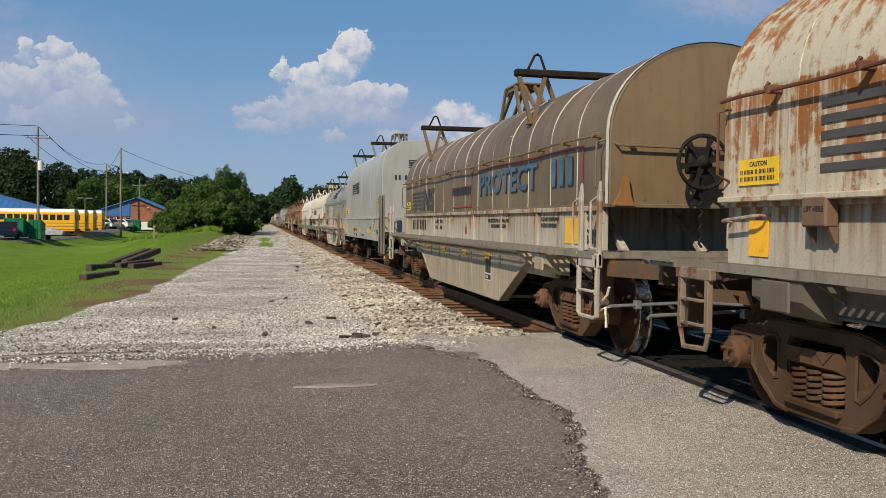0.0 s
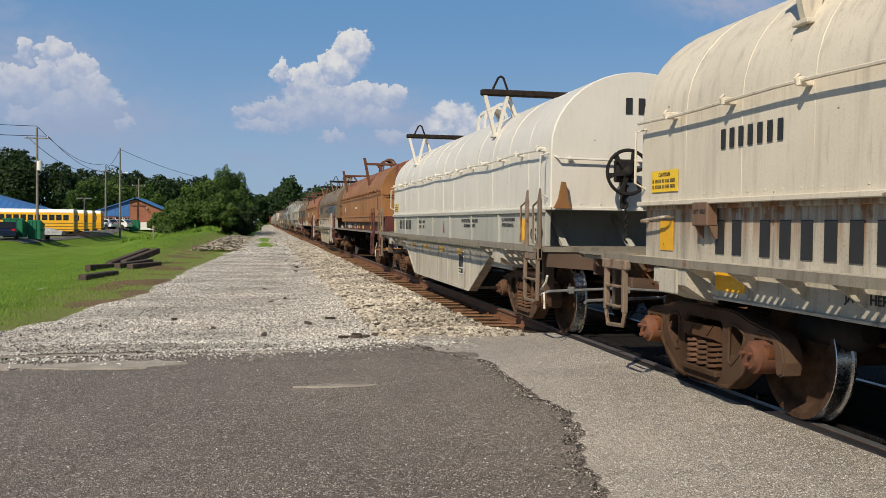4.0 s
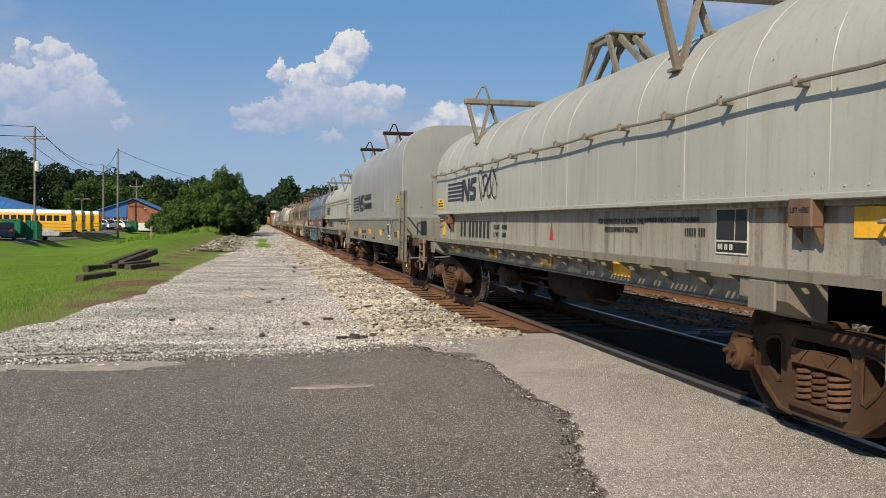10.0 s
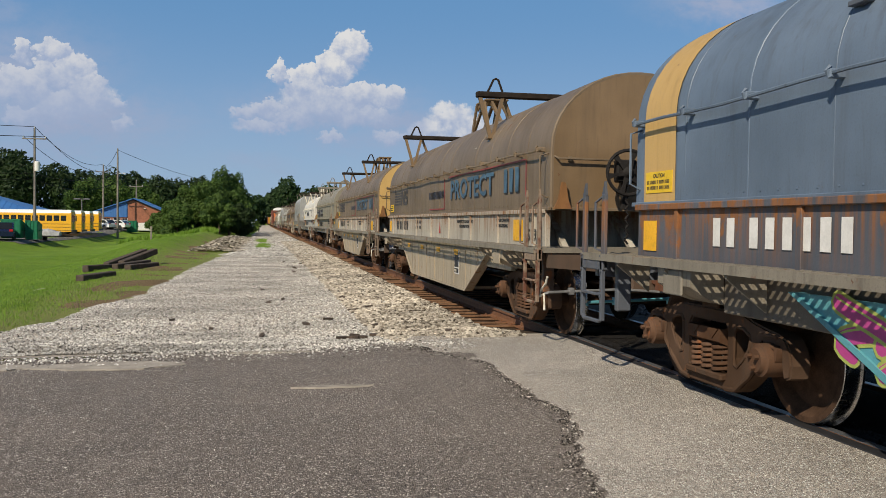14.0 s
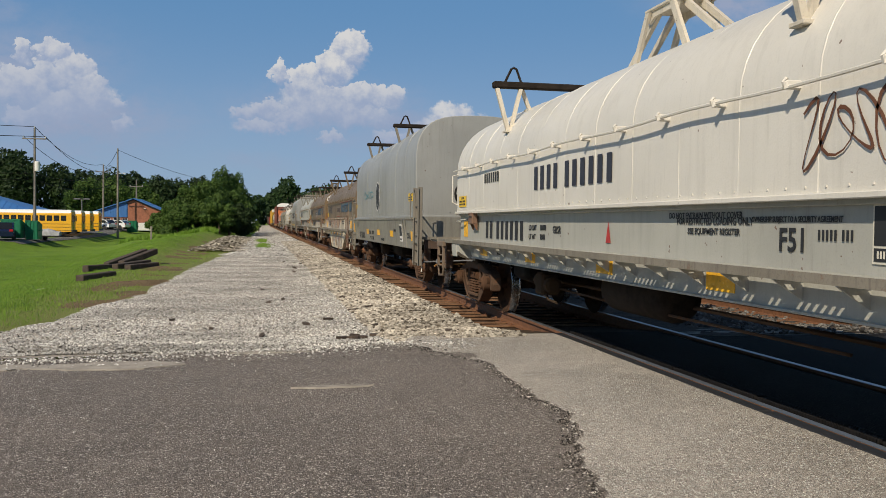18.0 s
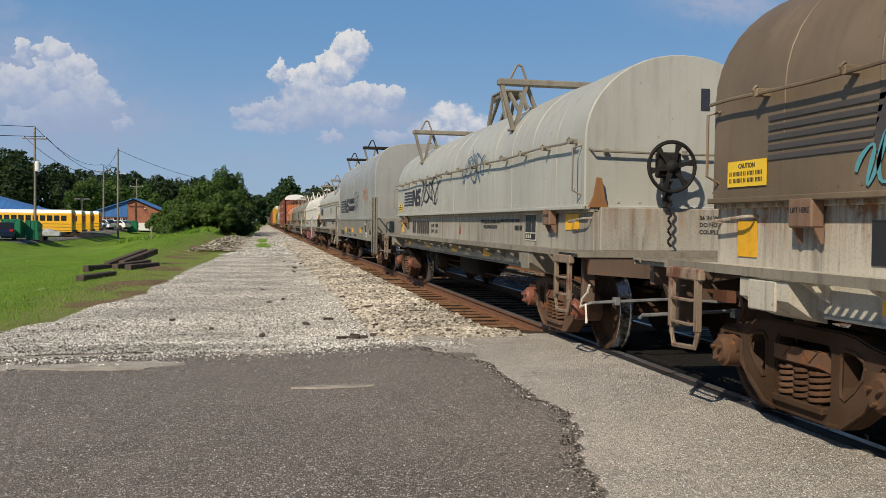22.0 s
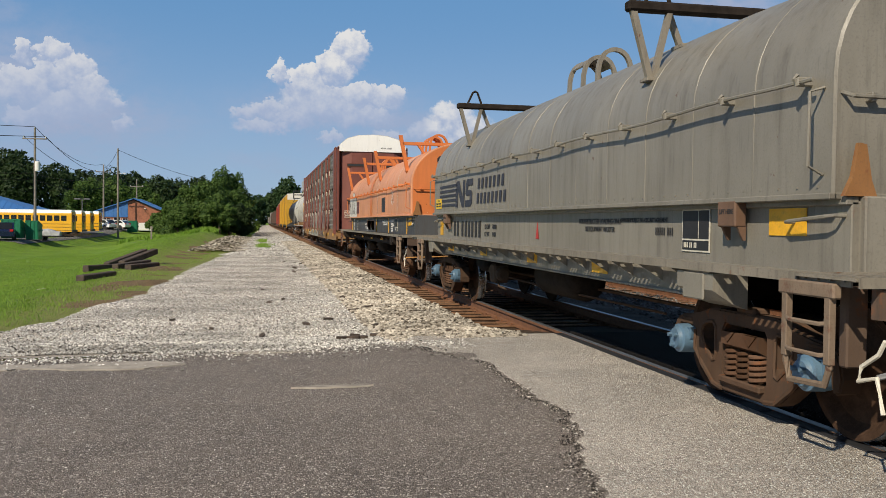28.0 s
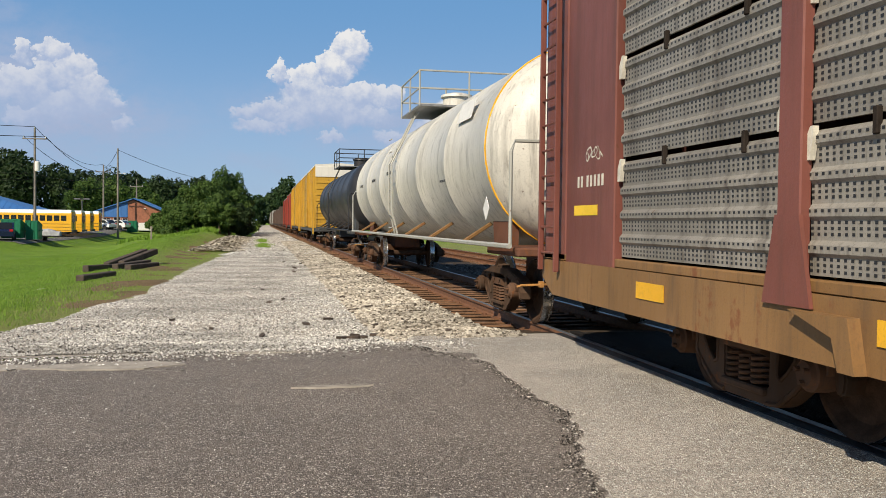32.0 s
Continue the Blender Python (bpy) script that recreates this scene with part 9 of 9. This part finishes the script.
def far_woods(name, y0, x0, x1, h, n, seed, size, mat, label):
    rg = np.random.default_rng(seed)
    lobes = []
    x = x0
    while x < x1:
        hh = h * (0.84 + 0.15 * nz(x, seed, 0.03) + 0.16 * rg.uniform()) * (1 + 0.30 * smooth(-62, -84, x) - 0.20 * smooth(-52, -30, x) if x < -14 else 1)
        r = rg.uniform(4.0, 7.0)
        yy = y0 + rg.uniform(-14, 14)
        zz = ground_z(x, yy)
        lobes.append(((x, yy, zz + hh - r * 0.9), (r, r, r * 0.9)))
        lobes.append(((x + rg.uniform(-2, 2), yy - 5, zz + hh * 0.42), (r * 1.1, r, hh * 0.45)))
        x += rg.uniform(3.0, 5.5)
    V, F = leaves(rg, lobes, n, size)
    me = bpy.data.meshes.new(name)
    me.from_pydata(V, [], F)
    me.materials.append(mat)
    tagged(new(name, me), label, "woods", kind="stuff")


far_woods("far_woods", 290, -150, -14, 17, 76000, 21, 0.68, M_LEAF_B, "dark green wooded hill behind the buildings")
far_woods("far_woods_beyond", 420, -40, 40, 15, 12000, 22, 1.2, M_LEAF_C, "green woods closing the view along the line")
far_woods("woods_across", 60, 46, 60, 12, 3000, 23, 0.9, M_LEAF_C, "green woods beyond the second track")

# parking area
lot = sheet("parking_lot", axis([(-60, -25.4, 2.0)]), axis([(84, 170, 4.0)]), lambda x, y: ground_z(x, y) + 0.03, M_LOT, "structure", "grey asphalt parking area behind the grass")


def bus(x, y, label):
    """School bus, rear towards +x; x, y is the rear's middle."""
    z = ground_z(x - 3, y)
    root = tagged(empty("school_bus", pose(x, y, z)), label, "bus", "parked school buses")
    L, w, zt = 10.6, 1.22, 3.05
    bm = bmesh.new()
    pr = [(-w, 0.45), (-w, 2.55), (-w + 0.1, 2.8), (w - 0.1, 2.8), (w, 2.55), (w, 0.45)]
    prism(bm, pr, -L, 0, "x")
    part("body", bm, M_BUSYEL, root, "yellow bus body")
    bm = bmesh.new()
    prism(bm, [(-w + 0.02, 2.66), (-w + 0.14, 2.90), (-w + 0.4, zt), (w - 0.4, zt), (w - 0.14, 2.90), (w - 0.02, 2.66)], -L + 0.1, -0.06, "x")
    part("roof", bm, M_BUSWHITE, root, "white roof")
    bm = bmesh.new()
    box(bm, -0.62, 0.0, -w - 0.004, -w + 0.02, 1.72, 2.38, 0.02)
    win = mesh_of("window", bm)
    bm = bmesh.new()
    box(bm, -0.62, 0.0, -w - 0.012, -w, 2.03, 2.07)
    sash = mesh_of("window_sash", bm)
    for k in range(12):
        p = link("window", win, M_GLASS, root, "", pose(-0.55 - 0.78 * k, 0, 0))
        link("window_sash", sash, M_BLACK, p)
    for z0 in (0.62, 0.98, 1.35):
        bm = bmesh.new()
        box(bm, -L, 0.0, -w - 0.015, -w, z0, z0 + 0.05)
        part("rub_rail", bm, M_BLACK, root)
    bm = bmesh.new()
    box(bm, 0.0, 0.012, -0.95, -0.35, 1.6, 2.4, 0.004)
    box(bm, 0.0, 0.012, 0.35, 0.95, 1.6, 2.4, 0.004)
    box(bm, 0.0, 0.014, -0.3, 0.3, 0.8, 2.45, 0.004)
    part("rear_windows", bm, M_GLASS, root)
    for s in (-1, 1):
        bm = bmesh.new()
        lathe(bm, [(0.0, 0.1), (0.03, 0.09)], 12, "x", (0, s * 0.85, 2.6))
        part("rear_lamp", bm, M_LAMPRED, root)
    bm = bmesh.new()
    box(bm, 0.0, 0.2, -w, w, 0.45, 0.68, 0.03)
    part("bumper", bm, M_BLACK, root)
    for dx in (-3.2, -8.6):
        for s in (-1, 1):
            bm = bmesh.new()
            lathe(bm, [(-0.14, 0.3), (-0.12, 0.48), (0.12, 0.48), (0.14, 0.3)], 20, "y", (dx, s * 1.05, 0.48))
            part("wheel", bm, M_RUBBER, root)
    return root


bus(-26.5, 112, "yellow school bus with white roof parked side-on")
for x, y in ((-26.3, 117), (-26.2, 122), (-26.0, 127)):
    bus(x, y, "yellow school bus with white roof parked in a row")


def dumpster(x, y, w, label):
    z = ground_z(x, y)
    root = tagged(empty("dumpster", pose(x, y, z)), label, "dumpster", "green dumpsters")
    bm = bmesh.new()
    prism(bm, [(-0.75, 0.12), (0.75, 0.12), (0.85, 1.45), (-0.85, 1.85)], -w / 2, w / 2, "x")
    part("bin", bm, M_BINGREEN, root)
    for k in range(4):
        bm = bmesh.new()
        xx = -w / 2 + 0.1 + (w - 0.2) * k / 3
        prism(bm, [(-0.80, 0.12), (-0.74, 0.12), (-0.84, 1.85), (-0.90, 1.85)], xx - 0.04, xx + 0.04, "x")
        part("rib", bm, M_BINGREEN, root)
    bm = bmesh.new()
    prism(bm, [(-0.88, 1.84), (0.88, 1.44), (0.88, 1.50), (-0.88, 1.92)], -w / 2 - 0.03, w / 2 + 0.03, "x")
    part("lid", bm, M_BINGREEN, root, "dark green lid")
    for s in (-1, 1):
        bm = bmesh.new()
        box(bm, s * w / 2, s * (w / 2 + 0.12), -0.5, 0.5, 0.9, 1.05, 0.01)
        part("fork_pocket", bm, M_BINGREEN, root)


dumpster(-27.6, 90, 1.75, "green steel dumpster on the parking area")
dumpster(-26.0, 91, 1.15, "small green steel dumpster beside a larger one")
dumpster(-24.4, 146, 1.5, "green steel dumpster by a brick building")


def car(x, y, rz, mat, label, tall=1.5):
    z = ground_z(x, y)
    root = tagged(empty("parked_car", pose(x, y, z, 0, 0, rz)), label, "car", "parked cars")
    bm = bmesh.new()
    prism(bm, [(-2.2, 0.35), (2.2, 0.35), (2.25, 0.7), (2.1, 0.85), (1.1, 0.95), (0.5, tall - 0.05), (-1.5, tall), (-2.1, 1.0), (-2.25, 0.8)], -0.88, 0.88, "x")
    part("body", bm, mat, root)
    for s in (-1, 1):
        bm = bmesh.new()
        prism(bm, [(0.95, 0.98), (0.42, tall - 0.12), (-1.4, tall - 0.08), (-1.85, 1.0)], s * 0.872, s * 0.89, "x")
        part("side_glass", bm, M_GLASS, root)
        bm = bmesh.new()
        box(bm, s * 0.55, s * 0.85, -2.27, -2.15, 0.78, 0.98, 0.02)
        part("tail_lamp", bm, M_LAMPRED, root)
        for yy in (-1.35, 1.4):
            bm = bmesh.new()
            lathe(bm, [(-0.11, 0.2), (-0.1, 0.34), (0.1, 0.34), (0.11, 0.2)], 18, "x", (s * 0.82, yy, 0.34))
            part("wheel", bm, M_RUBBER, root)
    bm = bmesh.new()
    prism(bm, [(-2.13, 1.02), (-1.52, tall - 0.02), (-1.50, tall - 0.08), (-2.05, 1.0)], -0.75, 0.75, "x")
    part("rear_glass", bm, M_GLASS, root)


car(-27.6, 87, 12, M_CARBLUE, "dark blue hatchback parked by the dumpsters", 1.6)
car(-28.6, 143, 60, M_CARWHITE, "white pickup parked at a brick building")
car(-26.8, 144, 70, M_CARWHITE, "white car parked at a brick building", 1.45)


def trailer(x, y):
    z = ground_z(x, y)
    root = tagged(empty("covered_trailer", pose(x, y, z)), "small boat trailer under a silver tarpaulin", "trailer")
    bm = bmesh.new()
    rows = []
    for k in range(9):
        u = k / 8
        xx = -1.6 + 3.0 * u
        hh = 1.45 - 0.45 * u + 0.08 * math.sin(u * 12)
        rows.append([bm.verts.new((xx, 0.95 * c * (1 - 0.35 * u), 0.55 + (hh - 0.55) * s_)) for c, s_ in ((-1, 0), (-0.95, 0.5), (-0.6, 0.9), (0, 1.0), (0.6, 0.9), (0.95, 0.5), (1, 0))])
    for A, B in zip(rows, rows[1:]):
        for i in range(6):
            bm.faces.new([A[i], B[i], B[i + 1], A[i + 1]])
    bm.faces.new(rows[0])
    bm.faces.new(rows[-1])
    part("tarpaulin", bm, M_TARP, root, "wrinkled silver tarpaulin")
    bm = bmesh.new()
    box(bm, -1.7, 1.6, -0.7, -0.6, 0.42, 0.54)
    box(bm, -1.7, 1.6, 0.6, 0.7, 0.42, 0.54)
    prism(bm, [(1.5, -0.7), (1.5, 0.7), (2.6, 0.05), (2.6, -0.05)], 0.42, 0.52, "z")
    part("frame", bm, M_BLACKIRON, root)
    for s in (-1, 1):
        bm = bmesh.new()
        lathe(bm, [(-0.09, 0.15), (-0.08, 0.28), (0.08, 0.28), (0.09, 0.15)], 16, "y", (-0.3, s * 0.9, 0.28))
        part("wheel", bm, M_RUBBER, root)


trailer(-25.6, 94)


def pole(x, y, top, label, arm=True, can=False, lamp=False):
    z = ground_z(x, y)
    h = top - z
    root = tagged(empty("utility_pole", pose(x, y, z)), label, "utility pole", "wooden utility poles")
    bm = bmesh.new()
    lathe(bm, [(-0.6, 0.16), (h * 0.5, 0.135), (h, 0.10)], 12, "z")
    part("shaft", bm, M_POLE, root)
    if arm:
        bm = bmesh.new()
        box(bm, -1.15, 1.15, -0.16, -0.05, h - 1.15, h - 1.03, 0.01)
        part("crossarm", bm, M_POLE, root)
        for dx in (-1.05, 0.0, 1.05):
            bm = bmesh.new()
            zz = h - 1.03 if dx else h
            lathe(bm, [(zz, 0.03), (zz + 0.05, 0.06), (zz + 0.12, 0.05), (zz + 0.18, 0.03)], 10, "z", (dx, -0.1 if dx else 0, 0))
            part("insulator", bm, M_WHITE, root)
    if can:
        bm = bmesh.new()
        lathe(bm, [(h - 4.4, 0.2), (h - 4.35, 0.26), (h - 3.45, 0.26), (h - 3.4, 0.2)], 16, "z", (0.30, -0.22, 0))
        part("transformer", bm, M_WHITE, root, "white can transformer")
    if lamp:
        bm = bmesh.new()
        tube(bm, [(0, 0, h - 3.6), (0.6, -0.2, h - 3.4), (0.9, -0.3, h - 3.45)], 0.03, 6)
        box(bm, 0.75, 1.1, -0.42, -0.2, h - 3.55, h - 3.42, 0.03)
        part("lamp_arm", bm, M_WHITE, root)
    return Vector((x, y, top))


A = pole(-27.3, 97, 10.7, "tall wooden utility pole with crossarm and transformer", True, True)
B = pole(-24.2, 130, 11.4, "tall bare wooden utility pole with a lamp", False, False, True)
C = pole(-29.4, 150, 10.2, "wooden utility pole with crossarm", True)
D = pole(-26.3, 165, 8.5, "short wooden utility pole with crossarm", True)
Z = Vector((-60, 60, 10.5))


def wire(p, q, sag, label="thin dark overhead wire"):
    bm = bmesh.new()
    pts = [p.lerp(q, k / 14) - Vector((0, 0, sag * 4 * (k / 14) * (1 - k / 14))) for k in range(15)]
    tube(bm, pts, 0.028, 4)
    tagged(part("overhead_wire", bm, M_BLACKIRON), label, "wire", "overhead wires")


for dx in (-1.05, 0.0, 1.05):
    o = Vector((dx, 0, -0.85 if dx else 0.15))
    wire(Z + o, A + o, 0.8)
    wire(A + o, C + o, 1.4)
    wire(C + o, D + o, 0.8)
wire(A - Vector((0, 0, 4.6)), B - Vector((0, 0, 3.5)), 0.9)
wire(A - Vector((0, 0, 5.2)), B - Vector((0, 0, 4.6)), 1.2)
wire(Z - Vector((0, 0, 4.8)), A - Vector((0, 0, 4.6)), 0.6)
wire(Z - Vector((0, 0, 5.6)), A - Vector((0, 0, 5.2)), 0.6)
wire(B - Vector((0, 0, 0.2)), C - Vector((0, 0, 0.5)), 0.5)
wire(B - Vector((0, 0, 0.2)), B + Vector((14, 60, -2.0)), 1.0)


def small_post(x, y, h, label):
    bm = bmesh.new()
    box(bm, -0.06, 0.06, -0.06, 0.06, -0.3, h, 0.01)
    box(bm, -0.09, 0.09, -0.075, -0.06, h - 0.25, h - 0.02, 0.004)
    tagged(part("marker_post", bm, M_POLE, m=pose(x, y, ground_z(x, y))), label, "post")


small_post(-13.0, 72, 1.25, "weathered wooden marker post in the grass")


def building_gable():
    root = tagged(empty("brick_building", pose(-26.0, 158, -0.3)), "low red brick building with a blue metal gable roof", "building")
    bm = bmesh.new()
    prism(bm, [(-5.4, 0), (4.8, 0), (4.8, 3.4), (0.6, 5.1), (-5.4, 3.0)], -3, 9)
    part("wall", bm, M_BRICK, root, "red brick wall")
    bm = bmesh.new()
    prism(bm, [(-5.9, 2.95), (0.6, 5.28), (0.6, 5.42), (-5.9, 3.1)], -3.5, 9.2)
    prism(bm, [(5.2, 3.3), (0.6, 5.28), (0.6, 5.42), (5.2, 3.45)], -3.5, 9.2)
    part("roof", bm, M_BLUEROOF, root, "blue standing seam roof")
    bm = bmesh.new()
    prism(bm, [(-5.4, 2.2), (-0.4, 2.2), (-0.4, 4.9), (-5.4, 3.0)], -3.08, -3.0)
    part("gable_cladding", bm, M_BLUEROOF, root, "blue metal cladding")
    for k in range(12):
        bm = bmesh.new()
        x = -5.2 + 0.42 * k
        box(bm, x - 0.02, x + 0.02, -3.11, -3.08, 2.2, 3.05 + (x + 5.4) * 0.37)
        part("seam", bm, M_BLUEROOF, root)
    for x, w, zb, zt_ in ((-4.4, 1.3, 0.9, 2.0), (-2.6, 1.0, 0.0, 2.1), (-1.2, 0.8, 0.9, 2.0)):
        bm = bmesh.new()
        box(bm, x, x + w, -3.06, -2.9, zb, zt_, 0.01)
        wdw = part("window" if zb else "door", bm, M_GLASS, root)
        bm = bmesh.new()
        for a, b2 in ((x - 0.06, x), (x + w, x + w + 0.06), (x + w / 2 - 0.02, x + w / 2 + 0.02)):
            box(bm, a, b2, -3.09, -3.0, zb, zt_)
        part("frame", bm, M_WHITE, wdw)
    bm = bmesh.new()
    box(bm, 1.2, 3.6, -3.9, -3.1, 0.0, 1.3, 0.03)
    part("white_store_box", bm, M_WHITE, root)
    bm = bmesh.new()
    box(bm, 2.2, 2.5, -3.2, -3.0, 3.6, 3.75)
    part("wall_lamp", bm, M_WHITE, root)


building_gable()


def building_hip():
    root = tagged(empty("hip_roof_building", pose(-52.0, 142, -0.3)), "long low brick building with a blue hipped metal roof", "building")
    bm = bmesh.new()
    box(bm, -14, 13.0, 0, 14, 0, 3.0, 0.02)
    part("wall", bm, M_BRICK, root, "red brick wall")
    bm = bmesh.new()
    P = [(-15, -1, 2.95), (14.5, -1, 2.95), (14.5, 15, 2.95), (-15, 15, 2.95), (-8, 7, 6.6), (2.5, 7, 6.6)]
    v = [bm.verts.new(p) for p in P]
    for f in ((0, 1, 5, 4), (1, 2, 5), (2, 3, 4, 5), (3, 0, 4), (0, 3, 2, 1)):
        bm.faces.new([v[i] for i in f])
    part("roof", bm, M_BLUEROOF, root, "blue standing seam hipped roof")
    for k in range(30):
        bm = bmesh.new()
        x = -14 + 0.95 * k
        tx = max(-8.0, min(2.5, x * 0.45 - 2.2))
        t = 1.0 if -8 < x < 2.5 else max(0.12, 1 - (abs(x + 2.75) - 5.25) / 12)
        tube(bm, [(x, -1.0, 3.0), (x, -1 + 8 * t, 3.0 + 3.62 * t)], 0.03, 4)
        part("seam", bm, M_BLUEROOF, root)
    bm = bmesh.new()
    box(bm, -15, 14.5, -1.05, -0.95, 2.78, 3.0)
    part("fascia", bm, M_BLACKIRON, root)


building_hip()


def lamp_post(x, y, h):
    root = tagged(empty("parking_lamp", pose(x, y, ground_z(x, y))), "parking lot lamp post with twin heads", "lamp post")
    bm = bmesh.new()
    lathe(bm, [(0, 0.09), (h, 0.06)], 10, "z")
    part("mast", bm, M_GREYIRON, root)
    bm = bmesh.new()
    box(bm, -1.1, -0.2, -0.2, 0.2, h - 0.05, h + 0.12, 0.03)
    box(bm, 0.2, 1.1, -0.2, 0.2, h - 0.05, h + 0.12, 0.03)
    box(bm, -0.3, 0.3, -0.05, 0.05, h, h + 0.06)
    part("lamp_heads", bm, M_GREYIRON, root)


lamp_post(-30.4, 138, 4.6)


def timber(x, y, z, L, rz, ry, label, s=0.23):
    bm = bmesh.new()
    box(bm, -L / 2, L / 2, -s / 2, s / 2, -s / 2, s / 2, 0.02)
    for v in bm.verts:
        v.co += Vector((0, noise.noise(v.co * 2) * 0.02, noise.noise(v.co * 2.3 + Vector((5, 0, 0))) * 0.02))
    tagged(part("old_tie", bm, M_OLDTIE, m=pose(x, y, z, 0, ry, rz)), label, "timber", "discarded ties")


M_OLDTIE = plain("old_tie", (0.075, 0.055, 0.042), 0.9, 0, 0.5, 4.0, 0.9, 0.03)
for x, y, z, L, rz, ry, lab in ((-9.42, 27.8, -0.36, 2.5, 78, 0, "dark discarded wooden tie lying in the grass"), (-10.2, 32.6, -0.34, 1.5, 66, 0, "short dark tie with a pale cut end"),
                             (-9.15, 33.2, -0.26, 2.3, 68, -2, "dark tie with a cut end on the dirt"), (-8.75, 32.8, -0.30, 2.3, 72, 0, "dark tie lying at the edge of the dirt"),
                             (-9.55, 34.6, -0.08, 2.6, 66, -10, "dark tie leaning across the stack"), (-9.15, 34.9, -0.06, 2.6, 69, -9, "long dark tie at the back of the stack")):
    timber(x, y, z + 0.06, L, rz, ry, lab)


def litter():
    """Splinters of tie wood and bark on the gravel."""
    rng = random.Random(77)
    for k in range(46):
        y = 12 + 45 * rng.random() ** 1.6
        x = -4.2 + rng.gauss(0, 1.1) + 1.2 * smooth(12, 40, y)
        if x > -1.9 or x < -7.5:
            continue
        L = rng.uniform(0.07, 0.28)
        bm = bmesh.new()
        prism(bm, [(-L / 2, -0.015), (-L * 0.2, -0.035), (L * 0.3, -0.03), (L / 2, 0.0), (L * 0.25, 0.03), (-L * 0.3, 0.03)], 0.0, 0.035, "z")
        tagged(part("wood_splinter", bm, M_OLDTIE, m=pose(x, y, gravel_z(x, y) + 0.02, rng.uniform(-8, 8), rng.uniform(-8, 8), rng.uniform(0, 180))),
               "dark splinter of old tie on the gravel", "wood scrap", "wood scraps")


litter()


def signal_mast(x, y):
    z = ground_z(x, y)
    root = tagged(empty("signal_mast", pose(x, y, z)), "grey railway signal mast with ladder far along the line", "signal")
    bm = bmesh.new()
    lathe(bm, [(0, 0.12), (6.0, 0.09)], 10, "z")
    part("mast", bm, M_GREYIRON, root)
    bm = bmesh.new()
    box(bm, -0.35, 0.35, -0.15, 0.1, 5.0, 6.3, 0.03)
    part("signal_head", bm, M_BLACKIRON, root)
    bm = bmesh.new()
    box(bm, 0.8, 1.9, -0.4, 0.4, 0, 1.9, 0.03)
    part("relay_cabinet", bm, M_CHROME, root, "silver relay cabinet")


signal_mast(-7.9, 215)


# ---- motion ----
def travel(t):
    """How far the train has gone after t seconds; it slows a little."""
    return 14.65 * t - 0.0125 * t * t


def motions():
    times = [0, 4, 8, 12, 16, 20, 24, 28, 32]
    for root, s in TRAIN:
        walk(root, [(t, pose(0, s - travel(t), 0)) for t in times])
    # the wheelsets all roll alike: key one of each place and share its keys
    keyed = {}
    n = int(DUR * FPS)
    for w, dy in WHEELSETS:
        if dy not in keyed:
            walk(w, [(k / FPS, pose(0, dy, 0.457, math.degrees(travel(k / FPS) / 0.457) % 360.0)) for k in range(n + 1)])
            keyed[dy] = w.animation_data
        else:
            w.rotation_mode = "QUATERNION"
            a = w.animation_data_create()
            a.action = keyed[dy].action
            a.action_slot = keyed[dy].action_slot


motions()
